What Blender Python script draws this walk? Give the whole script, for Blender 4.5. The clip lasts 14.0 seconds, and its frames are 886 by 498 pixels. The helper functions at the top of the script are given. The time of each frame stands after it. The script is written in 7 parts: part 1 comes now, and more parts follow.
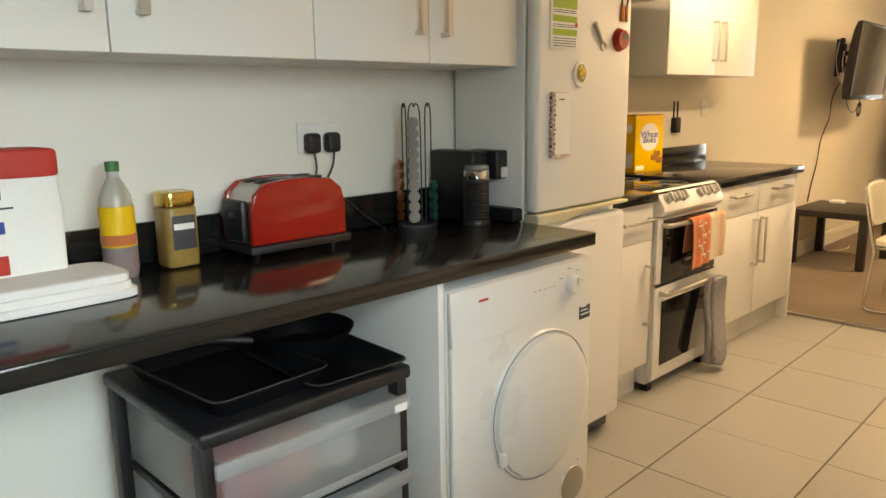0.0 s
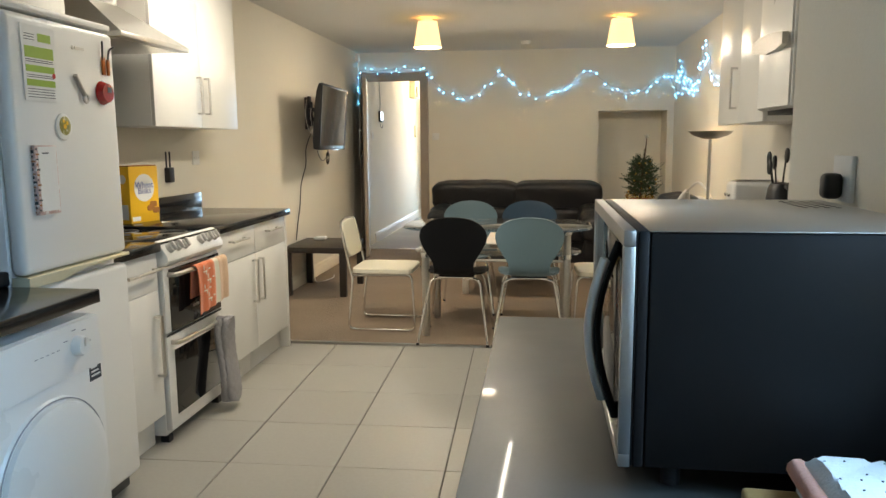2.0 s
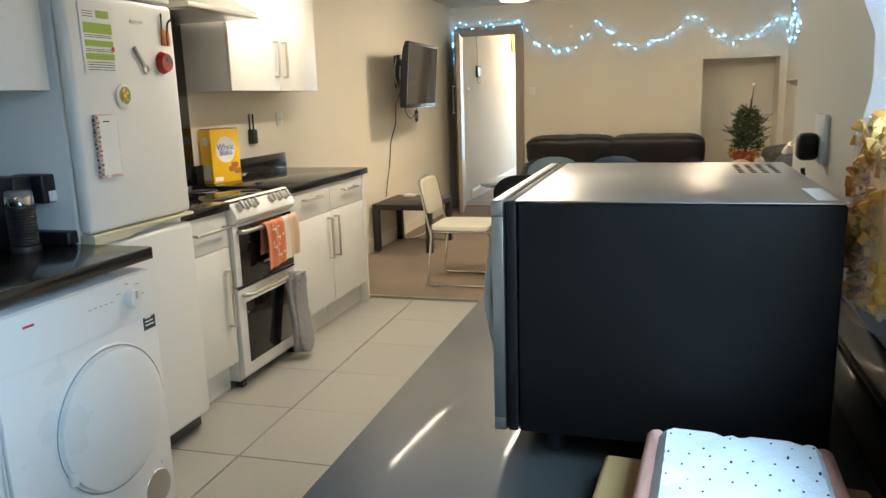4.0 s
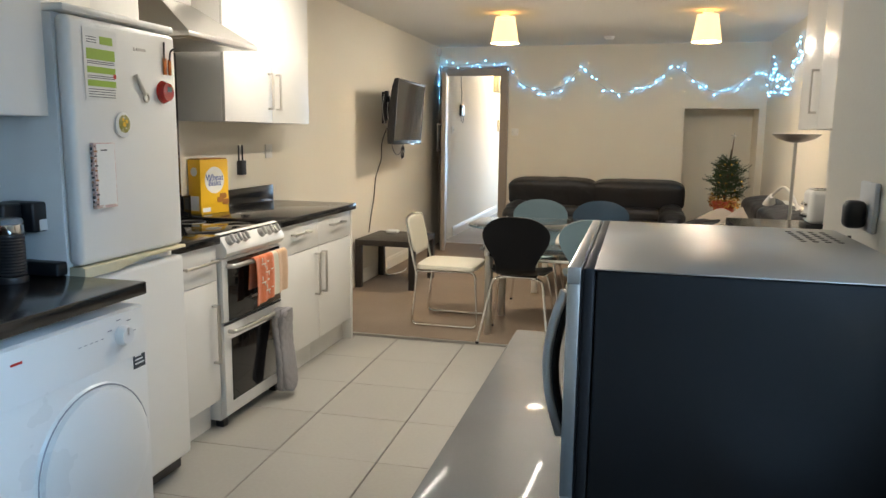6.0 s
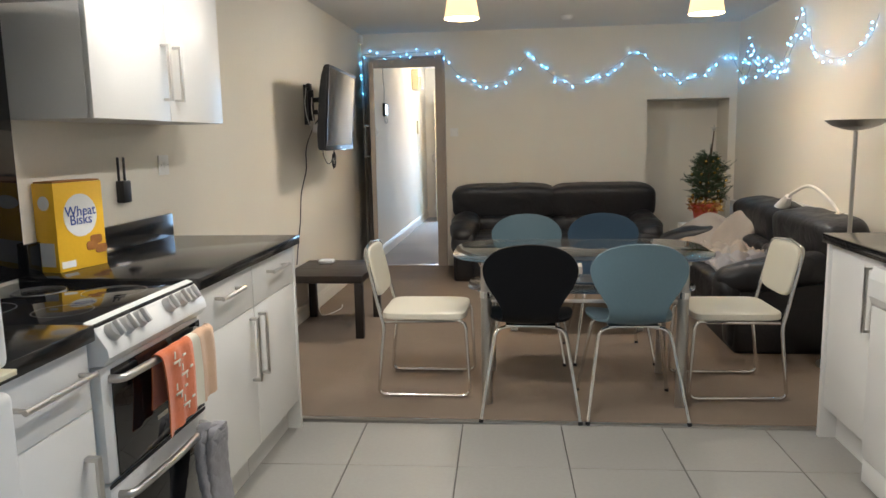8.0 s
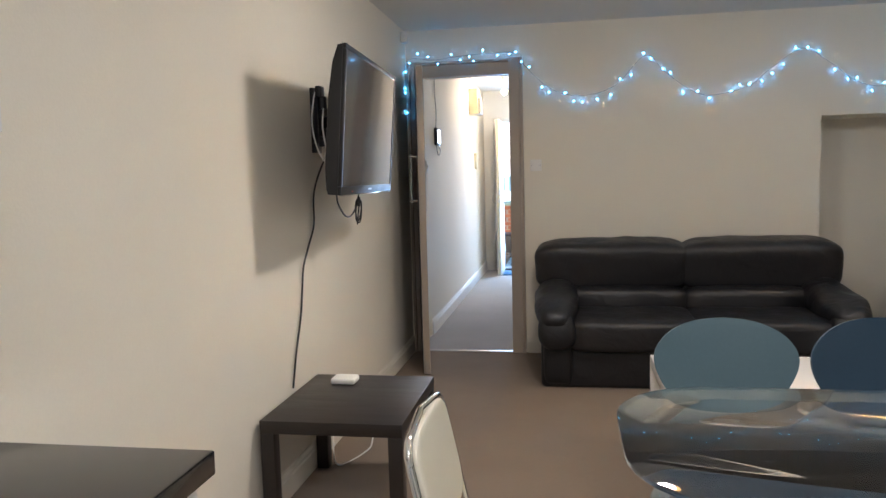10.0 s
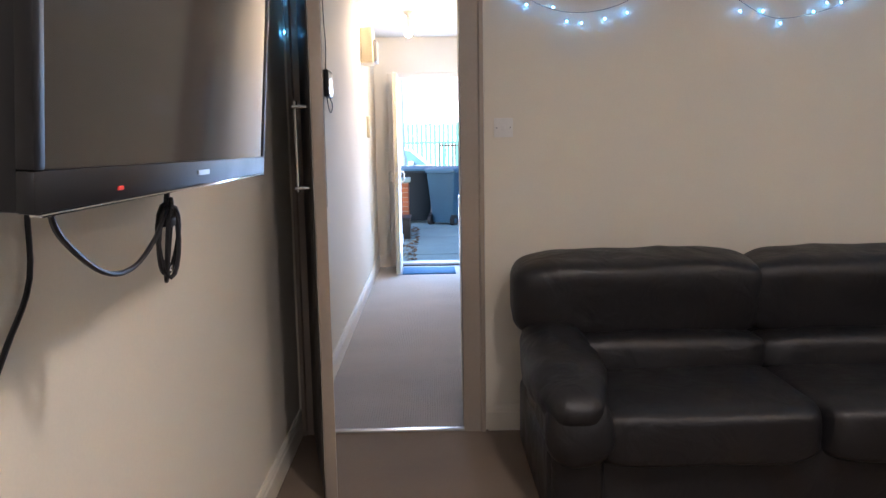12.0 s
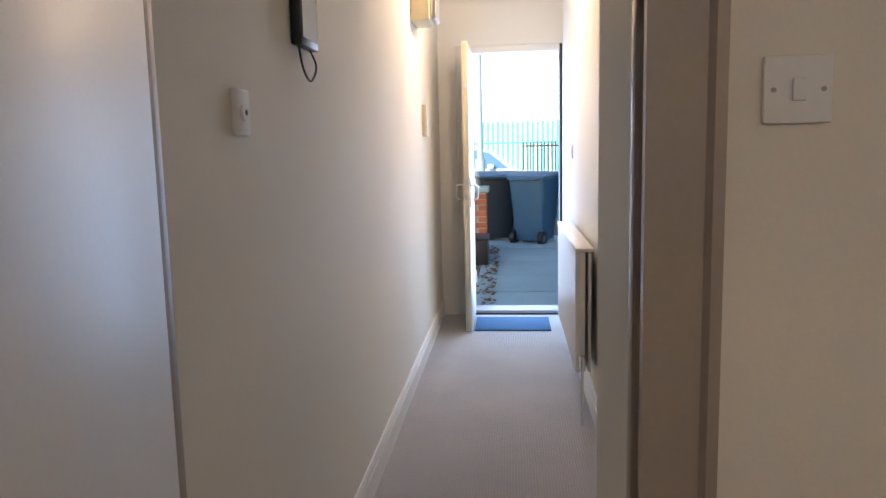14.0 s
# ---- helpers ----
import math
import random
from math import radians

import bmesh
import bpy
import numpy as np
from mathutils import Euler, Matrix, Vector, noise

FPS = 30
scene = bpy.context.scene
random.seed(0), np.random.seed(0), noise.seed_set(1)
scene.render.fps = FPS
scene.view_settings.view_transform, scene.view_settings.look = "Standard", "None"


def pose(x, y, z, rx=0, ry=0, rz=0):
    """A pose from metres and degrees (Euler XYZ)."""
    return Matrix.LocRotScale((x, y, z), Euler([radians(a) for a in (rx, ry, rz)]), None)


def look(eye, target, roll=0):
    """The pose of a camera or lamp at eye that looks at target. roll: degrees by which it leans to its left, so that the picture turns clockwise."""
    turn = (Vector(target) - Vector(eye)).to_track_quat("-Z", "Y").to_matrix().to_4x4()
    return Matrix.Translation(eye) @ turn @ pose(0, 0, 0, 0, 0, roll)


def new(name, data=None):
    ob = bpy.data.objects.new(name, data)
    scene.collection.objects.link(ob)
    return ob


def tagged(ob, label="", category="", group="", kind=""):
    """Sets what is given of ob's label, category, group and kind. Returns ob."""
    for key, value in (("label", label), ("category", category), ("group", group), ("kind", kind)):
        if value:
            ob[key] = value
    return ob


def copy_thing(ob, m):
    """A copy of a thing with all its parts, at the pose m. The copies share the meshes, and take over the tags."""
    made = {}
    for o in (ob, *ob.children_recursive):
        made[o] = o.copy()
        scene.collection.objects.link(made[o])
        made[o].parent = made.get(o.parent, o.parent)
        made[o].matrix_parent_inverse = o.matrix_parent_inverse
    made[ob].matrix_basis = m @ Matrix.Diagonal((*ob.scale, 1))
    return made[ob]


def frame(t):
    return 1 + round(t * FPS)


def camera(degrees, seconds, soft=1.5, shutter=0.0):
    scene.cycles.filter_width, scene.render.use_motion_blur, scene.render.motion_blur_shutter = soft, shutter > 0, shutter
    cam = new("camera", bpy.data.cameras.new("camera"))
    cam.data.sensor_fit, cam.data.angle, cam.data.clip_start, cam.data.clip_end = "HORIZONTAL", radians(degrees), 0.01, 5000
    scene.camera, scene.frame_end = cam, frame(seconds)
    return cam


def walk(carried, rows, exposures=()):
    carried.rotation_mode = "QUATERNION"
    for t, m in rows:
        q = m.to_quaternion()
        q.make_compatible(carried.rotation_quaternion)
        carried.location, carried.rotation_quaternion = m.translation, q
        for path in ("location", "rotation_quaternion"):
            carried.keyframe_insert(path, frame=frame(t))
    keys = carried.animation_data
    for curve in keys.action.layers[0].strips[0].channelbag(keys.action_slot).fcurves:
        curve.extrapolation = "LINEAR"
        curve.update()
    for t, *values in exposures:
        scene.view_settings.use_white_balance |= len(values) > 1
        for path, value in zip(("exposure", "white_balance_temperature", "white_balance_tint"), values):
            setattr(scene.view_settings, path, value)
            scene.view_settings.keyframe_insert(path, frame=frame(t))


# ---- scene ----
cam = camera(62.2, 14.0)
PATH = [
    (0, (0.03, 0.144, 1.303), (-1.37, 1.517, 0.908), -0.8),
    (0.5, (-0.192, 0.285, 1.32), (-1.156, 1.996, 0.942), -1.2),
    (1, (-0.274, 0.239, 1.346), (-0.774, 2.143, 0.993), -1.8),
    (1.5, (-0.121, 0.126, 1.372), (-0.354, 2.093, 1.093), -0.6),
    (2, (0.079, 0.037, 1.327), (-0.185, 1.999, 1.04), -0.4),
    (2.5, (0.184, 0.071, 1.327), (-0.054, 2.029, 1.0), -0.9),
    (3, (0.24, 0.098, 1.335), (-0.105, 2.029, 0.943), -0.7),
    (3.2, (0.28, 0.08, 1.339), (-0.172, 1.986, 0.937), -0.8),
    (5.3, (0.394, 0.061, 1.348), (-0.22, 1.924, 0.955), -2.1),
    (5.5, (0.386, 0.061, 1.353), (-0.205, 1.935, 0.98), -1.5),
    (6, (0.241, 0.088, 1.369), (-0.258, 1.999, 1.059), 0.7),
    (6.5, (-0.057, 0.156, 1.366), (-0.476, 2.087, 1.058), 0.7),
    (7, (-0.329, 0.439, 1.338), (-0.691, 2.378, 1.011), -0.6),
    (7.5, (-0.513, 0.877, 1.314), (-0.76, 2.834, 0.982), -0.8),
    (8, (-0.528, 1.366, 1.333), (-0.739, 3.333, 1.037), -1.1),
    (8.2, (-0.51, 1.592, 1.332), (-0.748, 3.556, 1.045), -1.0),
    (8.5, (-0.553, 1.898, 1.328), (-0.851, 3.854, 1.037), -0.4),
    (9, (-0.666, 2.449, 1.354), (-0.988, 4.411, 1.144), -1.1),
    (9.2, (-0.713, 2.685, 1.338), (-1.063, 4.645, 1.148), -1.3),
    (11.5, (-1.497, 5.168, 1.325), (-1.602, 7.15, 1.079), -1.5),
    (12, (-1.538, 5.73, 1.318), (-1.505, 7.711, 1.044), -0.9),
    (12.5, (-1.503, 6.298, 1.313), (-1.436, 8.277, 1.032), -0.6),
    (13, (-1.466, 6.914, 1.317), (-1.481, 8.897, 1.051), -0.2),
    (13.5, (-1.5, 7.488, 1.33), (-1.604, 9.466, 1.052), -0.9),
    (14, (-1.566, 8.043, 1.336), (-1.751, 10.016, 1.067), -1.3),
]
walk(cam, [(t, look(eye, target, roll)) for t, eye, target, roll in PATH],
     [(0.0, 2.05, 13800, 20), (0.5, 2.0, 9500, 12), (1.0, 1.85, 7400, 8), (1.5, 1.87, 6850, 7), (2.0, 1.78, 7100, 8), (3.0, 1.9, 7500, 9), (5.5, 2.0, 6900, 10),
      (6.5, 1.75, 6700, 11), (9.0, 1.7, 5900, 12), (11.5, 1.72, 5900, 20), (12.0, 1.58, 6000, 22), (13.0, 1.27, 6400, 23), (14.0, 1.07, 6500, 22)])


# ---- light ----
world = bpy.data.worlds.new("sky")
scene.world = world
world.use_nodes = True
_nt = world.node_tree
_sky = _nt.nodes.new("ShaderNodeTexSky")
_sky.sky_type = "NISHITA"
_sky.sun_disc = False
_sky.sun_elevation, _sky.sun_rotation = radians(24), radians(200)
_bg = _nt.nodes["Background"]
_bg.inputs["Strength"].default_value = 0.15
_nt.links.new(_sky.outputs[0], _bg.inputs[0])


def lamp(name, kind, power, colour, m, **more):
    data = bpy.data.lights.new(name, kind)
    data.energy, data.color = power, colour
    ob = new(name, data)
    ob.matrix_world = m
    return ob


sun = lamp("sun", "SUN", 5.0, (1.0, 0.93, 0.82), look((0, 0, 20), (0 + 0.34 * 20, 20 * 0.94, 20 - 20 * math.tan(radians(24)))))
sun.data.angle = radians(0.6)
WARM = (1.0, 0.92, 0.81)
TUBE = (1.0, 0.95, 0.86)
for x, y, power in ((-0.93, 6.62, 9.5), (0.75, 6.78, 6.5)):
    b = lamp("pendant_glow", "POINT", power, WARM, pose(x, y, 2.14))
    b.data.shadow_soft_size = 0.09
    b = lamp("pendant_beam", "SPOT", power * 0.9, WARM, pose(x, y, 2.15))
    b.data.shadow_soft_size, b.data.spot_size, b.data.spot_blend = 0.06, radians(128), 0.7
b = lamp("hall_glow", "POINT", 10, (1.0, 0.78, 0.52), pose(-1.70, 12.36, 2.235))
b.data.shadow_soft_size = 0.03
for x, y, power in ((-0.51, 3.67, 7.4), (-1.37, 3.71, 5.8)):
    b = lamp("tube_glow", "AREA", power, TUBE, pose(x, y, 2.325))
    b.data.shape, b.data.size, b.data.size_y = "RECTANGLE", 0.03, 1.15
b = lamp("window_sky", "AREA", 9.6, (0.34, 0.62, 1.0), look((0.97, 0.29, 1.6), (-1.5, 0.4, -0.2)))
b.data.spread = radians(104)
b.data.shape, b.data.size, b.data.size_y = "RECTANGLE", 1.35, 0.9
b = lamp("doorway_sky", "AREA", 17, (0.40, 0.66, 1.0), look((-1.45, 14.1, 1.05), (-1.5, 8, 0.9)))
b.data.shape, b.data.size, b.data.size_y = "RECTANGLE", 0.62, 1.9


# ---- materials ----
def material(name, base, rough=0.5, metal=0.0, vary=0.06, scale=6.0, fine=80.0, bump=0.0, rand=0.0, spec=0.5, coat=0.0,
             glow=0.0, alpha=1.0, glass=0.0, rough_vary=0.1, sheen=0.0, stretch=(1, 1, 1), second=None, second_at=0.6, translucent=0.0):
    """A surface: base colour varied at two scales, with fine relief."""
    m = bpy.data.materials.new(name)
    m.use_nodes = True
    nt = m.node_tree
    b = nt.nodes["Principled BSDF"]
    tc = nt.nodes.new("ShaderNodeTexCoord")
    mp = nt.nodes.new("ShaderNodeMapping")
    mp.inputs["Scale"].default_value = stretch
    nt.links.new(tc.outputs["Object"], mp.inputs[0])
    n1 = nt.nodes.new("ShaderNodeTexNoise")
    n1.inputs["Scale"].default_value, n1.inputs["Detail"].default_value = scale, 4
    n2 = nt.nodes.new("ShaderNodeTexNoise")
    n2.inputs["Scale"].default_value, n2.inputs["Detail"].default_value = fine, 3
    for n in (n1, n2):
        nt.links.new(mp.outputs[0], n.inputs["Vector"])
    add = nt.nodes.new("ShaderNodeMath")
    add.operation = "ADD"
    nt.links.new(n1.outputs[0], add.inputs[0])
    nt.links.new(n2.outputs[0], add.inputs[1])
    last = add.outputs[0]
    if rand:
        info = nt.nodes.new("ShaderNodeObjectInfo")
        mul = nt.nodes.new("ShaderNodeMath")
        mul.operation = "MULTIPLY_ADD"
        mul.inputs[1].default_value = rand / max(vary, 0.001)
        nt.links.new(info.outputs["Random"], mul.inputs[0])
        nt.links.new(last, mul.inputs[2])
        sub = nt.nodes.new("ShaderNodeMath")
        sub.operation = "SUBTRACT"
        sub.inputs[1].default_value = 0.5 * rand / max(vary, 0.001)
        nt.links.new(mul.outputs[0], sub.inputs[0])
        last = sub.outputs[0]
    ramp = nt.nodes.new("ShaderNodeMapRange")
    ramp.inputs["From Min"].default_value, ramp.inputs["From Max"].default_value = 0.5, 1.5
    ramp.inputs["To Min"].default_value, ramp.inputs["To Max"].default_value = 1 - vary, 1 + vary
    ramp.clamp = False
    nt.links.new(last, ramp.inputs["Value"])
    mix = nt.nodes.new("ShaderNodeVectorMath")
    mix.operation = "SCALE"
    mix.inputs[0].default_value = base[:3]
    if second:
        th = nt.nodes.new("ShaderNodeMapRange")
        th.inputs["From Min"].default_value, th.inputs["From Max"].default_value = second_at, second_at + 0.12
        nt.links.new(n1.outputs[0], th.inputs["Value"])
        two = nt.nodes.new("ShaderNodeMix")
        two.data_type = "RGBA"
        two.inputs["A"].default_value, two.inputs["B"].default_value = (*base[:3], 1), (*second, 1)
        nt.links.new(th.outputs[0], two.inputs["Factor"])
        nt.links.new(two.outputs["Result"], mix.inputs[0])
    nt.links.new(ramp.outputs[0], mix.inputs["Scale"])
    nt.links.new(mix.outputs[0], b.inputs["Base Color"])
    b.inputs["Roughness"].default_value = rough
    if rough_vary:
        rr = nt.nodes.new("ShaderNodeMapRange")
        rr.inputs["From Min"].default_value, rr.inputs["From Max"].default_value = 0.3, 0.7
        rr.inputs["To Min"].default_value, rr.inputs["To Max"].default_value = max(0.02, rough * (1 - rough_vary)), min(1, rough * (1 + rough_vary))
        nt.links.new(n1.outputs[0], rr.inputs["Value"])
        nt.links.new(rr.outputs[0], b.inputs["Roughness"])
    b.inputs["Metallic"].default_value = metal
    b.inputs["Alpha"].default_value = alpha
    b.inputs["Specular IOR Level"].default_value = spec
    b.inputs["Coat Weight"].default_value = coat
    b.inputs["Coat Roughness"].default_value = 0.05
    b.inputs["Transmission Weight"].default_value = glass
    if sheen:
        b.inputs["Sheen Weight"].default_value = sheen
    if glow:
        nt.links.new(mix.outputs[0], b.inputs["Emission Color"])
        b.inputs["Emission Strength"].default_value = glow
    if bump:
        bp = nt.nodes.new("ShaderNodeBump")
        bp.inputs["Strength"].default_value, bp.inputs["Distance"].default_value = bump, 0.004
        nt.links.new(n2.outputs[0], bp.inputs["Height"])
        nt.links.new(bp.outputs[0], b.inputs["Normal"])
    if translucent:
        tr = nt.nodes.new("ShaderNodeBsdfTranslucent")
        nt.links.new(mix.outputs[0], tr.inputs[0])
        ms = nt.nodes.new("ShaderNodeMixShader")
        ms.inputs[0].default_value = translucent
        nt.links.new(b.outputs[0], ms.inputs[1])
        nt.links.new(tr.outputs[0], ms.inputs[2])
        nt.links.new(ms.outputs[0], nt.nodes["Material Output"].inputs[0])
    return m


def ribbed(m, across, scale, strength):
    """Adds ribs along one axis to a material's relief."""
    nt = m.node_tree
    b = nt.nodes["Principled BSDF"]
    tc = nt.nodes.new("ShaderNodeTexCoord")
    wv = nt.nodes.new("ShaderNodeTexWave")
    wv.bands_direction = across
    wv.inputs["Scale"].default_value, wv.inputs["Distortion"].default_value = scale, 0.6
    nt.links.new(tc.outputs["Object"], wv.inputs["Vector"])
    bp = nt.nodes.new("ShaderNodeBump")
    bp.inputs["Strength"].default_value, bp.inputs["Distance"].default_value = strength, 0.004
    nt.links.new(wv.outputs[0], bp.inputs["Height"])
    old = b.inputs["Normal"].links
    if old:
        nt.links.new(old[0].from_socket, bp.inputs["Normal"])
    nt.links.new(bp.outputs[0], b.inputs["Normal"])
    return m


def creased(m, scale, strength):
    """Adds soft stretched creases to a material's relief."""
    nt = m.node_tree
    b = nt.nodes["Principled BSDF"]
    tc = nt.nodes.new("ShaderNodeTexCoord")
    ns = nt.nodes.new("ShaderNodeTexNoise")
    ns.inputs["Scale"].default_value, ns.inputs["Detail"].default_value, ns.inputs["Distortion"].default_value = scale, 2.5, 1.6
    nt.links.new(tc.outputs["Object"], ns.inputs["Vector"])
    bp = nt.nodes.new("ShaderNodeBump")
    bp.inputs["Strength"].default_value, bp.inputs["Distance"].default_value = strength, 0.012
    nt.links.new(ns.outputs[0], bp.inputs["Height"])
    old = b.inputs["Normal"].links
    if old:
        nt.links.new(old[0].from_socket, bp.inputs["Normal"])
    nt.links.new(bp.outputs[0], b.inputs["Normal"])
    return m


PLASTER = material("magnolia_plaster", (0.77, 0.72, 0.62), 0.75, vary=0.035, scale=1.6, fine=140, bump=0.10)
PLASTER_K = material("white_plaster", (0.77, 0.745, 0.68), 0.7, vary=0.03, scale=1.8, fine=140, bump=0.10)
CEIL = material("ceiling_paint", (0.71, 0.69, 0.645), 0.85, vary=0.03, scale=1.2, fine=120, bump=0.08)
TILE = material("floor_tile", (0.32, 0.308, 0.278), 0.38, vary=0.07, scale=3.1, fine=60, bump=0.015, rand=0.03, rough_vary=0.15)
GROUT = material("dark_grout", (0.12, 0.112, 0.10), 0.9, fine=200, bump=0.2)
CARPET = ribbed(material("brown_carpet", (0.29, 0.224, 0.170), 0.95, vary=0.22, scale=1.7, fine=420, bump=0.9, spec=0.1), "Y", 60, 0.5)
CARPET_H = ribbed(material("grey_ribbed_carpet", (0.42, 0.41, 0.41), 0.95, vary=0.16, scale=2.2, fine=380, bump=0.7, spec=0.1), "X", 26, 0.35)
GLOSS = material("gloss_white_laminate", (0.74, 0.725, 0.69), 0.30, vary=0.012, scale=2, rough_vary=0.04, spec=0.1)
APPL = material("white_enamel", (0.77, 0.76, 0.73), 0.28, vary=0.012, scale=3, fine=220, bump=0.012, rough_vary=0.03)
GREYS = material("plain_grey", (0.34, 0.34, 0.35), 0.6)
CREAM = material("cream_plastic", (0.62, 0.57, 0.40), 0.4)
DOORP = material("painted_frame", (0.36, 0.30, 0.245), 0.45, vary=0.06, scale=5, fine=90, bump=0.05)
WHITEP = material("white_paint", (0.78, 0.75, 0.70), 0.4, vary=0.03, scale=4, fine=90, bump=0.04)
WORK = material("black_worktop", (0.012, 0.0115, 0.0115), 0.14, vary=0.2, scale=8, fine=260, rough_vary=0.08, spec=0.6)
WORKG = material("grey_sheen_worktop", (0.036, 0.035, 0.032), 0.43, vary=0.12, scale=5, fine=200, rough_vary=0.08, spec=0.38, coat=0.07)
STEEL = material("brushed_steel", (0.60, 0.58, 0.55), 0.30, 1.0, vary=0.03, scale=3, fine=160, rough_vary=0.05)
SILVER = material("silver_plastic", (0.52, 0.51, 0.49), 0.34, 0.25, vary=0.04, scale=8)
CHROME = material("chrome", (0.78, 0.77, 0.75), 0.09, 1.0, vary=0.03, scale=8)
BLACKP = material("black_plastic", (0.011, 0.011, 0.013), 0.42, vary=0.1, fine=200, bump=0.03)
BLACKG = material("black_glass", (0.006, 0.006, 0.007), 0.05, vary=0.05, spec=0.6)
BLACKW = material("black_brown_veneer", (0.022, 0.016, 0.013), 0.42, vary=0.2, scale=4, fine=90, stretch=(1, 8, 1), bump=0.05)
LEATHER = creased(material("black_leather", (0.011, 0.0105, 0.0115), 0.44, vary=0.25, scale=7, fine=230, bump=0.22, rough_vary=0.2, spec=0.5), 7, 0.6)
VINYL = material("cream_vinyl", (0.70, 0.66, 0.54), 0.38, vary=0.05, scale=9, fine=220, bump=0.08)
BLUEW = material("blue_lacquered_ply", (0.125, 0.195, 0.235), 0.42, spec=0.35, vary=0.05, scale=4, fine=90)
BLUED = material("dark_blue_lacquered_ply", (0.035, 0.075, 0.125), 0.34, vary=0.06, scale=4, fine=90)
BLACKL = material("black_lacquered_ply", (0.004, 0.0045, 0.006), 0.5, spec=0.18, vary=0.1, scale=4, fine=90)
GLASS = material("clear_glass", (0.95, 0.97, 0.955), 0.02, glass=1.0, vary=0.0, rough_vary=0)
FROST = material("frosted_band", (0.74, 0.72, 0.66), 0.5, alpha=0.30, vary=0.03, rough_vary=0)
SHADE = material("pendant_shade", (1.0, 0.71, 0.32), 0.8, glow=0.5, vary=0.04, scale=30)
BULB = material("lit_bulb", (1.0, 0.84, 0.6), 0.5, glow=9, vary=0)
TUBEM = material("lit_tube", (1.0, 0.90, 0.76), 0.5, glow=2.4, vary=0)
FAIRY = material("fairy_bulb", (0.10, 0.50, 1.0), 0.5, glow=16, vary=0)
WIRE = material("dark_green_wire", (0.02, 0.03, 0.025), 0.6)
RED = material("red_gloss", (0.38, 0.012, 0.008), 0.16, vary=0.05, coat=0.5)
ORANGE = material("orange_towelling", (0.62, 0.15, 0.045), 0.95, vary=0.16, scale=20, fine=300, bump=0.6, sheen=0.3)
PEACH = material("peach_towelling", (0.56, 0.36, 0.22), 0.95, vary=0.12, scale=20, fine=300, bump=0.6, sheen=0.3)
GREYQ = material("grey_quilted_cotton", (0.30, 0.29, 0.30), 0.9, vary=0.12, scale=12, fine=260, bump=0.5)
WHITEC = material("white_cotton", (0.74, 0.72, 0.70), 0.95, vary=0.05, scale=16, fine=240, bump=0.4)
PINK = material("pink_binding", (0.78, 0.36, 0.26), 0.9, vary=0.06, fine=240, bump=0.3)
BEIGE = material("beige_cotton", (0.33, 0.285, 0.245), 0.95, vary=0.14, scale=9, fine=240, bump=0.5)
WOODL = material("beech_board", (0.56, 0.33, 0.13), 0.5, vary=0.12, scale=3, fine=40, stretch=(1, 9, 1), bump=0.06)
YELLOW = material("yellow_card", (0.86, 0.50, 0.025), 0.45, vary=0.05, scale=5)
GOLD = material("gold_foil", (0.78, 0.52, 0.16), 0.22, 1.0, vary=0.15, scale=40)
PAPER = material("white_paper", (0.78, 0.77, 0.74), 0.7, vary=0.03, scale=10)
PADSIDE = material("pink_flower_print", (0.62, 0.42, 0.37), 0.7, vary=0.3, scale=90, second=(0.72, 0.68, 0.64), second_at=0.5)
OLIVE = material("olive_picture", (0.30, 0.26, 0.06), 0.4, vary=0.4, scale=60, second=(0.62, 0.58, 0.42), second_at=0.52)
GREENP = material("green_print", (0.30, 0.44, 0.05), 0.6, vary=0.06, scale=12)
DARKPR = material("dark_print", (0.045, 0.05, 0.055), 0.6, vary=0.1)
BLUEPR = material("blue_print", (0.02, 0.06, 0.30), 0.6, vary=0.1)
REDPR = material("red_print", (0.55, 0.03, 0.02), 0.6, vary=0.1)
BROWNPR = material("brown_print", (0.36, 0.14, 0.03), 0.6, vary=0.25, scale=30)
NEEDLE = material("fir_needles", (0.030, 0.055, 0.022), 0.7, vary=0.3, scale=30)
BARK = material("bark", (0.11, 0.07, 0.045), 0.9, vary=0.2, scale=20, bump=0.5)
POT = material("terracotta_red", (0.42, 0.065, 0.035), 0.55, vary=0.08, scale=8)
CLEARP = material("frosted_plastic", (0.80, 0.85, 0.88), 0.32, glass=0.8, vary=0.03, rough_vary=0.1)
PASTA = material("dry_pasta", (0.92, 0.48, 0.11), 0.5, vary=0.2, scale=40, rand=0.0)
FILM = material("clear_film", (0.85, 0.88, 0.93), 0.14, alpha=0.15, vary=0.02, rough_vary=0.2)
MWCASE = material("matt_black_steel", (0.0095, 0.008, 0.0075), 0.5, vary=0.08, fine=240, bump=0.02, spec=0.16)
SCREEN = material("dark_screen", (0.02, 0.019, 0.018), 0.07, vary=0.05, spec=0.6)
SATIN = material("satin_steel_sheet", (0.50, 0.485, 0.46), 0.36, 1.0, vary=0.04, scale=4, fine=200)
CONCRETE = material("concrete_path", (0.27, 0.40, 0.42), 0.9, vary=0.15, scale=2.2, fine=60, bump=0.5)
ASPHALT = material("asphalt", (0.055, 0.055, 0.057), 0.9, vary=0.2, scale=1.5, fine=90, bump=0.4)
SOIL = material("soil", (0.10, 0.075, 0.05), 1.0, vary=0.3, scale=6, fine=50, bump=0.8)
BRICK = material("red_brick", (0.34, 0.13, 0.07), 0.9, vary=0.15, scale=12, fine=120, bump=0.5, rand=0.12)
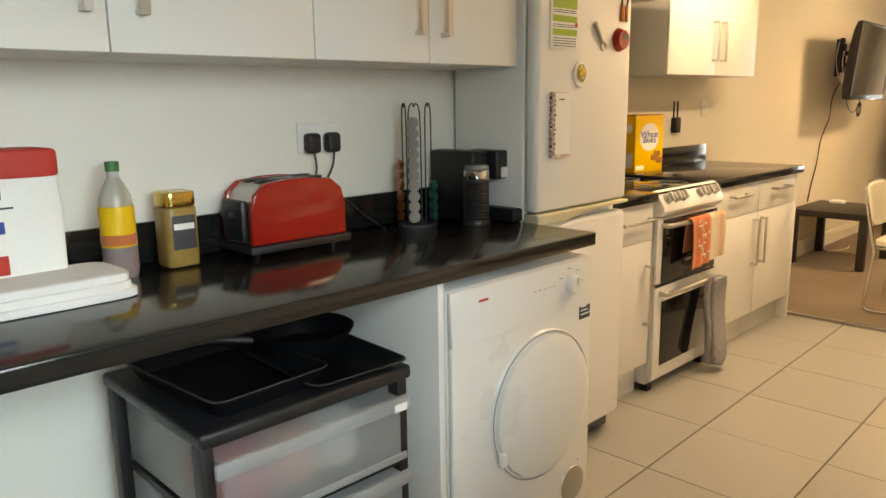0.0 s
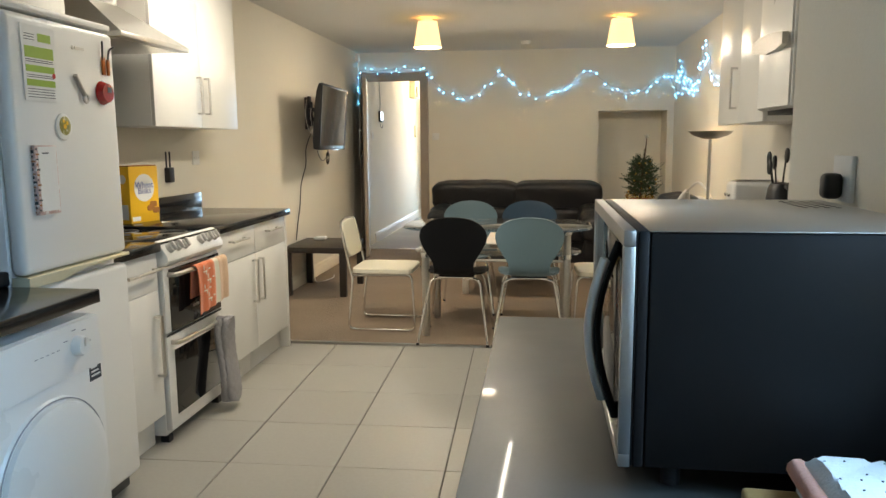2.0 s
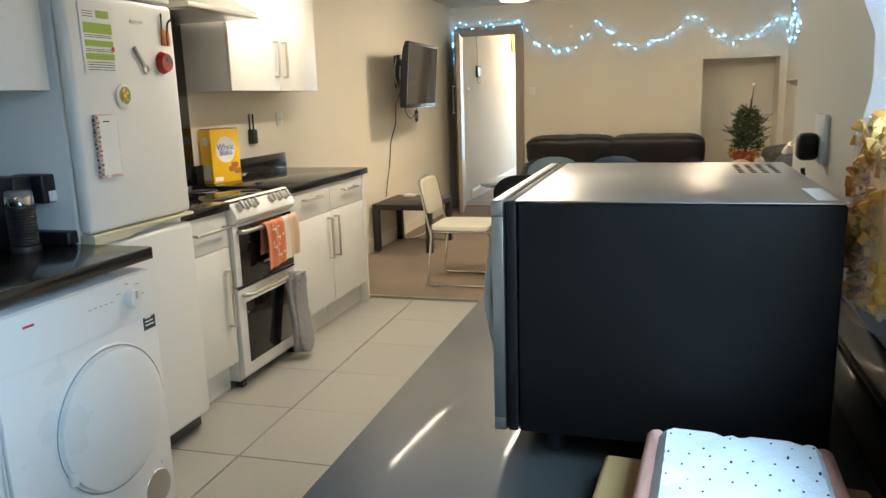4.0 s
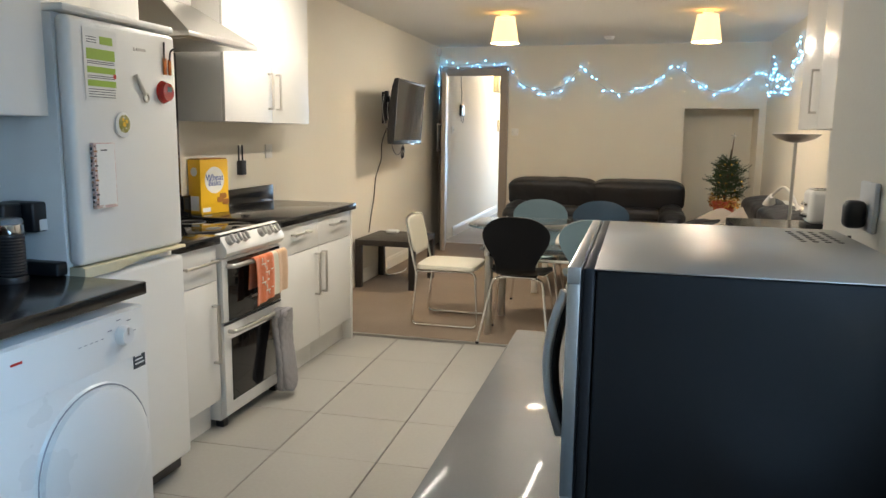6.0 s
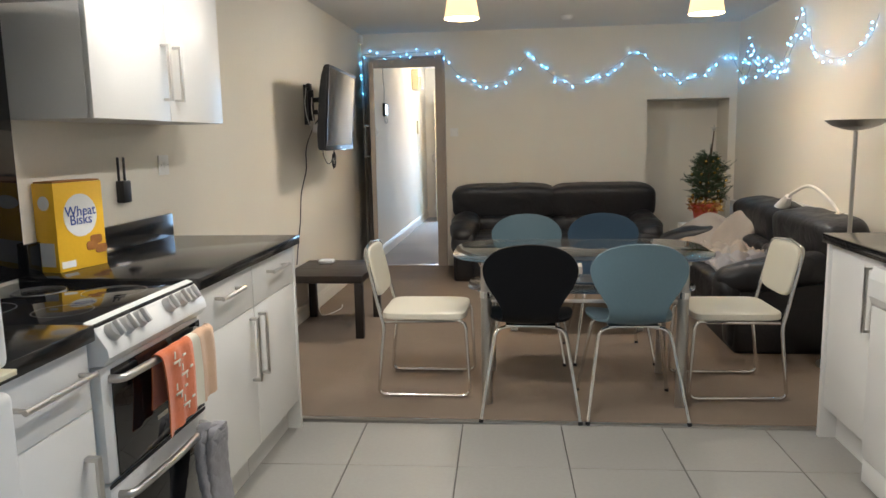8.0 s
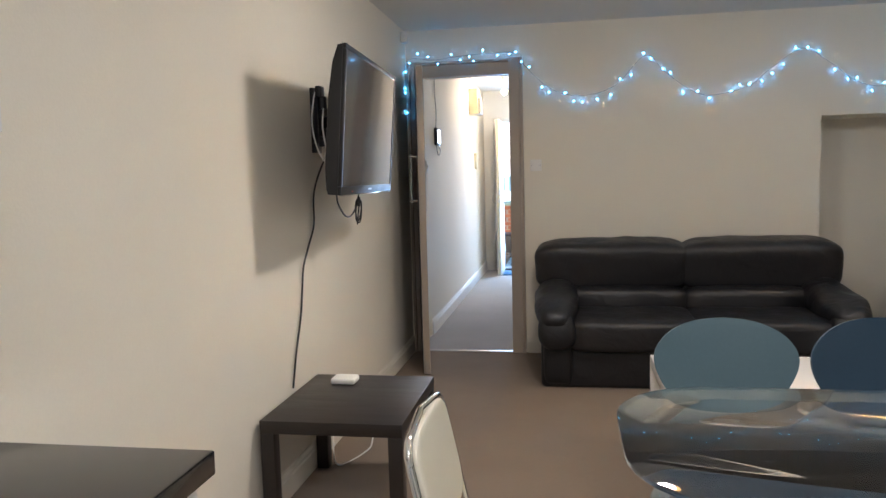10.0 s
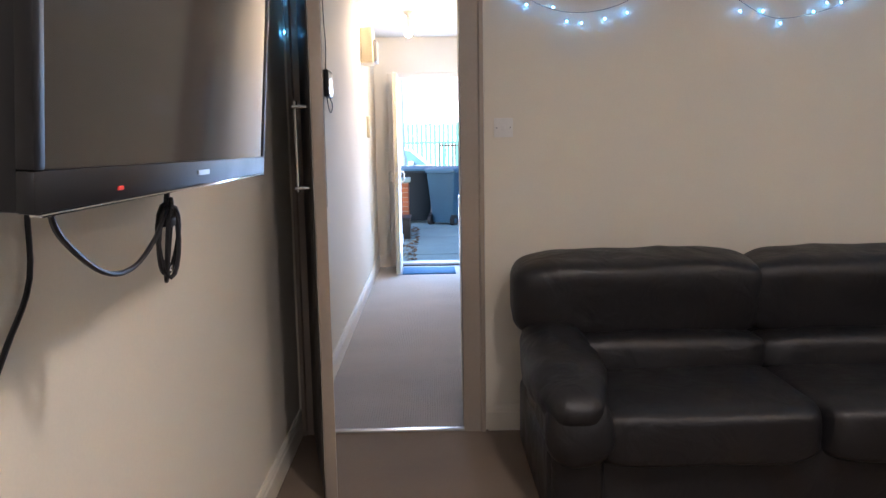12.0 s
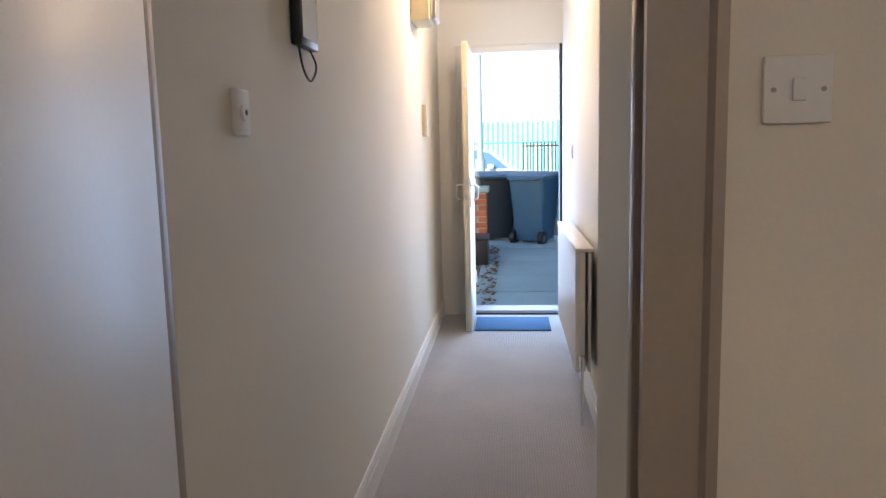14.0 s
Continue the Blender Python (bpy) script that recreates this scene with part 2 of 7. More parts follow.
MORTAR = material("mortar", (0.36, 0.33, 0.28), 0.95, fine=150, bump=0.4)
BINB = material("blue_grey_bin", (0.035, 0.12, 0.21), 0.42, vary=0.1, scale=5, fine=150, bump=0.1)
BIND = material("dark_bin_plastic", (0.012, 0.024, 0.034), 0.5, vary=0.15, scale=5, fine=150, bump=0.1)
POSTP = material("blue_grey_post_paint", (0.20, 0.30, 0.36), 0.5, vary=0.1, scale=3)
BINLID = material("blue_lid", (0.04, 0.15, 0.26), 0.4, vary=0.1, scale=5, fine=150)
BLUEMAT = material("blue_door_mat", (0.015, 0.10, 0.22), 0.95, vary=0.2, scale=8, fine=260, bump=0.9)
CARP = material("pale_blue_car_paint", (0.42, 0.66, 0.74), 0.2, 0.1, coat=0.6, vary=0.02)
RENDERW = material("pale_render", (0.80, 0.79, 0.76), 0.9, vary=0.04, scale=1.5, fine=40, bump=0.3)
# pale base colour stands for sky reflected in the panes and net curtains
PALEPANE = material("pale_pane", (0.50, 0.52, 0.55), 0.15, vary=0.2, scale=1.5)
SLATE = material("slate_roof", (0.20, 0.20, 0.21), 0.7, vary=0.15, scale=3)
TEAL = material("teal_painted_timber", (0.06, 0.36, 0.34), 0.7, vary=0.1, scale=6)
DEADLEAF = material("dead_leaves", (0.16, 0.10, 0.05), 0.9, vary=0.4, scale=30)
GREENB = material("green_liquid", (0.22, 0.55, 0.05), 0.15, vary=0.05)
BLUEB = material("blue_glass", (0.02, 0.06, 0.42), 0.12, vary=0.05)
COFFEE = material("coffee_gold", (0.34, 0.20, 0.06), 0.32, vary=0.2, scale=20)
CAPS_B = material("bronze_capsule", (0.42, 0.13, 0.03), 0.3, 0.8, vary=0.1)
CAPS_S = material("silver_capsule", (0.42, 0.42, 0.42), 0.3, 0.8, vary=0.1)
CAPS_T = material("teal_capsule", (0.01, 0.17, 0.14), 0.3, 0.6, vary=0.1)


# ---- mesh helpers ----
def grow(bm, verts, faces):
    vs = [bm.verts.new(v) for v in verts]
    return [bm.faces.new([vs[i] for i in f]) for f in faces if len(set(f)) > 2]


def box(bm, x0, x1, y0, y1, z0, z1, bev=0.0, seg=2):
    """A box between two corners, its edges rounded by bev."""
    m = Matrix.LocRotScale(((x0 + x1) / 2, (y0 + y1) / 2, (z0 + z1) / 2), None, (abs(x1 - x0), abs(y1 - y0), abs(z1 - z0)))
    made = bmesh.ops.create_cube(bm, size=1, matrix=m)["verts"]
    if bev:
        bmesh.ops.bevel(bm, geom=list({e for v in made for e in v.link_edges}), offset=bev, segments=seg, profile=0.5, affect="EDGES")
    return bm


def cyl(bm, p0, p1, r0, r1=None, seg=16):
    """A cylinder or cone between two points."""
    p0, p1 = Vector(p0), Vector(p1)
    d = p1 - p0
    m = Matrix.Translation((p0 + p1) / 2) @ d.to_track_quat("Z", "Y").to_matrix().to_4x4()
    bmesh.ops.create_cone(bm, cap_ends=True, segments=seg, radius1=r0, radius2=r0 if r1 is None else r1, depth=d.length, matrix=m)
    return bm


def ball(bm, c, r, seg=12, squash=(1, 1, 1)):
    bmesh.ops.create_uvsphere(bm, u_segments=seg, v_segments=max(6, seg * 2 // 3), radius=r, matrix=Matrix.LocRotScale(c, None, squash))
    return bm


def smooth_line(pts, n=6):
    """Catmull-Rom points through pts."""
    p = [Vector(q) for q in pts]
    p = [2 * p[0] - p[1]] + p + [2 * p[-1] - p[-2]]
    out = []
    for i in range(1, len(p) - 2):
        a, b, c, d = p[i - 1:i + 3]
        for k in range(n):
            t = k / n
            out.append(0.5 * ((2 * b) + (c - a) * t + (2 * a - 5 * b + 4 * c - d) * t * t + (3 * b - a - 3 * c + d) * t ** 3))
    return out + [p[-2]]


def tube(bm, pts, r, seg=8, closed=False):
    """A round bar swept along points."""
    p = [Vector(q) for q in pts]
    n = len(p)
    rings, up = [], None
    for i in range(n):
        a, b = (p[i - 1] if (i or closed) else p[0]), (p[(i + 1) % n] if (i < n - 1 or closed) else p[-1])
        t = (b - a).normalized()
        if up is None:
            up = t.orthogonal().normalized()
        up = (up - t * up.dot(t)).normalized()
        side = t.cross(up)
        rings.append([bm.verts.new(p[i] + r * (math.cos(2 * math.pi * k / seg) * up + math.sin(2 * math.pi * k / seg) * side)) for k in range(seg)])
    for i in range(n if closed else n - 1):
        a, b = rings[i], rings[(i + 1) % n]
        for k in range(seg):
            bm.faces.new((a[k], a[(k + 1) % seg], b[(k + 1) % seg], b[k]))
    if not closed:
        bm.faces.new(rings[0][::-1])
        bm.faces.new(rings[-1])
    return bm


def round_path(pts, r=0.03, n=5):
    """A polyline with its corners rounded."""
    p = [Vector(q) for q in pts]
    out = [p[0]]
    for i in range(1, len(p) - 1):
        a = p[i] + (p[i - 1] - p[i]).normalized() * min(r, (p[i - 1] - p[i]).length * 0.49)
        b = p[i] + (p[i + 1] - p[i]).normalized() * min(r, (p[i + 1] - p[i]).length * 0.49)
        for k in range(n + 1):
            t = k / n
            out.append((1 - t) ** 2 * a + 2 * t * (1 - t) * p[i] + t * t * b)
    return out + [p[-1]]


def lathe(bm, prof, seg=24, at=(0, 0, 0)):
    """A profile of (radius, height) turned about the vertical through at."""
    c = Vector(at)
    rings = [[bm.verts.new(c + Vector((r * math.cos(2 * math.pi * k / seg), r * math.sin(2 * math.pi * k / seg), z))) for k in range(seg)] for r, z in prof]
    for a, b in zip(rings, rings[1:]):
        for k in range(seg):
            bm.faces.new((a[k], a[(k + 1) % seg], b[(k + 1) % seg], b[k]))
    if prof[0][0] > 1e-4:
        bm.faces.new(rings[0][::-1])
    if prof[-1][0] > 1e-4:
        bm.faces.new(rings[-1])
    bmesh.ops.remove_doubles(bm, verts=bm.verts[:], dist=1e-6)
    return bm


def prism(bm, poly, axis, a, b, bev=0.0):
    """A flat outline, given in the two other axes, drawn out along axis from a to b."""
    def at(u, v, w):
        return {"x": (w, u, v), "y": (u, w, v), "z": (u, v, w)}[axis]
    lo = [bm.verts.new(at(u, v, a)) for u, v in poly]
    hi = [bm.verts.new(at(u, v, b)) for u, v in poly]
    n = len(poly)
    fs = [bm.faces.new(lo[::-1]), bm.faces.new(hi)] + [bm.faces.new((lo[i], lo[(i + 1) % n], hi[(i + 1) % n], hi[i])) for i in range(n)]
    bmesh.ops.recalc_face_normals(bm, faces=fs)
    if bev:
        es = [e for f in fs[:2] for e in f.edges]
        bmesh.ops.bevel(bm, geom=list(set(es)), offset=bev, segments=2, profile=0.5, affect="EDGES")
    return bm


def rounded_rect(w, h, r, n=6, cx=0, cy=0):
    out = []
    for sx, sy, a0 in ((1, 1, 0), (-1, 1, 90), (-1, -1, 180), (1, -1, 270)):
        for k in range(n + 1):
            a = radians(a0 + 90 * k / n)
            out.append((cx + sx * (w / 2 - r) + r * math.cos(a), cy + sy * (h / 2 - r) + r * math.sin(a)))
    return out


def puff(bm, cx, cy, cz, w, d, h, power=3.0, n=20, jitter=0.0, seed=0.0, rot=None):
    """A stuffed, soft-cornered block (superellipsoid) with small creases."""
    k = 2.0 / power
    def sp(v):
        return math.copysign(abs(v) ** k, v)
    rows = n // 2
    m = rot or Matrix.Identity(3)
    grid = []
    for i in range(rows + 1):
        v = -math.pi / 2 + math.pi * i / rows
        row = []
        for j in range(n):
            u = 2 * math.pi * j / n
            q = Vector((w / 2 * sp(math.cos(v)) * sp(math.cos(u)), d / 2 * sp(math.cos(v)) * sp(math.sin(u)), h / 2 * sp(math.sin(v))))
            if jitter:
                q += q.normalized() * jitter * noise.noise(q * 9 + Vector((seed, seed, seed)))
            row.append(bm.verts.new(m @ q + Vector((cx, cy, cz))))
        grid.append(row)
    for i in range(rows):
        for j in range(n):
            bm.faces.new((grid[i][j], grid[i][(j + 1) % n], grid[i + 1][(j + 1) % n], grid[i + 1][j]))
    bmesh.ops.remove_doubles(bm, verts=bm.verts[:], dist=1e-5)
    return bm


def mesh_of(name, bm, mat, smooth=True):
    me = bpy.data.meshes.new(name)
    bmesh.ops.recalc_face_normals(bm, faces=bm.faces[:])
    bm.to_mesh(me)
    bm.free()
    if smooth:
        for p in me.polygons:
            p.use_smooth = True
        me.set_sharp_from_angle(angle=radians(38))
    me.materials.append(mat)
    return me


def part(name, bm, mat, parent, label="", smooth=True):
    """One mesh object under a thing or a part."""
    ob = new(name, mesh_of(name, bm, mat, smooth))
    ob.parent = parent
    return tagged(ob, label)


def thing(name, at, label, category, group="", kind="", turn=0):
    """An Empty at the base of a thing, which carries its parts."""
    ob = new(name)
    ob.empty_display_size = 0.05
    ob.matrix_basis = pose(*at, 0, 0, turn)
    return tagged(ob, label, category, group, kind)


def solid(name, bm, mat, label, category="", group="", kind="", smooth=True):
    """A thing of one mesh, built in place."""
    return tagged(new(name, mesh_of(name, bm, mat, smooth)), label, category, group, kind)


def B():
    return bmesh.new()


def lettering(text, size, mat, parent, m, name="lettering", extrude=0.0006):
    """Flat letters in the built-in font, made into a mesh."""
    cu = bpy.data.curves.new(name, "FONT")
    cu.body, cu.size, cu.extrude, cu.align_x, cu.align_y = text, size, extrude, "CENTER", "CENTER"
    cu.resolution_u = 3
    tmp = new(name, cu)
    me = bpy.data.meshes.new_from_object(tmp.evaluated_get(bpy.context.evaluated_depsgraph_get()))
    bpy.data.objects.remove(tmp)
    me.materials.clear()
    me.materials.append(mat)
    ob = new(name, me)
    ob.parent = parent
    ob.matrix_basis = m
    return ob


# ---- structure ----
CZ = 2.41          # ceiling height
KB = -1.1          # back wall
LW, LWK = -2.16, -1.84   # left wall of the room, and of the kitchen's near part
FW, FT = 9.02, 0.58      # far wall and its thickness
RW, RWK, RWN = 1.60, 1.40, 0.62
HL, HR, HF = -2.122, -1.16, 13.88   # hall: left wall, right wall, front wall
DJL, DJR, DTOP = -2.06, -1.384, 2.078


def wall(name, label, boxes, mat=None):
    bm = B()
    for q in boxes:
        box(bm, *q)
    return solid(name, bm, mat or PLASTER, label, kind="structure", smooth=False)


wall("wall_left", "plain magnolia plaster wall along the living room", [(LW - 0.25, LW, 2.60, FW, 0, 3.0), (LW - 0.25, HL - 0.2, FW, FW + 0.2, 0, 3.0)])
wall("wall_left_kitchen", "white plaster wall behind the worktop", [(LW - 0.25, LWK, KB - 0.2, 2.60, 0, 3.0)], PLASTER_K)
wall("wall_back", "plain plaster wall behind the kitchen", [(LWK, RWN + 0.55, KB - 0.2, KB, 0, 3.0)], PLASTER_K)
# near right wall, with a window opening over a black sill
W0, W1, WZ0, WZ1 = -0.45, 1.03, 1.10, 2.1
wall("wall_right_window", "cream plaster wall with a deep window recess", [
    (RWN, RWN + 0.45, KB, W0, 0, 3.0), (RWN, RWN + 0.45, W1, 1.75, 0, 3.0),
    (RWN, RWN + 0.45, W0, W1, 0, WZ0 - 0.052), (RWN, RWN + 0.45, W0, W1, WZ1, 3.0)])
wall("wall_right_return", "cream plaster return beside the sink alcove", [(RWN + 0.45, RWK + 0.25, 1.53, 1.75, 0, 3.0)])
wall("wall_right_kitchen", "white plaster wall behind the boiler", [(RWK, RWK + 0.25, 3.56, 5.2, 0, 3.0), (1.27, RWK + 0.25, 1.75, 3.56, 0, 3.0)], PLASTER_K)
wall("wall_right", "plain magnolia plaster wall along the sofa", [(RW, RW + 0.25, 5.2, FW + FT, 0, 3.0)])
NX0, NX1, NZ = 0.735, 1.527, 1.685
wall("wall_far", "magnolia plaster wall with a doorway and a niche", [
    (DJR + 0.06, NX0, FW, FW + FT, 0, 3.0),
    (HL, DJR + 0.06, FW, FW + FT, DTOP + 0.05, 3.0), (NX0, NX1, FW, FW + FT, NZ, 3.0), (NX1, RW, FW, FW + FT, 0, 3.0), (DJR, DJR + 0.06, FW + 0.152, FW + FT, 0, DTOP + 0.05),
    (NX0, NX1, FW + 0.44, FW + FT, 0, NZ)])
wall("wall_hall_left", "pale plaster wall along the hall", [(HL - 0.2, HL, FW, HF + 0.25, 0, 3.0)])
wall("wall_hall_right", "pale plaster wall along the hall", [(HR, HR + 0.2, FW + FT, HF + 0.25, 0, 3.0)])
FX0, FZ = -1.985, 2.124
wall("wall_front", "pale plaster wall around the front door", [(HL, FX0, HF, HF + 0.25, 0, 3.0), (FX0, HR, HF, HF + 0.25, FZ, 3.0)], PLASTER_K)
bm = B()
box(bm, LW, RW + 0.2, KB, FW, CZ, CZ + 0.12)
solid("ceiling", bm, CEIL, "white painted ceiling with a slight sheen of lamp light", kind="structure", smooth=False)
bm = B()
box(bm, HL, HR, FW + FT, HF, 2.50, 2.62)
box(bm, LW, HR, FW - 0.001 + 0.001, FW + FT, 3.0, 3.1)
solid("ceiling_hall", bm, CEIL, "white painted ceiling of the hall", kind="structure", smooth=False)
# unseen upper storey and roof of the house, added to shade the front path
bm = B()
box(bm, LW - 2.2, RW + 2.2, KB - 0.2, HF + 0.25, 3.05, 5.6)
box(bm, LW - 2.2, RW + 2.2, 3.0, 9.5, 5.6, 8.0)
solid("unseen_upper_storey", bm, RENDERW, "unseen pale rendered upper storey, added to shade the path", kind="structure", smooth=False)

floor = solid("floor", box(B(), LW - 0.01, RWK, KB, 4.69, -0.12, -0.006), GROUT, "dark grouted bed under grey floor tiles", kind="structure", smooth=False)
solid("carpet", box(B(), LW, RW, 4.695, FW, -0.12, 0.006), CARPET, "worn brown carpet of the living room", kind="structure", smooth=False)
solid("carpet_hall", box(B(), HL, HR, FW + 0.03, HF, -0.12, 0.005), CARPET_H, "grey-brown ribbed carpet of the hall", kind="structure", smooth=False)
solid("threshold_strip", box(B(), DJL, DJR, FW - 0.01, FW + 0.03, 0.0, 0.013, 0.004), SATIN, "metal threshold strip across the doorway", "threshold", kind="structure")
solid("carpet_strip", box(B(), -1.6, 0.8, 4.675, 4.705, -0.01, 0.010, 0.003), SATIN, "metal edging strip between tiles and carpet", "edging", kind="structure")


def skirting(name, x0, x1, y0, y1, face, h=0.125, mat=None):
    """A skirting board whose moulded face looks along face."""
    bm = B()
    t = 0.016
    prof = [(0, 0), (t, 0), (t, h * 0.72), (t * 0.75, h * 0.78), (t * 0.75, h * 0.88), (t * 0.35, h), (0, h)]
    if face in ("+x", "-x"):
        s = 1 if face == "+x" else -1
        base = x0
        prism(bm, [(base + s * u, v) for u, v in prof], "y", y0, y1)
    else:
        s = 1 if face == "+y" else -1
        base = y0
        prism(bm, [(base + s * u, v) for u, v in prof], "x", x0, x1)
    return solid(name, bm, mat or WHITEP, "moulded skirting board in off-white paint", kind="structure", smooth=False)


skirting("baseboard_left", LW, LW, 4.66, FW, "+x", mat=PLASTER)
skirting("baseboard_far", DJR + 0.10, NX0, FW, FW, "-y", mat=PLASTER)
skirting("baseboard_right", RW, RW, 5.2, FW, "-x", mat=PLASTER)
skirting("baseboard_hall_left", HL, HL, FW + FT, HF, "+x", 0.135)
skirting("baseboard_hall_right", HR, HR, FW + FT, HF, "-x", 0.135)
skirting("baseboard_hall_front", HL, FX0, HF, HF, "-y", 0.135)


def doorway():
    """Painted frame and architrave of the inner doorway."""
    d = thing("door_1", (DJL, FW, 0), "open doorway with a brown-grey painted frame", "doorway", kind="structure")
    w = DJR - DJL
    for n, x0, x1 in (("jamb", -0.06, 0.0), ("jamb", w, w + 0.06)):
        bm = B()
        box(bm, x0, x1, -0.004, 0.04 if x0 < 0 else 0.15, 0, DTOP + 0.05, 0.003)
        part(n, bm, DOORP, d)
        bm = B()
        s = -1 if x0 < 0 else 1
        e = 0.012 if x0 < 0 else w - 0.012
        prism(bm, [(e, -0.020), (e + s * 0.075, -0.020), (e + s * 0.082, -0.032), (e + s * 0.098, -0.028), (e + s * 0.102, 0.0), (e, 0.0)], "z", 0, DTOP + 0.102)
        part("architrave", bm, DOORP, d, smooth=False)
    bm = B()
    box(bm, 0, w, -0.004, 0.15, DTOP, DTOP + 0.05, 0.003)
    part("head", bm, DOORP, d)
    bm = B()
    prism(bm, [(-0.020, DTOP - 0.012), (-0.020, DTOP + 0.07), (-0.032, DTOP + 0.08), (-0.028, DTOP + 0.096), (-0.0, DTOP + 0.10), (0, DTOP - 0.012)], "x", 0.012, w - 0.012)
    part("architrave", bm, DOORP, d, smooth=False)
    bm = B()
    box(bm, w - 0.014, w, 0.05, 0.085, 0, DTOP, 0.002)
    part("door_stop", bm, DOORP, d)
    bm = B()
    box(bm, w - 0.002, w + 0.001, 0.02, 0.042, 0.95, 1.12, 0.0008)
    part("strike_plate", bm, STEEL, d, "steel strike plate")
    return d


doorway()


# ---- inner door leaf ----
def inner_door():
    d = thing("open_door", (-1.948, 8.335, 0.012), "painted inner door standing open against the wall", "door", turn=12.2)
    L = 0.70
    part("leaf", box(B(), 0, 0.045, 0, L, 0, 2.045, 0.003), WHITEP, d)
    # dark sheet added at the rear so the gap to the wall looks more shaded
    part("rear_panel", box(B(), -0.004, -0.0005, 0.006, L - 0.01, 0.01, 2.035, 0.001), BLACKW, d, "dark rear face deepening the shade behind the door")
    part("edge", box(B(), 0.0015, 0.0435, -0.004, 0.0, 0.002, 2.043, 0.001), DOORP, d, "brown painted leading edge")
    part("overlap_strip", box(B(), 0.0452, 0.0475, 0.012, 0.018, 1.10, 2.0, 0.001), DARKPR, d, "dark brush seal")
    h = part("handle", tube(B(), [(-0.047, 0.125, 1.15), (-0.047, 0.125, 1.48)], 0.0065, 12), CHROME, d, "long chrome bar handle")
    for z in (1.165, 1.46):
        part("post", cyl(B(), (-0.0045, 0.125, z), (-0.060, 0.125, z), 0.008, seg=12), CHROME, h)
    return d


inner_door()


# ---- kitchen units ----
def bar_handle(parent, a, b, out, r=0.007):
    """A square-ended steel bar handle from a to b that stands off along out."""
    a, b, out = Vector(a), Vector(b), Vector(out)
    bm = B()
    d = (b - a).normalized()
    cyl(bm, a + out - d * 0.012, b + out + d * 0.012, r, seg=12)
    for q in (a, b):
        cyl(bm, q, q + out, r * 0.9, seg=10)
    return part("handle", bm, STEEL, parent, "brushed steel bar handle")


def flat_handle(parent, a, b, out, w=0.018):
    """A flat steel D handle."""
    a, b, out = Vector(a), Vector(b), Vector(out)
    d = (b - a).normalized()
    s = d.cross(out.normalized()) * (w / 2)
    bm = B()
    n = out.normalized() * 0.008
    def slab(p, q, t):
        vs = [p - s, p + s, q + s, q - s]
        grow(bm, [*vs, *[v + t for v in vs]], [(0, 1, 2, 3), (7, 6, 5, 4), (0, 4, 5, 1), (1, 5, 6, 2), (2, 6, 7, 3), (3, 7, 4, 0)])
    slab(a + out - n, b + out - n, n)
    slab(a, a + out - n, d * 0.010)
    slab(b - d * 0.010, b - d * 0.010 + out - n, d * 0.010)
    return part("handle", bm, STEEL, parent, "brushed steel handle", smooth=False)


def base_unit(at, y0, y1, face, fronts, label, wall_x, plinth=True):
    """A floor unit: carcass, plinth and fronts. face: x of the door faces; fronts: (name, y0, y1, z0, z1, handle)."""
    s = 1 if face > wall_x else -1
    u = thing("base_cabinet", (face, y0, 0), label, "cabinet", "kitchen base cabinets")
    w = y1 - y0
    part("body", box(B(), -s * 0.021, wall_x - face + s * 0.004, 0.001, w - 0.001, 0.14, 0.8645, 0.001), GLOSS, u)
    if plinth:
        part("plinth", box(B(), -s * 0.06, -s * 0.078, 0.001, w - 0.001, 0.0, 0.139, 0.001), GLOSS, u)
    for name, a, b, z0, z1, hd in fronts:
        f = part(name, box(B(), -s * 0.0005, -s * 0.0205, a - y0 + 0.0015, b - y0 - 0.0015, z0, z1, 0.0018), GLOSS, u)
        if hd:
            (ya, za), (yb, zb) = hd
            bar = flat_handle if za != zb else bar_handle
            bar(f, (0, ya - y0, za), (0, yb - y0, zb), (s * 0.034, 0, 0))
    return u


F = -1.56
base_unit(None, 2.62, 2.97, F, [("drawer_front", 2.62, 2.97, 0.705, 0.868, ((2.70, 0.80), (2.93, 0.80))),
                                ("door", 2.62, 2.97, 0.145, 0.702, ((2.925, 0.33), (2.925, 0.60)))],
          "narrow gloss white floor unit with a drawer over a door", LW)
base_unit(None, 3.555, 4.06, F, [("drawer_front", 3.555, 4.06, 0.705, 0.868, ((3.71, 0.812), (3.89, 0.812))),
                                 ("door", 3.555, 4.06, 0.145, 0.702, ((4.015, 0.42), (4.015, 0.67)))],
          "gloss white floor unit with drawer and door beside the cooker", LW)
base_unit(None, 4.062, 4.565, F, [("drawer_front", 4.062, 4.565, 0.705, 0.868, ((4.225, 0.812), (4.405, 0.812))),
                                  ("door", 4.062, 4.565, 0.145, 0.702, ((4.11, 0.42), (4.11, 0.67)))],
          "gloss white floor unit with drawer and door at the run's end", LW)
solid("end_panel", box(B(), LW + 0.002, F + 0.002, 4.568, 4.595, 0, 0.870, 0.0015), GLOSS, "gloss white end panel of the kitchen run", "panel")


def worktop(name, x0, x1, y0, y1, label, mat=WORK, z1=0.905, t=0.04):
    ob = thing(name, (x0, y0, z1), label, "worktop")
    part("slab", box(B(), 0, x1 - x0, 0, y1 - y0, -t, 0, 0.004), mat, ob)
    return ob


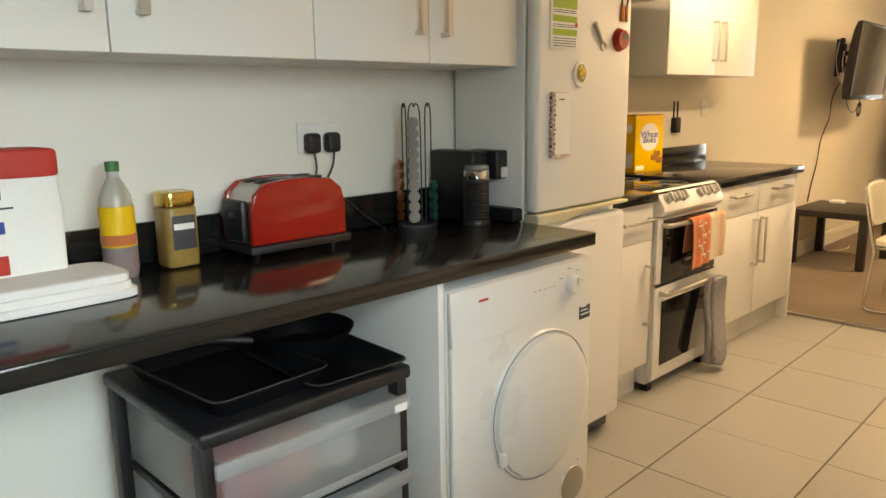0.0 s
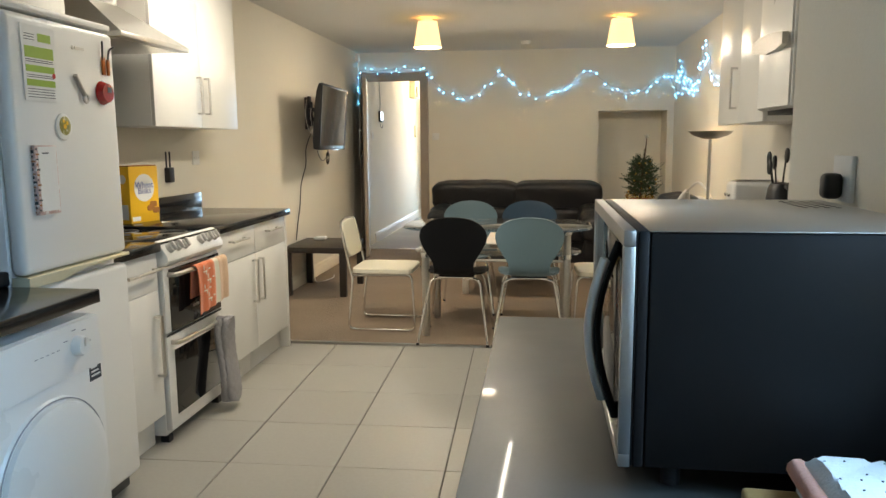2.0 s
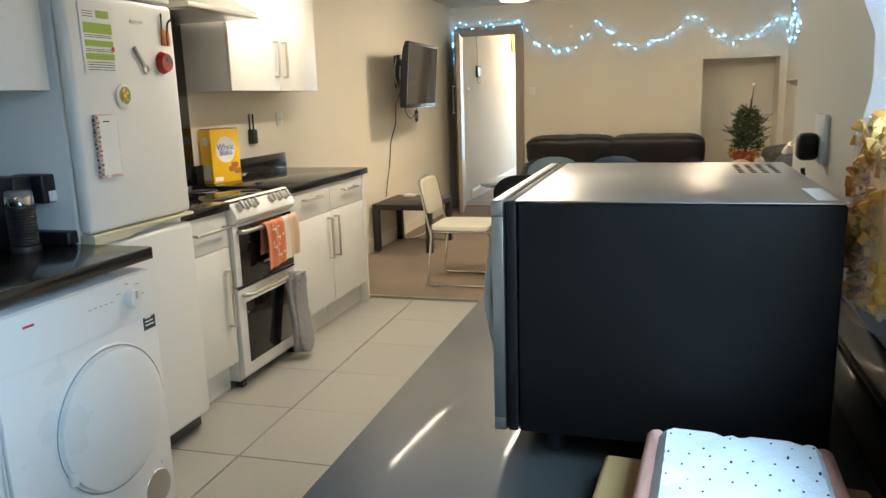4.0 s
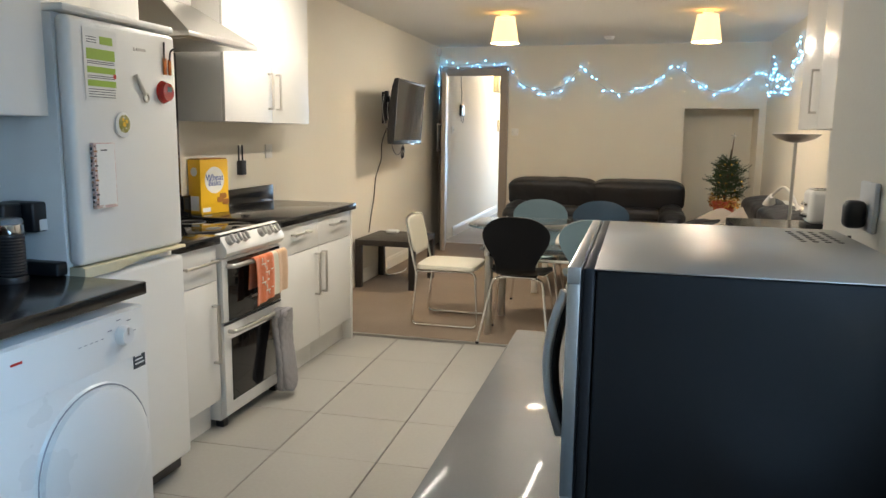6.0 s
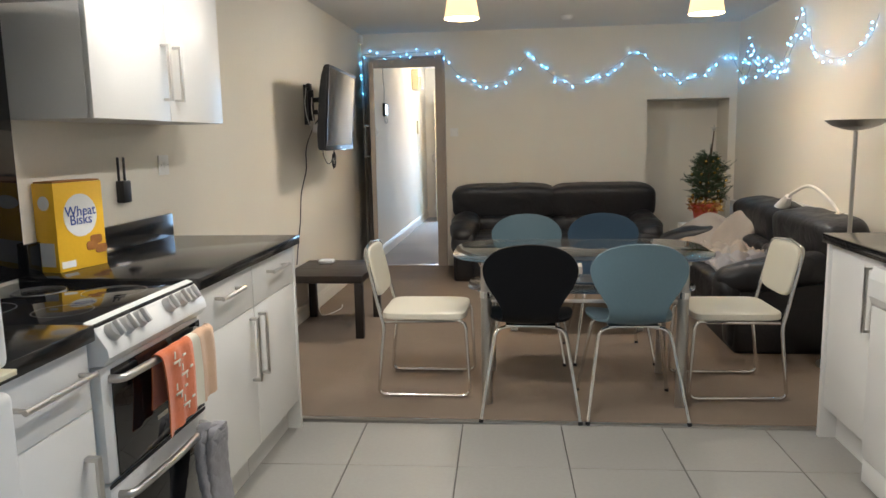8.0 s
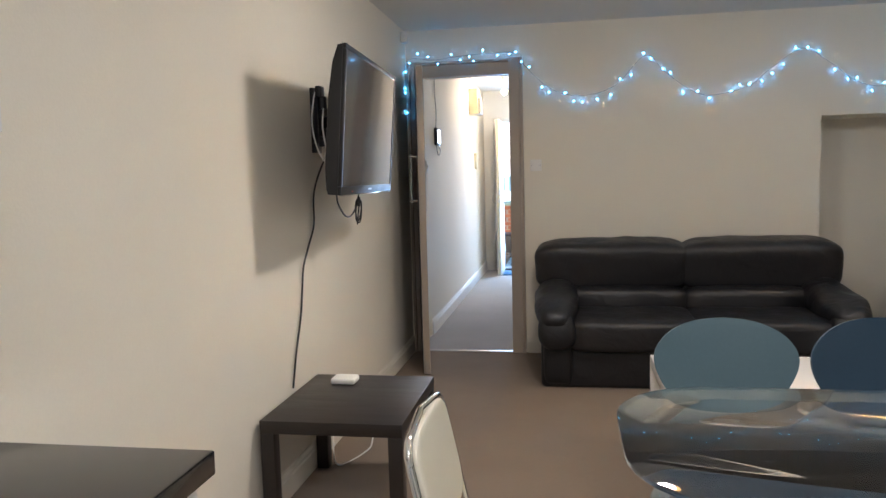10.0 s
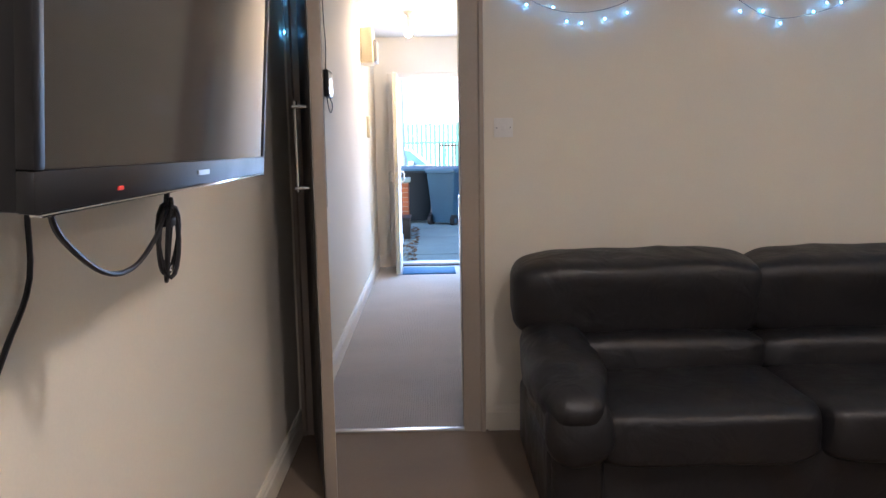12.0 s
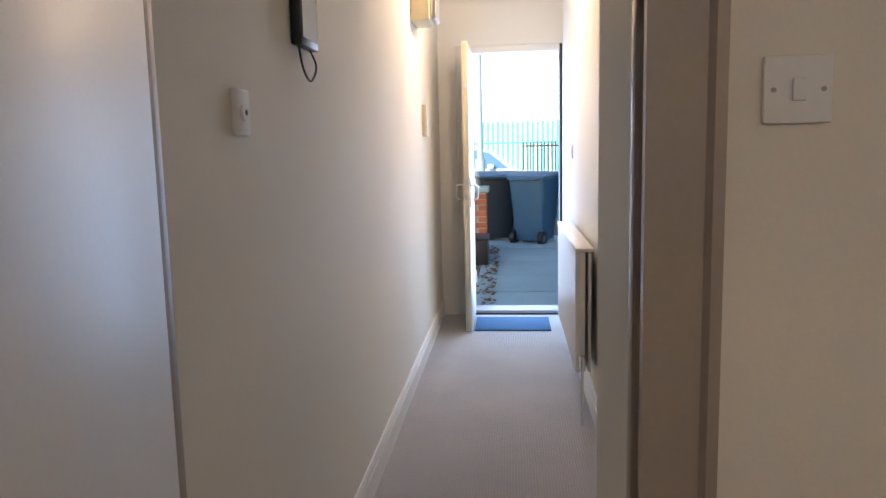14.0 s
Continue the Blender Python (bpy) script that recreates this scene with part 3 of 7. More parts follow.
worktop("worktop", LW + 0.002, F + 0.02, 2.61, 2.975, "short black gloss worktop between fridge and cooker", z1=0.911)
wt = worktop("worktop", LW + 0.002, F + 0.02, 3.56, 4.625, "black gloss worktop with a matching upstand", z1=0.911)
part("upstand", box(B(), 0, 0.018, 0.036, 1.062, 0.0005, 0.105, 0.002), WORK, wt, "black gloss upstand")
solid("splashback", box(B(), LW + 0.001, LW + 0.010, 2.955, 3.594, 0.9115, 1.774, 0.001), BLACKG, "black splashback behind the cooker", "splashback")

# near left run: worktop over dryer and open space
wt = worktop("worktop", LWK + 0.002, -1.216, -0.9, 2.022, "long black gloss worktop with a matching upstand")
part("upstand", box(B(), 0, 0.018, 0, 2.90, 0.0005, 0.105, 0.002), WORK, wt, "black gloss upstand")
solid("support_panel", box(B(), LWK + 0.01, -1.222, 1.352, 1.372, 0, 0.864, 0.001), GLOSS, "white panel carrying the worktop beside the dryer", "panel")
solid("support_panel", box(B(), LWK + 0.01, -1.24, 0.10, 0.12, 0, 0.864, 0.001), GLOSS, "white panel carrying the worktop", "panel")


def wall_unit(y0, y1, face, wall_x, z0, z1, doors, label, group):
    s = 1 if face > wall_x else -1
    u = thing("wall_cabinet", (face, y0, z0), label, "cabinet", group)
    part("body", box(B(), -s * 0.021, wall_x - face + s * 0.002, 0.001, y1 - y0 - 0.001, 0.0, z1 - z0, 0.001), GLOSS, u)
    for a, b, hy in doors:
        f = part("door", box(B(), -s * 0.0005, -s * 0.0205, a - y0 + 0.0015, b - y0 - 0.0015, 0.0005, z1 - z0, 0.0018), GLOSS, u)
        if hy is not None:
            flat_handle(f, (0, hy - y0, 0.075), (0, hy - y0, 0.285), (s * 0.034, 0, 0))
    return u


wall_unit(3.595, 4.624, -1.868, LW, 1.42, 2.22, [(3.595, 4.12, 4.078), (4.12, 4.624, 4.172)], "gloss white double wall unit beside the hood", "kitchen wall cabinets")
wall_unit(2.62, 2.93, -1.868, LW, 1.42, 2.22, [(2.62, 2.93, None)], "narrow gloss white wall unit beside the hood", "kitchen wall cabinets")
wall_unit(-0.55, 0.24, -1.508, LWK, 1.407, 2.2, [(-0.55, 0.24, 0.18)], "gloss white wall unit over the worktop", "kitchen wall cabinets")
wall_unit(0.24, 0.735, -1.508, LWK, 1.407, 2.2, [(0.24, 0.735, 0.69)], "gloss white wall unit over the worktop", "kitchen wall cabinets")
wall_unit(0.735, 1.225, -1.508, LWK, 1.407, 2.2, [(0.735, 1.225, 0.80)], "gloss white wall unit over the toaster", "kitchen wall cabinets")
wall_unit(1.225, 1.992, -1.508, LWK, 1.407, 2.2, [(1.225, 1.61, 1.565), (1.61, 1.992, 1.665)], "gloss white double wall unit beside the fridge", "kitchen wall cabinets")
wall_unit(3.57, 4.43, 1.065, RWK, 1.412, 2.2, [(3.57, 4.0, None), (4.0, 4.43, 4.05)], "gloss white wall unit beside the boiler", "kitchen wall cabinets")

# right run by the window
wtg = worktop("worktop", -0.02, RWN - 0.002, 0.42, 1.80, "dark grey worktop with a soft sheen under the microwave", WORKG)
part("upstand", box(B(), RWN + 0.002, RWN + 0.018, 0, 1.36, 0.0005, 0.09, 0.002), WORK, wtg, "black upstand")
base_unit(None, 0.44, 1.10, 0.0, [("door", 0.44, 1.10, 0.145, 0.86, ((1.05, 0.55), (1.05, 0.75)))], "gloss white floor unit under the microwave", RWN)
base_unit(None, 1.10, 1.78, 0.0, [("door", 1.10, 1.78, 0.145, 0.86, ((1.72, 0.55), (1.72, 0.80)))], "gloss white floor unit at the counter's end", RWN)
solid("window_sill", box(B(), RWN - 0.05, RWN + 0.36, W0 + 0.002, W1 - 0.002, WZ0 - 0.05, WZ0, 0.004), WORK, "black stone window sill", "sill", kind="structure")


def window():
    d = thing("window_1", (RWN + 0.36, W0, WZ0), "white framed window giving daylight over the counter", "window", kind="structure")
    w, h = W1 - W0, WZ1 - WZ0
    for q in ((0, 0.06, 0, w, 0, 0.06), (0, 0.06, 0, w, h - 0.06, h), (0, 0.06, 0, 0.06, 0.06, h - 0.06), (0, 0.06, w - 0.06, w, 0.06, h - 0.06), (0, 0.06, w / 2 - 0.03, w / 2 + 0.03, 0.06, h - 0.06)):
        part("window_frame", box(B(), *q, 0.003), WHITEP, d)
    for a, b in ((0.06, w / 2 - 0.03), (w / 2 + 0.03, w - 0.06)):
        p = part("pane", box(B(), 0.025, 0.031, a, b, 0.06, h - 0.06), GLASS, d)
        p.visible_shadow = False
    return d


window()

# sink run
wt = worktop("worktop", 0.76, RWK - 0.002, 2.125, 4.645, "black gloss worktop of the sink run")
part("upstand", box(B(), RWK - 0.002 - 0.76 - 0.018, RWK - 0.002 - 0.76, 0, 2.50, 0.0005, 0.10, 0.002), WORK, wt, "black gloss upstand")
base_unit(None, 4.17, 4.60, 0.785, [("door", 4.17, 4.60, 0.145, 0.86, ((4.215, 0.58), (4.215, 0.83)))], "gloss white floor unit at the sink run's end", RWK)
base_unit(None, 2.13, 3.56, 0.785, [("door", 2.13, 2.84, 0.145, 0.86, ((2.79, 0.58), (2.79, 0.83))), ("door", 2.84, 3.56, 0.145, 0.86, ((2.90, 0.58), (2.90, 0.83)))], "gloss white double floor unit under the sink run", RWK)
solid("end_panel", box(B(), 0.775, RWK - 0.002, 4.602, 4.628, 0, 0.864, 0.0015), GLOSS, "gloss white end panel of the sink run", "panel")


def dishwasher():
    d = thing("dishwasher", (0.755, 3.57, 0), "white freestanding dishwasher under the worktop", "dishwasher")
    part("body", box(B(), 0.03, 0.62, 0.0, 0.595, 0.02, 0.85, 0.004), APPL, d)
    part("plinth", box(B(), 0.006, 0.029, 0.003, 0.592, 0.012, 0.106, 0.003), APPL, d)
    part("door", box(B(), 0.0, 0.028, 0.003, 0.592, 0.11, 0.70, 0.006), APPL, d)
    bm = B()
    prism(bm, [(0.028, 0.705), (0.0, 0.705), (-0.012, 0.735), (-0.014, 0.80), (0.0, 0.842), (0.028, 0.845)], "y", 0.003, 0.592)
    p = part("control_panel", bm, APPL, d, smooth=False)
    part("grip", box(B(), -0.018, -0.010, 0.20, 0.40, 0.745, 0.775, 0.004), APPL, p)
    part("badge", box(B(), -0.0012, 0.0, 0.27, 0.33, 0.60, 0.62), STEEL, d)
    return d


dishwasher()


def boiler():
    b = thing("wall_boiler", (1.0, 3.08, 1.455), "white wall-hung boiler with a curved grey fascia", "boiler")
    part("case", box(B(), 0.03, 0.268, 0.0, 0.44, 0.0, 0.78, 0.008), APPL, b)
    bm = B()
    prism(bm, [(0.029, 0.012)] + [(0.002 + 0.02 * (2 * k / 10 - 1) ** 2, 0.012 + 0.416 * k / 10) for k in range(11)] + [(0.029, 0.428)], "z", 0.006, 0.775)
    part("front_cover", bm, APPL, b)
    bm = B()
    prism(bm, [(0.012, 0.24), (0.10, 0.225), (0.22, 0.222), (0.34, 0.235), (0.43, 0.25), (0.43, 0.285), (0.3, 0.302), (0.15, 0.30), (0.012, 0.285)], "x", -0.012, 0.012)
    part("fascia", bm, SATIN, b, "grey curved fascia")
    part("underside_panel", box(B(), 0.06, 0.25, 0.04, 0.40, -0.02, -0.001, 0.003), BLACKP, b)
    return b


boiler()


# ---- appliances ----
def fridge():
    f = thing("fridge_freezer", (-1.455, 2.026, 0), "tall white fridge freezer with cream door rims and magnets", "fridge")
    w, back = 0.55, LWK + 0.02 + 1.455
    part("body", box(B(), back, -0.055, 0.0, w, 0.03, 1.725, 0.006), APPL, f)
    part("top", box(B(), back, -0.008, -0.003, w + 0.003, 1.7255, 1.75, 0.008), APPL, f)
    for n, z0, z1 in (("fridge_door", 0.934, 1.718), ("freezer_door", 0.075, 0.893)):
        part(n, box(B(), -0.052, 0.0, 0.0, w, z0, z1, 0.020, 4), APPL, f)
    bm = B()
    prism(bm, [(0.002, 0.896), (0.002, 0.930), (w - 0.002, 0.932), (w - 0.002, 0.921), (0.30, 0.918), (0.22, 0.906), (0.16, 0.896)], "x", -0.050, 0.010, 0.003)
    part("door_rim", bm, CREAM, f, "cream door rim with a grip recess")
    part("kick_plate", box(B(), -0.07, -0.05, 0.01, w - 0.01, 0.01, 0.07, 0.002), BLACKP, f)
    return f


fr = fridge()
FX = -1.4545


def on_fridge(name, label, cat, y0, y1, z0, z1, mat, t=0.003, bev=0.0008):
    return thing(name, (FX + 0.0015, y0, z0), label, cat, "fridge magnets"), (y1 - y0, z1 - z0)


def note(y0, z0):
    t, (w, h) = on_fridge("information_sheet", "printed sheet with green bars held on the fridge", "paper", y0, y0 + 0.155, z0, z0 + 0.225, PAPER)
    part("sheet", box(B(), 0, 0.0012, 0, w, 0, h), PAPER, t)
    for a, b, c, d in ((0.075, 0.135, 0.178, 0.203), (0.012, 0.143, 0.128, 0.162), (0.012, 0.143, 0.086, 0.106), (0.012, 0.143, 0.044, 0.064)):
        part("green_bar", box(B(), 0.0013, 0.0018, a, b, c, d), GREENP, t)
    for z in (0.196, 0.188, 0.180, 0.121, 0.115, 0.076, 0.070, 0.034, 0.026, 0.018, 0.010):
        part("print_line", box(B(), 0.0013, 0.0017, 0.014, 0.06 if z > 0.17 else 0.138, z, z + 0.0022), DARKPR, t)
    part("red_spot", cyl(B(), (0.0019, 0.138, 0.080), (0.0025, 0.138, 0.080), 0.008, seg=12), REDPR, t)


def fridge_things():
    note(2.088, 1.462)
    t, _ = on_fridge("shopping_list_pad", "white list pad with a torn patterned edge", "notepad", 2.092, 2.19, 1.115, 1.33, PAPER)
    part("pad", box(B(), 0, 0.014, 0, 0.100, 0, 0.212, 0.001), PADSIDE, t, "pink flowered pad edge")
    part("top_sheet", box(B(), 0.0142, 0.0148, 0.012, 0.096, 0.010, 0.208), PAPER, t)
    for k in range(16):
        part("border_mark", box(B(), -0.0004 + 0.0008 * (k % 2), 0.004 + 0.009 * ((k * 7) % 5) / 5, -0.0004, 0.0, 0.006 + 0.013 * k, 0.010 + 0.013 * k + 0.003 * (k % 3)), DARKPR if k % 3 else BROWNPR, t)
    part("print_line", box(B(), 0.0149, 0.0152, 0.030, 0.060, 0.186, 0.190), DARKPR, t)
    for k in range(13):
        part("border_mark", box(B(), 0.0142, 0.0152, 0.001, 0.007 + 0.004 * (k % 3), 0.012 + 0.0155 * k, 0.017 + 0.0155 * k), BROWNPR if k % 2 else DARKPR, t)
    t, _ = on_fridge("kitchen_timer", "round red kitchen timer on the fridge", "timer", 2.488, 2.55, 1.472, 1.54, RED)
    part("case", cyl(B(), (0, 0, 0.035), (0.022, 0, 0.035), 0.042, 0.032, 28), RED, t)
    part("display", box(B(), 0.0221, 0.0235, -0.006, 0.020, 0.036, 0.054), DARKPR, t)
    t, _ = on_fridge("oval_magnet", "oval magnet with a yellow and green picture", "magnet", 2.225, 2.29, 1.345, 1.42, PAPER)
    part("disc", lathe_x(0.038, 0.006, (0, 0.03, 0.04), (1, 1.05, 1.15)), PAPER, t)
    part("picture", lathe_x(0.034, 0.0068, (0, 0.032, 0.044), (1, 1.0, 1.05)), OLIVE, t, "olive and yellow picture")
    for py, pz, pr in ((0.03, 0.042, 0.010), (0.042, 0.052, 0.008), (0.025, 0.058, 0.007)):
        part("picture_spot", lathe_x(pr, 0.0074, (0, py, pz)), YELLOW, t)
    t, _ = on_fridge("bottle_opener", "steel bottle opener magnet", "bottle opener", 2.33, 2.39, 1.47, 1.54, STEEL)
    bm = B()
    tube(bm, [(0.005, 0.0, 0.085), (0.005, 0.045, 0.022)], 0.008, 8)
    tube(bm, [(0.005, 0.052 + 0.014 * math.cos(a), 0.012 + 0.014 * math.sin(a)) for a in [2 * math.pi * k / 14 for k in range(14)]], 0.004, 6, True)
    part("opener", bm, STEEL, t)
    t, _ = on_fridge("rabbit_magnet_clip", "small orange and black figure clip", "magnet", 2.49, 2.53, 1.57, 1.67, ORANGE)
    part("clip", box(B(), 0, 0.006, 0.0, 0.018, 0.0, 0.06, 0.002), CAPS_B, t)
    part("clip", box(B(), 0, 0.006, 0.03, 0.045, 0.0, 0.055, 0.002), CAPS_B, t)
    part("stem", tube(B(), smooth_line([(0.004, 0.004, 0.05), (0.006, 0.004, 0.10), (0.004, 0.008, 0.115)]), 0.0035, 6), BLACKP, t)
    part("stem", tube(B(), smooth_line([(0.004, 0.036, 0.05), (0.008, 0.04, 0.085), (0.012, 0.06, 0.10)]), 0.0035, 6), BLACKP, t)
    t, _ = on_fridge("fridge_badge", "small grey maker's badge", "badge", 2.33, 2.4, 1.64, 1.65, STEEL)
    part("plate", box(B(), -0.001, 0.001, 0.016, 0.065, 0, 0.009), SATIN, t)
    part("emblem", lathe_x(0.007, 0.0012, (-0.0005, 0.005, 0.0045)), SATIN, t)


def lathe_x(r, h, at, squash=(1, 1, 1)):
    """A low round boss that stands out along x."""
    bm = B()
    lathe(bm, [(r, 0), (r * 0.97, h * 0.6), (r * 0.8, h), (0, h)], 24)
    m = Matrix.Translation(at) @ Matrix.Diagonal((*squash, 1)) @ Matrix.Rotation(radians(90), 4, "Y")
    bmesh.ops.transform(bm, matrix=m, verts=bm.verts[:])
    return bm


fridge_things()


def dryer():
    d = thing("tumble_dryer", (-1.21, 1.385, 0), "white tumble dryer with a round door under the worktop", "tumble dryer")
    w = 0.615
    part("body", box(B(), -0.60, -0.018, 0, w, 0.02, 0.838, 0.006), APPL, d)
    bm = B()
    prism(bm, [(-0.0175, 0.836), (-0.012, 0.70), (0.004, 0.69), (0.002, 0.72), (-0.006, 0.832)], "y", 0.002, w - 0.002, 0.002)
    p = part("control_panel", bm, APPL, d)
    part("front_panel", box(B(), -0.0178, 0.0, 0.002, w - 0.002, 0.03, 0.69, 0.005), APPL, d)
    c = (0.0, 0.368, 0.432)
    dr = part("door", lathe_x(0.216, 0.035, c), APPL, d, "round white door")
    part("door_ring", lathe_x(0.227, 0.012, c), APPL, d)
    # thin grey ring stands for the shade in the gap round the door
    part("door_gap_shade", tube(B(), [(0.0095, c[1] + 0.220 * math.cos(a), c[2] + 0.220 * math.sin(a)) for a in [2 * math.pi * k / 48 for k in range(48)]], 0.0022, 6, True), GREYS, d, "grey ring painted as the shaded gap round the door")
    part("door_grip", box(B(), 0.008, 0.028, 0.165, 0.190, 0.31, 0.355, 0.008, 3), APPL, d, "white finger grip")
    k = part("dial", lathe_x(0.030, 0.024, (-0.001, 0.505, 0.768)), APPL, p, "white programme dial")
    part("pointer", box(B(), 0.0225, 0.0245, 0.502, 0.508, 0.768, 0.792), STEEL, k)
    for i in range(10):
        part("print", box(B(), -0.0035, -0.0015, 0.33 + 0.022 * (i % 5), 0.342 + 0.022 * (i % 5), 0.775 - 0.028 * (i // 5), 0.7772 - 0.028 * (i // 5)), GREYS, p)
    for i in range(7):
        a = radians(-60 + 50 * i)
        part("print", box(B(), -0.003, -0.0005, 0.505 + 0.055 * math.sin(a) - 0.008, 0.505 + 0.055 * math.sin(a) + 0.008, 0.768 + 0.047 * math.cos(a), 0.770 + 0.047 * math.cos(a)), GREYS, p)
    part("maker_badge", box(B(), -0.004, -0.0015, 0.105, 0.14, 0.792, 0.798), REDPR, p, "small red and grey maker's badge")
    part("efficiency_label", box(B(), 0.0, 0.0015, 0.548, 0.602, 0.648, 0.712), DARKPR, d, "dark teal efficiency label")
    for i in range(3):
        part("label_line", box(B(), 0.0016, 0.002, 0.554, 0.596 - 0.006 * i, 0.660 + 0.012 * i, 0.665 + 0.012 * i), PAPER, d)
    part("vent_grille", lathe_x(0.060, 0.004, (0.0, 0.53, 0.115)), SATIN, d, "grey round vent grille")
    part("drain_screw", lathe_x(0.006, 0.004, (0.0, 0.56, 0.19)), APPL, d)
    return d


dryer()


def cooker():
    c = thing("cooker", (-1.545, 2.985, 0), "white double oven cooker with a black glass hob", "cooker")
    w, back = 0.555, LW + 0.012 + 1.545
    part("body", box(B(), back, -0.03, 0, w, 0.03, 0.86, 0.004), APPL, c)
    part("foot", box(B(), -0.06, -0.02, 0.004, 0.04, 0, 0.03), BLACKP, c)
    part("foot", box(B(), -0.06, -0.02, w - 0.04, w - 0.004, 0, 0.03), BLACKP, c)
    part("hob", box(B(), back + 0.02, -0.005, 0.006, w - 0.006, 0.8945, 0.906, 0.003), BLACKG, c, "black glass hob")
    part("hob_rim", box(B(), back, 0.0, 0.0, w, 0.861, 0.894, 0.004), APPL, c)
    for x, y, r in ((-0.18, 0.15, 0.075), (-0.18, 0.40, 0.09), (-0.42, 0.15, 0.09), (-0.42, 0.40, 0.075)):
        bm = B()
        tube(bm, [(x + r * math.cos(a), y + r * math.sin(a), 0.9056) for a in [2 * math.pi * k / 32 for k in range(32)]], 0.0012, 4, True)
        part("cooking_zone", bm, SATIN, c)
    bm = B()
    prism(bm, [(-0.03, 0.80), (0.012, 0.803), (0.030, 0.825), (0.028, 0.845), (-0.012, 0.908), (-0.03, 0.912)], "y", -0.002, w + 0.002, 0.004)
    p = part("control_panel", bm, APPL, c, "sloping white control panel")
    nrm = Vector((0.063, 0, 0.040)).normalized()
    for y in (0.05, 0.115, 0.18, 0.345, 0.42, 0.485):
        o = Vector((0.010, y, 0.876))
        bm = B()
        cyl(bm, o, o + nrm * 0.020, 0.024, 0.020, 24)
        k = part("knob", bm, SILVER, p, "silver control knob")
        g = B()
        box(g, -0.0055, 0.0055, -0.021, 0.021, -0.002, 0.014, 0.003)
        bmesh.ops.transform(g, matrix=Matrix.Translation(o + nrm * 0.020) @ nrm.to_track_quat("Z", "Y").to_matrix().to_4x4(), verts=g.verts[:])
        part("grip", g, SILVER, k)
    for n, z0, z1 in (("top_oven_door", 0.50, 0.795), ("main_oven_door", 0.055, 0.49)):
        d = part(n, box(B(), -0.029, 0.0, 0.003, w - 0.003, z0, z1, 0.004), APPL, c)
        if n.startswith("top"):
            part("glass", box(B(), 0.0005, 0.004, 0.045, w - 0.004, z0 + 0.002, z1 - 0.012, 0.001), BLACKG, d, "black glass oven door")
            part("badge", box(B(), 0.0042, 0.005, 0.25, 0.31, z0 + 0.07, z0 + 0.082), STEEL, d)
        else:
            part("glass", box(B(), 0.0005, 0.004, 0.060, w - 0.055, z0 + 0.06, z1 - 0.075, 0.001), BLACKG, d, "black glass oven window")
            part("frame_edge", box(B(), 0.0005, 0.003, 0.0, w, z1 - 0.004, z1 + 0.006), BLACKP, d)
        zz = z1 - 0.035
        h = part("handle", tube(B(), round_path([(0.0, 0.040, zz), (0.034, 0.045, zz), (0.044, w / 2, zz), (0.034, w - 0.045, zz), (0.0, w - 0.040, zz)], 0.03), 0.011, 10), SATIN, d, "curved satin metal handle")
    return c


cooker()


def hood():
    h = thing("cooker_hood", (LW + 0.002, 2.972, 1.775), "stainless steel chimney hood over the cooker", "cooker hood")
    w, d = 0.60, -1.657 - LW
    part("lip", box(B(), 0, d, 0, w, 0, 0.022, 0.002), SATIN, h)
    bm = B()
    lo = [(0, 0.002, 0.0225), (d - 0.004, 0.002, 0.0225), (d - 0.004, w - 0.002, 0.0225), (0, w - 0.002, 0.0225)]
    hi = [(0, 0.17, 0.20), (0.24, 0.17, 0.20), (0.24, w - 0.17, 0.20), (0, w - 0.17, 0.20)]
    grow(bm, lo + hi, [(0, 1, 2, 3), (4, 5, 6, 7), (0, 1, 5, 4), (1, 2, 6, 5), (2, 3, 7, 6), (3, 0, 4, 7)])
    part("canopy", bm, SATIN, h, smooth=False)
    part("chimney", box(B(), 0, 0.24, 0.17, w - 0.17, 0.201, CZ - 1.776, 0.002), SATIN, h)
    part("filter", box(B(), 0.04, d - 0.04, 0.04, w - 0.04, -0.004, -0.0005, 0.001), STEEL, h)
    return h


hood()


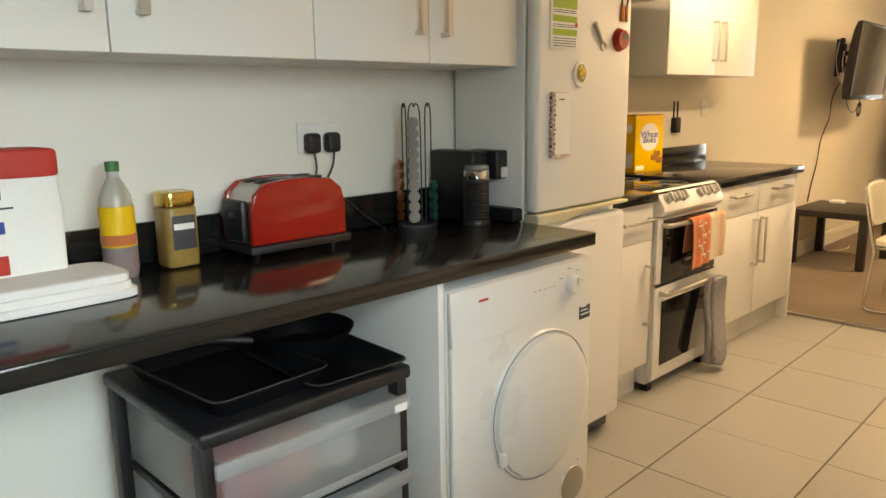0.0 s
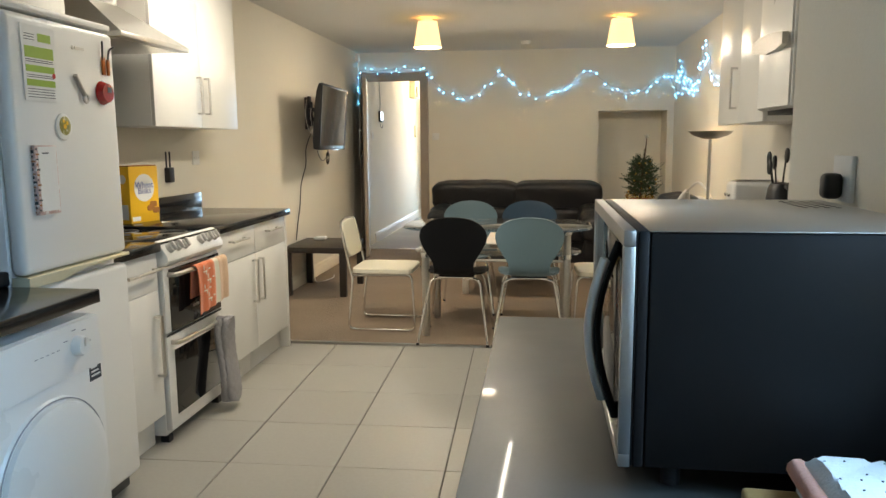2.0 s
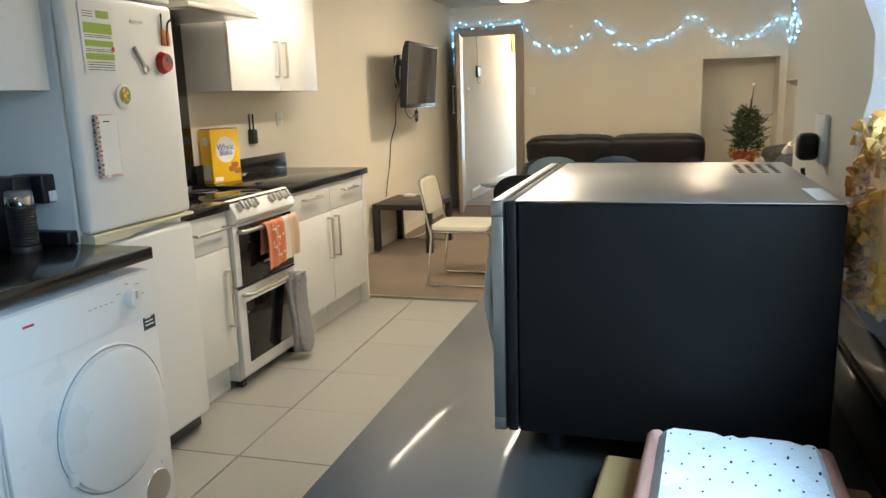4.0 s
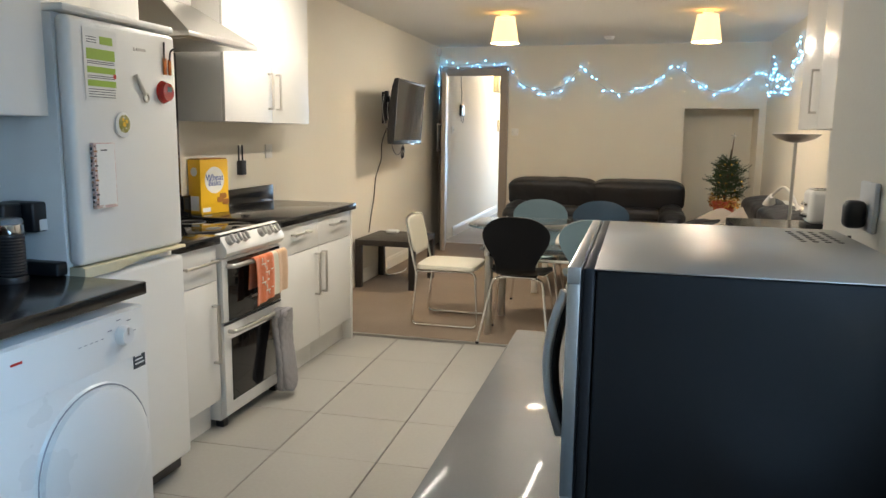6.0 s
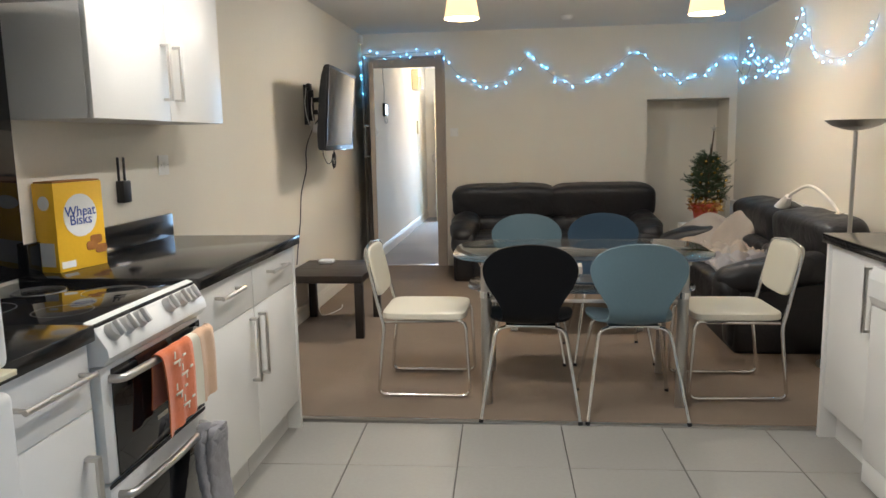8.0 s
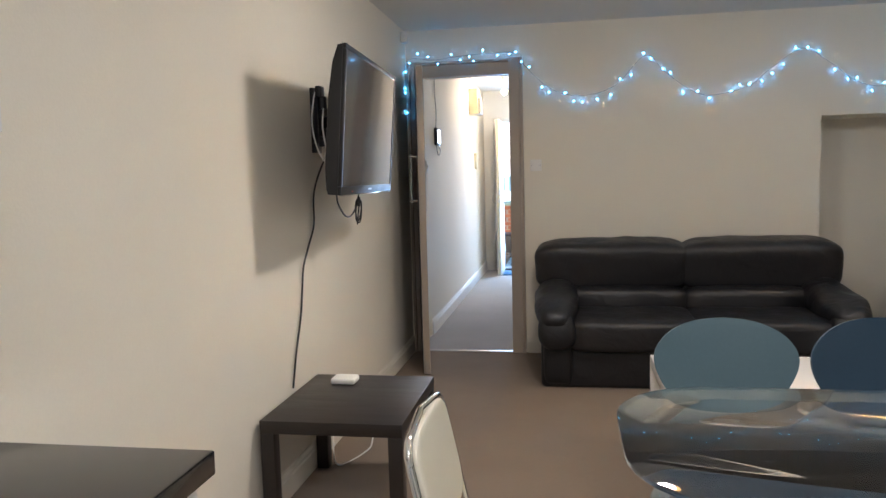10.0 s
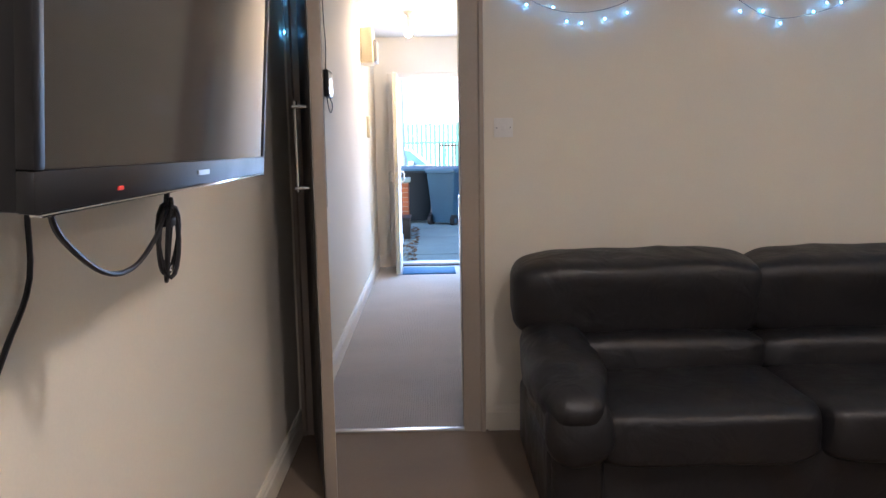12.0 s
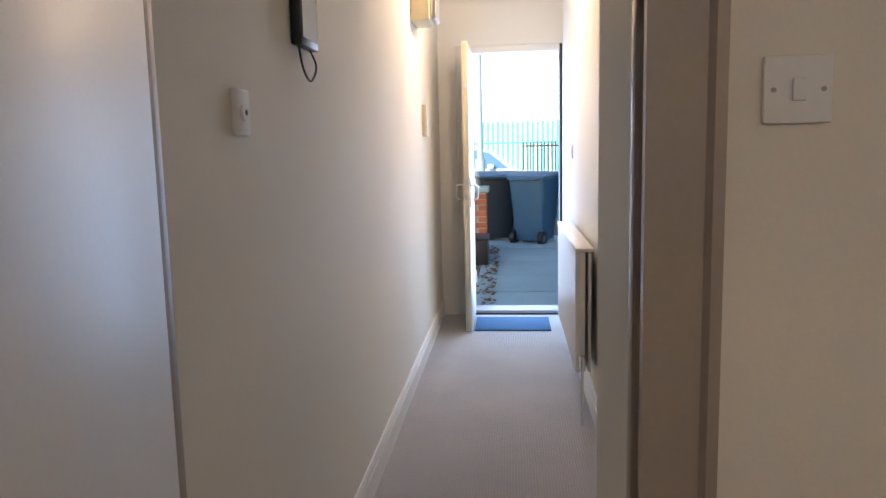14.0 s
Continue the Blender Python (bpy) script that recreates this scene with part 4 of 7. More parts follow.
def microwave():
    m = thing("microwave", (0.182, 0.892, 0.906), "black and steel microwave oven facing the aisle", "microwave")
    L, D, z0, z1 = 0.47, 0.365, 0.034, 0.320
    part("case", box(B(), 0.022, D, 0.0, L, z0, z1 - 0.002, 0.004), MWCASE, m, "matt black case")
    part("top_cover", box(B(), 0.020, D + 0.001, -0.001, L + 0.001, z1 - 0.0015, z1, 0.0006), SATIN, m, "satin metal top")
    for y in (0.04, L - 0.04):
        for x in (0.06, D - 0.05):
            part("foot", cyl(B(), (x, y, 0), (x, y, z0), 0.012, seg=12), BLACKP, m)
    part("front_frame", box(B(), 0.0082, 0.021, 0.0, L, z0, z1, 0.003), MWCASE, m)
    part("front_panel", box(B(), 0.0058, 0.008, 0.002, L - 0.002, z0 + 0.002, z1 - 0.002, 0.001), MWCASE, m)
    bm = B()
    for y0, y1, a0, a1 in ((0.0, L, z1 - 0.019, z1), (0.0, L, z0, z0 + 0.016), (0.0, 0.009, z0 + 0.016, z1 - 0.019), (L - 0.013, L, z0 + 0.016, z1 - 0.019)):
        box(bm, -0.009, 0.0054, y0, y1, a0, a1, 0.0015)
    part("front_trim", bm, SATIN, m, "satin steel trim around the front")
    d = part("door", box(B(), -0.004, 0.0055, 0.125, L - 0.0145, z0 + 0.0175, z1 - 0.0205, 0.004), BLACKG, m, "black glass door")
    part("control_panel", box(B(), -0.003, 0.0055, 0.0105, 0.118, z0 + 0.0175, z1 - 0.0205, 0.003), BLACKG, m, "black control panel")
    bm = B()
    pts = [(-0.006 - 0.028 * math.sin(math.pi * k / 10), 0.105, z0 + 0.024 + 0.235 * k / 10) for k in range(11)]
    tube(bm, [(x + 0.004, y, z) for x, y, z in pts], 0.006, 10)
    hd = part("handle", bm, MWCASE, d, "curved black door handle")
    part("handle_strip", tube(B(), [(x - 0.003, y + 0.003, z) for x, y, z in pts[1:-1]], 0.0088, 10), SATIN, hd, "brushed steel strip")
    for i in range(4):
        for j in range(6):
            part("vent_hole", cyl(B(), (D - 0.075 + 0.016 * i, L - 0.16 + 0.022 * j, z1 - 0.001), (D - 0.075 + 0.016 * i, L - 0.16 + 0.022 * j, z1 + 0.0006), 0.0045, seg=8), BLACKP, m)
    part("warning_label", box(B(), D - 0.026, D - 0.006, 0.02, 0.12, z1 + 0.0002, z1 + 0.0008), PAPER, m)
    return m


microwave()


# ---- living room ----
def shell_chair(mat, label, group="shell chairs round the table"):
    """A bent-ply shell chair on four steel legs; it faces +y."""
    c = thing("dining_chair", (0, 0, 0), label, "chair", group)
    ctrl = [(0.06, 0.222, 0.424), (0.15, 0.205, 0.436), (0.195, 0.14, 0.450), (0.208, 0.05, 0.452), (0.185, -0.06, 0.446), (0.145, -0.135, 0.452), (0.130, -0.185, 0.482), (0.136, -0.205, 0.53),
            (0.165, -0.216, 0.585), (0.198, -0.226, 0.64), (0.218, -0.236, 0.695), (0.216, -0.245, 0.745), (0.188, -0.253, 0.79), (0.145, -0.258, 0.82), (0.092, -0.262, 0.8385), (0.045, -0.2635, 0.8455), (0.004, -0.264, 0.8475)]
    line = smooth_line(ctrl, 3)
    prof = [Vector((0, q.y, q.z)) for q in line]
    width = [q.x for q in line]
    total = len(prof) - 1
    bm = B()
    cols = 8
    layers = []
    for side in (0.006, -0.006):
        grid = []
        for i, q in enumerate(prof):
            d = (prof[min(i + 1, total)] - prof[max(i - 1, 0)]).normalized()
            n = Vector((0, -d.z, d.y))
            h = width[i]
            row = []
            for k in range(cols + 1):
                u = -1 + 2 * k / cols
                back = min(1, max(0, i / total - 0.42) * 3)
                bow = 0.035 * (u * h / 0.218) ** 2 * back
                row.append(bm.verts.new((u * h, q.y + n.y * side + bow, q.z + n.z * side + 0.012 * u * u * (1 - back))))
            grid.append(row)
        layers.append(grid)
    for g in layers:
        for i in range(total):
            for k in range(cols):
                bm.faces.new((g[i][k], g[i][k + 1], g[i + 1][k + 1], g[i + 1][k]))
    a, b = layers
    for i in range(total):
        for k in (0, cols):
            bm.faces.new((a[i][k], a[i + 1][k], b[i + 1][k], b[i][k]))
    for i in (0, total):
        for k in range(cols):
            bm.faces.new((a[i][k], a[i][k + 1], b[i][k + 1], b[i][k]))
    part("shell", bm, mat, c)
    part("seat_bracket", box(B(), -0.12, 0.12, -0.11, 0.11, 0.424, 0.434, 0.003), CHROME, c)
    for sx in (-1, 1):
        for y0, y1 in ((-0.10, -0.265), (0.10, 0.215)):
            pts = round_path([(sx * 0.06, y0 * 0.8, 0.425), (sx * 0.165, y0 * 1.15, 0.418), (sx * 0.232, y1, 0.004)], 0.045)
            leg = part("leg", tube(B(), pts, 0.0095, 10), CHROME, c, "polished steel leg")
            part("foot_cap", cyl(B(), (sx * 0.2318, y1, 0.0), (sx * 0.2302, y1 * 0.99, 0.016), 0.0115, seg=10), BLACKP, leg)
    return c


def sled_chair(label):
    """A vinyl padded chair on a chrome sled frame; it faces +y."""
    c = thing("side_chair", (0, 0, 0), label, "chair", "sled chairs at the table's ends")
    for sx in (-1, 1):
        x = sx * 0.215
        pts = [(sx * 0.19, 0.17, 0.405), (x, 0.225, 0.402), (x, 0.245, 0.012), (x, -0.235, 0.012), (x, -0.195, 0.375), (x * 0.97, -0.215, 0.44), (x * 0.95, -0.285, 0.765), (0, -0.295, 0.785)]
        part("frame_tube", tube(B(), round_path(pts, 0.045), 0.0095, 10), CHROME, c, "chrome frame tube")
        part("seat_rail", tube(B(), [(x * 0.93, 0.20, 0.402), (x * 0.93, -0.20, 0.396)], 0.008, 8), CHROME, c)
    part("seat", puff(B(), 0, 0.005, 0.428, 0.42, 0.44, 0.044, 7, 36), VINYL, c, "cream vinyl seat pad")
    r = Matrix.Rotation(radians(12), 3, "X")
    part("backrest", puff(B(), 0, -0.256, 0.648, 0.375, 0.032, 0.262, 5, 36, rot=r), VINYL, c, "cream vinyl back pad")
    return c


def place(c, x, y, turn):
    c.matrix_basis = pose(x, y, 0.006, 0, 0, turn)
    return c


ch = place(shell_chair(BLACKL, "black lacquered ply shell chair with steel legs"), -0.482, 4.935, -1)
place(shell_chair(BLUEW, "slate blue ply shell chair with steel legs"), 0.002, 4.94, 1.5)
place(shell_chair(BLUEW, "slate blue ply shell chair across the glass table"), -0.50, 5.78, 178)
place(shell_chair(BLUED, "dark blue ply shell chair across the glass table"), 0.00, 5.80, 184)
w1 = place(sled_chair("cream vinyl chair on a chrome sled frame"), -1.035, 5.215, -90)
copy_thing(w1, pose(0.545, 5.24, 0.006, 0, 0, 92))


def dining_table():
    t = thing("glass_dining_table", (-0.225, 5.205, 0.006), "glass dining table with silver legs and a lower shelf", "table")
    out = rounded_rect(1.30, 0.76, 0.26, 10)
    part("glass_top", prism(B(), out, "z", 0.737, 0.749, 0.003), GLASS, t, "clear glass top")
    ring = rounded_rect(1.26, 0.72, 0.24, 10)
    inn = rounded_rect(1.10, 0.56, 0.17, 10)
    bm = B()
    a = [bm.verts.new((x, y, 0.7355)) for x, y in ring]
    b = [bm.verts.new((x, y, 0.7355)) for x, y in inn]
    a2 = [bm.verts.new((x, y, 0.734)) for x, y in ring]
    b2 = [bm.verts.new((x, y, 0.734)) for x, y in inn]
    n = len(ring)
    for i in range(n):
        j = (i + 1) % n
        bm.faces.new((a[i], a[j], b[j], b[i]))
        bm.faces.new((a2[i], a2[j], b2[j], b2[i]))
        bm.faces.new((a[i], a[j], a2[j], a2[i]))
        bm.faces.new((b[i], b[j], b2[j], b2[i]))
    part("frosted_band", bm, FROST, t, "frosted border under the glass")
    part("lower_shelf", prism(B(), rounded_rect(1.16, 0.50, 0.20, 8), "z", 0.560, 0.568, 0.002), GLASS, t, "lower glass shelf")
    for sx in (-1, 1):
        for sy in (-1, 1):
            x, y = sx * 0.475, sy * 0.27
            leg = part("leg", cyl(B(), (x, y, 0.0), (x, y, 0.71), 0.027, seg=20), SATIN, t, "silver tubular leg")
            part("collar", cyl(B(), (x, y, 0.548), (x, y, 0.578), 0.033, seg=20), CHROME, leg)
            part("top_pad", cyl(B(), (x, y, 0.7105), (x, y, 0.7335), 0.036, 0.042, 20), CHROME, leg)
    for sy in (-1, 1):
        part("rail", tube(B(), [(-0.475, sy * 0.27, 0.53), (0.475, sy * 0.27, 0.53)], 0.010, 8), SATIN, t)
    return t


dining_table()


def slab_table(name, at, w, d, h, mat, label, leg=0.055, top=0.05):
    t = thing(name, at, label, "table")
    part("tabletop", box(B(), 0, w, 0, d, h - top, h, 0.002), mat, t)
    for x in (0, w - leg):
        for y in (0, d - leg):
            part("leg", box(B(), x + 0.0005, x + leg - 0.0005, y + 0.0005, y + leg - 0.0005, 0, h - top - 0.0005, 0.0015), mat, t)
    return t


slab_table("coffee_table", (-2.138, 6.11, 0.006), 0.55, 0.66, 0.43, BLACKW, "black-brown low square table by the wall")
slab_table("low_table", (-0.60, 6.36, 0.006), 0.90, 0.80, 0.45, WHITEP, "white low table in front of the sofa", 0.05)
g = thing("white_hub", (-2.02, 6.60, 0.436), "small white rounded box on the low table", "router")
part("case", box(B(), 0, 0.11, 0, 0.09, 0, 0.028, 0.010, 3), PAPER, g)


def sofa(at, W, turn, label, seats, low=0.0):
    """A padded leather sofa; it faces -y, its back along +y."""
    s = thing("leather_sofa", at, label, "sofa", turn=turn)
    D = 0.88
    part("base", box(B(), 0.02, W - 0.02, 0.05, D - 0.04, 0.0, 0.30, 0.03, 3), LEATHER, s)
    part("back_frame", puff(B(), W / 2, D - 0.13, 0.44 - low / 2, W - 0.05, 0.24, 0.74 - low, 6, 48, 0.003), LEATHER, s)
    n = seats
    cw = (W - 0.36) / n
    for i in range(n):
        cx = 0.18 + cw * (i + 0.5)
        part("seat_cushion", puff(B(), cx, 0.31, 0.335, cw + 0.03, 0.68, 0.22, 6, 52, 0.012, 3.1 * i), LEATHER, s)
        part("lumbar_cushion", puff(B(), cx, 0.575, 0.475, cw + 0.045, 0.25, 0.19, 3.6, 52, 0.014, 7 + 2 * i), LEATHER, s)
    hw = (W - 0.01) / n
    for i in range(n):
        part("back_cushion", puff(B(), 0.005 + hw * (i + 0.5), 0.685, 0.700 - low, hw + 0.075, 0.30, 0.345, 4.8, 64, 0.010, 11 + 5 * i, Matrix.Rotation(radians(9), 3, "X")), LEATHER, s)
    for x, sx in ((0.125, -1), (W - 0.125, 1)):
        a = part("arm", puff(B(), x, 0.38, 0.26, 0.20, 0.72, 0.52, 7, 40, 0.008), LEATHER, s)
        part("arm_pad", puff(B(), x + sx * 0.01, 0.33, 0.490, 0.275, 0.78, 0.205, 2.7, 56, 0.022, 5 + x, Matrix.Rotation(radians(8), 3, "X")), LEATHER, a)
        part("arm_roll", puff(B(), x + sx * 0.005, 0.02, 0.37, 0.235, 0.15, 0.25, 2.6, 36, 0.014, 9 + x), LEATHER, a)
    return s


sofa((-1.175, 8.05, 0.006), 1.92, 0, "black leather sofa with plump creased cushions", 2)
sofa((0.70, 7.78, 0.006), 1.96, -90, "black leather sofa strewn with cushions and clothes", 2, 0.055)


def pillow(name, at, w, d, h, rx, ry, rz, mat, label, cat):
    t = thing(name, at, label, cat)
    part("cover", puff(B(), 0, 0, 0, w, d, h, 3.6, 44, 0.014, at[0] * 5, (Euler((radians(rx), radians(ry), radians(rz)))).to_matrix()), mat, t)
    return t


pillow("cushion", (0.98, 7.58, 0.50), 0.50, 0.44, 0.12, 20, -26, 20, BEIGE, "creased beige cushion leaning on the dark sofa", "cushion")
pillow("cushion", (1.14, 7.32, 0.535), 0.42, 0.40, 0.11, 12, -50, 5, BEIGE, "creased beige cushion on the dark sofa", "cushion")


def draped(name, label, cat, at, w, d, mat, amp, seed, thick=0.012):
    """A crumpled cloth with thickness."""
    t = thing(name, at, label, cat)
    bm = B()
    n = 22
    top, bot = [], []
    for i in range(n + 1):
        ra, rb = [], []
        for j in range(n + 1):
            u, v = i / n - 0.5, j / n - 0.5
            q = Vector((u * 5 + seed, v * 5, seed))
            e = 1 - (2 * max(abs(u), abs(v))) ** 6
            z = amp * (0.5 + noise.noise(q) + 0.5 * noise.noise(q * 2.3)) * max(e, 0.15)
            x = w * u * (1 + 0.12 * noise.noise(q * 0.7))
            y = d * v * (1 + 0.12 * noise.noise(q * 0.7 + Vector((9, 0, 0))))
            ra.append(bm.verts.new((x, y, max(z, 0.004) + thick)))
            rb.append(bm.verts.new((x, y, max(z - thick, 0.0))))
        top.append(ra)
        bot.append(rb)
    for i in range(n):
        for j in range(n):
            bm.faces.new((top[i][j], top[i + 1][j], top[i + 1][j + 1], top[i][j + 1]))
            bm.faces.new((bot[i][j], bot[i][j + 1], bot[i + 1][j + 1], bot[i + 1][j]))
    for k in range(n):
        for (p, q) in (((0, k), (0, k + 1)), ((n, k), (n, k + 1)), ((k, 0), (k + 1, 0)), ((k, n), (k + 1, n))):
            bm.faces.new((top[p[0]][p[1]], top[q[0]][q[1]], bot[q[0]][q[1]], bot[p[0]][p[1]]))
    part("cloth", bm, mat, t)
    return t


draped("folded_clothes", "crumpled grey and beige clothes on the sofa seat", "clothes", (0.96, 6.86, 0.452), 0.46, 0.55, BEIGE, 0.10, 3.3)
draped("folded_clothes", "crumpled grey clothes heaped on the sofa seat", "clothes", (0.95, 6.35, 0.452), 0.42, 0.46, GREYQ, 0.09, 8.1)


def torchiere():
    t = thing("floor_lamp", (1.285, 5.62, 0.006), "slim steel uplighter with a shallow dish shade", "floor lamp")
    part("base", lathe(B(), [(0.13, 0), (0.13, 0.012), (0.10, 0.022), (0.02, 0.03)], 32), SATIN, t)
    part("pole", cyl(B(), (0, 0, 0.03), (0, 0, 1.335), 0.0115, seg=14), SATIN, t)
    part("shade", lathe(B(), [(0.018, 1.33), (0.06, 1.337), (0.12, 1.358), (0.158, 1.388), (0.155, 1.390), (0.118, 1.364), (0.06, 1.345), (0.0, 1.342)], 40), SATIN, t, "shallow steel dish shade")
    return t


torchiere()


def gooseneck():
    t = thing("desk_lamp", (1.44, 6.12, 0.80), "pale gooseneck reading lamp bent over the sofa back", "desk lamp")
    part("clamp", box(B(), -0.03, 0.03, -0.04, 0.04, -0.03, 0.03, 0.006), WHITEP, t)
    part("neck", tube(B(), smooth_line([(0, 0, 0.02), (-0.01, 0.18, 0.11), (-0.04, 0.40, 0.175), (-0.07, 0.60, 0.12), (-0.085, 0.68, 0.07)], 8), 0.011, 10), WHITEP, t)
    bm = B()
    lathe(bm, [(0.0, 0.0), (0.022, 0.0), (0.03, 0.03), (0.05, 0.12), (0.055, 0.16), (0.05, 0.158), (0.02, 0.02)], 24)
    bmesh.ops.transform(bm, matrix=Matrix.Translation((-0.085, 0.66, 0.085)) @ Matrix.Rotation(radians(-128), 4, "X"), verts=bm.verts[:])
    part("head", bm, WHITEP, t, "pale conical lamp head")
    return t


gooseneck()


def radiator(at, L, h, turn, label, z0):
    """A ribbed panel radiator along +y, its face to -x."""
    r = thing("radiator", at, label, "radiator", turn=turn)
    bm = B()
    n = int(L / 0.034)
    poly = [(0.02, 0)]
    for k in range(n):
        y = L * k / n
        s = L / n
        poly += [(0.02, y + 0.002), (0.0, y + s * 0.25), (0.0, y + s * 0.7), (0.02, y + s * 0.95)]
    poly += [(0.02, L), (0.045, L), (0.045, 0)]
    prism(bm, poly, "z", z0, z0 + h - 0.02)
    part("panel", bm, WHITEP, r, smooth=False)
    part("top_grille", box(B(), -0.002, 0.085, 0.0, L, z0 + h - 0.018, z0 + h, 0.003), WHITEP, r)
    part("back_panel", box(B(), 0.06, 0.075, 0.01, L - 0.01, z0, z0 + h - 0.02, 0.002), WHITEP, r)
    for y in (-0.03,):
        part("valve", cyl(B(), (0.03, y, z0 + 0.02), (0.03, y, z0 + 0.09), 0.016, seg=14), CHROME, r, "chrome valve")
        part("pipe", cyl(B(), (0.03, y, 0.006 - at[2]), (0.03, y, z0 + 0.02), 0.0075, seg=10), CHROME, r)
        part("valve_tail", cyl(B(), (0.03, y, z0 + 0.045), (0.03, 0.0, z0 + 0.045), 0.009, seg=10), CHROME, r)
    return r


radiator((RW - 0.088, 6.3, 0), 1.1, 0.55, 0, "cream panel radiator behind the sofa", 0.25)
radiator((HR - 0.105, 11.50, 0), 1.3, 0.60, 0, "white panel radiator on the hall wall", 0.26)


def television():
    t = thing("television", (-1.839, 6.300, 1.271), "flat black television tilted forward on a swing arm", "television")
    t.matrix_basis = pose(-1.846, 6.300, 1.271, 0, 4.5, 2.5)
    L, H = 0.99, 0.575
    bm = B()
    prism(bm, [(-0.012, 0.0), (-0.012, H), (-0.034, H - 0.006), (-0.052, H - 0.07), (-0.064, H - 0.20), (-0.066, 0.10), (-0.058, 0.02), (-0.05, 0.0)], "y", 0.004, L - 0.004, 0.004)
    part("cabinet", bm, BLACKP, t, "rounded black back shell")
    for q in ((0, L, 0.0, 0.034), (0, L, H - 0.020, H), (0, 0.020, 0.034, H - 0.020), (L - 0.020, L, 0.034, H - 0.020)):
        part("bezel", box(B(), -0.0118, 0.003, *q, 0.0025), BLACKP, t, "black bezel")
    part("screen", box(B(), -0.0118, 0.0005, 0.0205, L - 0.0205, 0.0345, H - 0.0205), SCREEN, t, "dark screen")
    part("trim_strip", box(B(), -0.006, 0.0045, 0.01, L - 0.01, -0.003, 0.0, 0.0008), CHROME, t, "thin bright lower trim")
    part("standby_light", box(B(), 0.0031, 0.0042, 0.17, 0.185, 0.010, 0.014), REDPR, t)
    part("badge", box(B(), 0.0031, 0.0042, 0.47, 0.53, 0.014, 0.021), STEEL, t)
    m = thing("television_bracket", (LW, 6.93, 1.46), "black swing arm bracket on the wall", "bracket")
    part("wall_plate", box(B(), 0.0, 0.02, -0.045, 0.045, 0.0, 0.30, 0.004), BLACKP, m)
    part("wall_hook", box(B(), 0.02, 0.05, -0.03, 0.03, 0.255, 0.31, 0.008), BLACKP, m)
    part("pivot", cyl(B(), (0.045, 0, 0.03), (0.045, 0, 0.26), 0.022, seg=14), BLACKP, m)
    for z in (0.075, 0.165):
        part("arm", prism(B(), [(0.03, -0.02), (0.05, 0.02), (0.19, -0.08), (0.17, -0.12)], "z", z, z + 0.035, 0.004), BLACKP, m)
    part("arm_joint", cyl(B(), (0.18, -0.10, 0.06), (0.18, -0.10, 0.215), 0.022, seg=14), BLACKP, m)
    part("head_plate", box(B(), 0.183, 0.215, -0.24, -0.02, 0.03, 0.25, 0.004), BLACKP, m)
    for k, (y, z, w) in enumerate(((-0.13, -0.03, 0.028), (-0.085, -0.055, 0.022), (-0.05, 0.0, 0.026))):
        g = thing("white_plug", (LW + 0.12 + 0.02 * k, 6.93 + y, 1.46 + z), "white plug bunched behind the television", "plug", "plugs behind the television")
        part("body", box(B(), -w, w, -0.018, 0.018, -0.03, 0.03, 0.008), PAPER, g)
    c = thing("television_cable", (0, 0, 0), "thin black cables hanging from the television", "cable")
    X = LW + 0.012
    part("cable", tube(B(), smooth_line([(X + 0.10, 6.88, 1.50), (X + 0.05, 6.87, 1.42), (X, 6.86, 1.28), (X, 6.84, 1.13), (X, 6.76, 1.04), (X, 6.68, 0.95), (X, 6.65, 0.85), (X, 6.62, 0.74), (X, 6.55, 0.60), (X, 6.49, 0.45)], 5), 0.0045, 6), BLACKP, c)
    part("cable", tube(B(), smooth_line([(-1.905, 6.44, 1.275), (-1.91, 6.47, 1.235), (-1.915, 6.57, 1.182), (-1.92, 6.67, 1.172), (-1.92, 6.75, 1.20), (-1.92, 6.785, 1.225)], 5), 0.0035, 6), BLACKP, c)
    for k, (a, h) in enumerate(((0.020, 0.055), (0.028, 0.05), (0.014, 0.06))):
        lp = [(-1.92 + 0.008 * math.sin(q + k), 6.80 + a * math.sin(q) * (1.0 + 0.25 * math.cos(q)), 1.19 + h * math.cos(q)) for q in [2 * math.pi * u / 16 for u in range(16)]]
        part("coil", tube(B(), lp, 0.0035, 6, True), BLACKP, c)
    part("tie", box(B(), -1.929, -1.911, 6.787, 6.813, 1.210, 1.225, 0.003), BLACKP, c)
    for y, e in ((6.79, 0.010), (6.81, -0.006)):
        part("cable", tube(B(), smooth_line([(-1.92, y, 1.215), (-1.92, y + e, 1.25), (-1.91, y, 1.29)], 5), 0.0035, 6), BLACKP, c)
    c1 = thing("white_cable", (0, 0, 0), "white cables looped behind the television", "cable")
    for k in range(3):
        part("cable", tube(B(), smooth_line([(LW + 0.02 + 0.05 * k, 6.90 - 0.03 * k, 1.74 - 0.08 * k), (LW + 0.03 + 0.05 * k, 6.82, 1.60 - 0.03 * k), (LW + 0.06 + 0.03 * k, 6.80 + 0.03 * k, 1.47), (LW + 0.10, 6.84, 1.40 + 0.02 * k), (LW + 0.13, 6.88, 1.46)], 6), 0.0038, 6), PAPER, c1)
    c2 = thing("loose_cable", (0, 0, 0), "thin pale cable trailing over the carpet", "cable")
    part("cable", tube(B(), smooth_line([(LW + 0.03, 6.85, 0.30), (LW + 0.05, 6.87, 0.12), (-2.05, 6.75, 0.012), (-1.96, 6.95, 0.011), (-1.98, 7.12, 0.011)], 6), 0.004, 6), WHITEP, c2)


television()


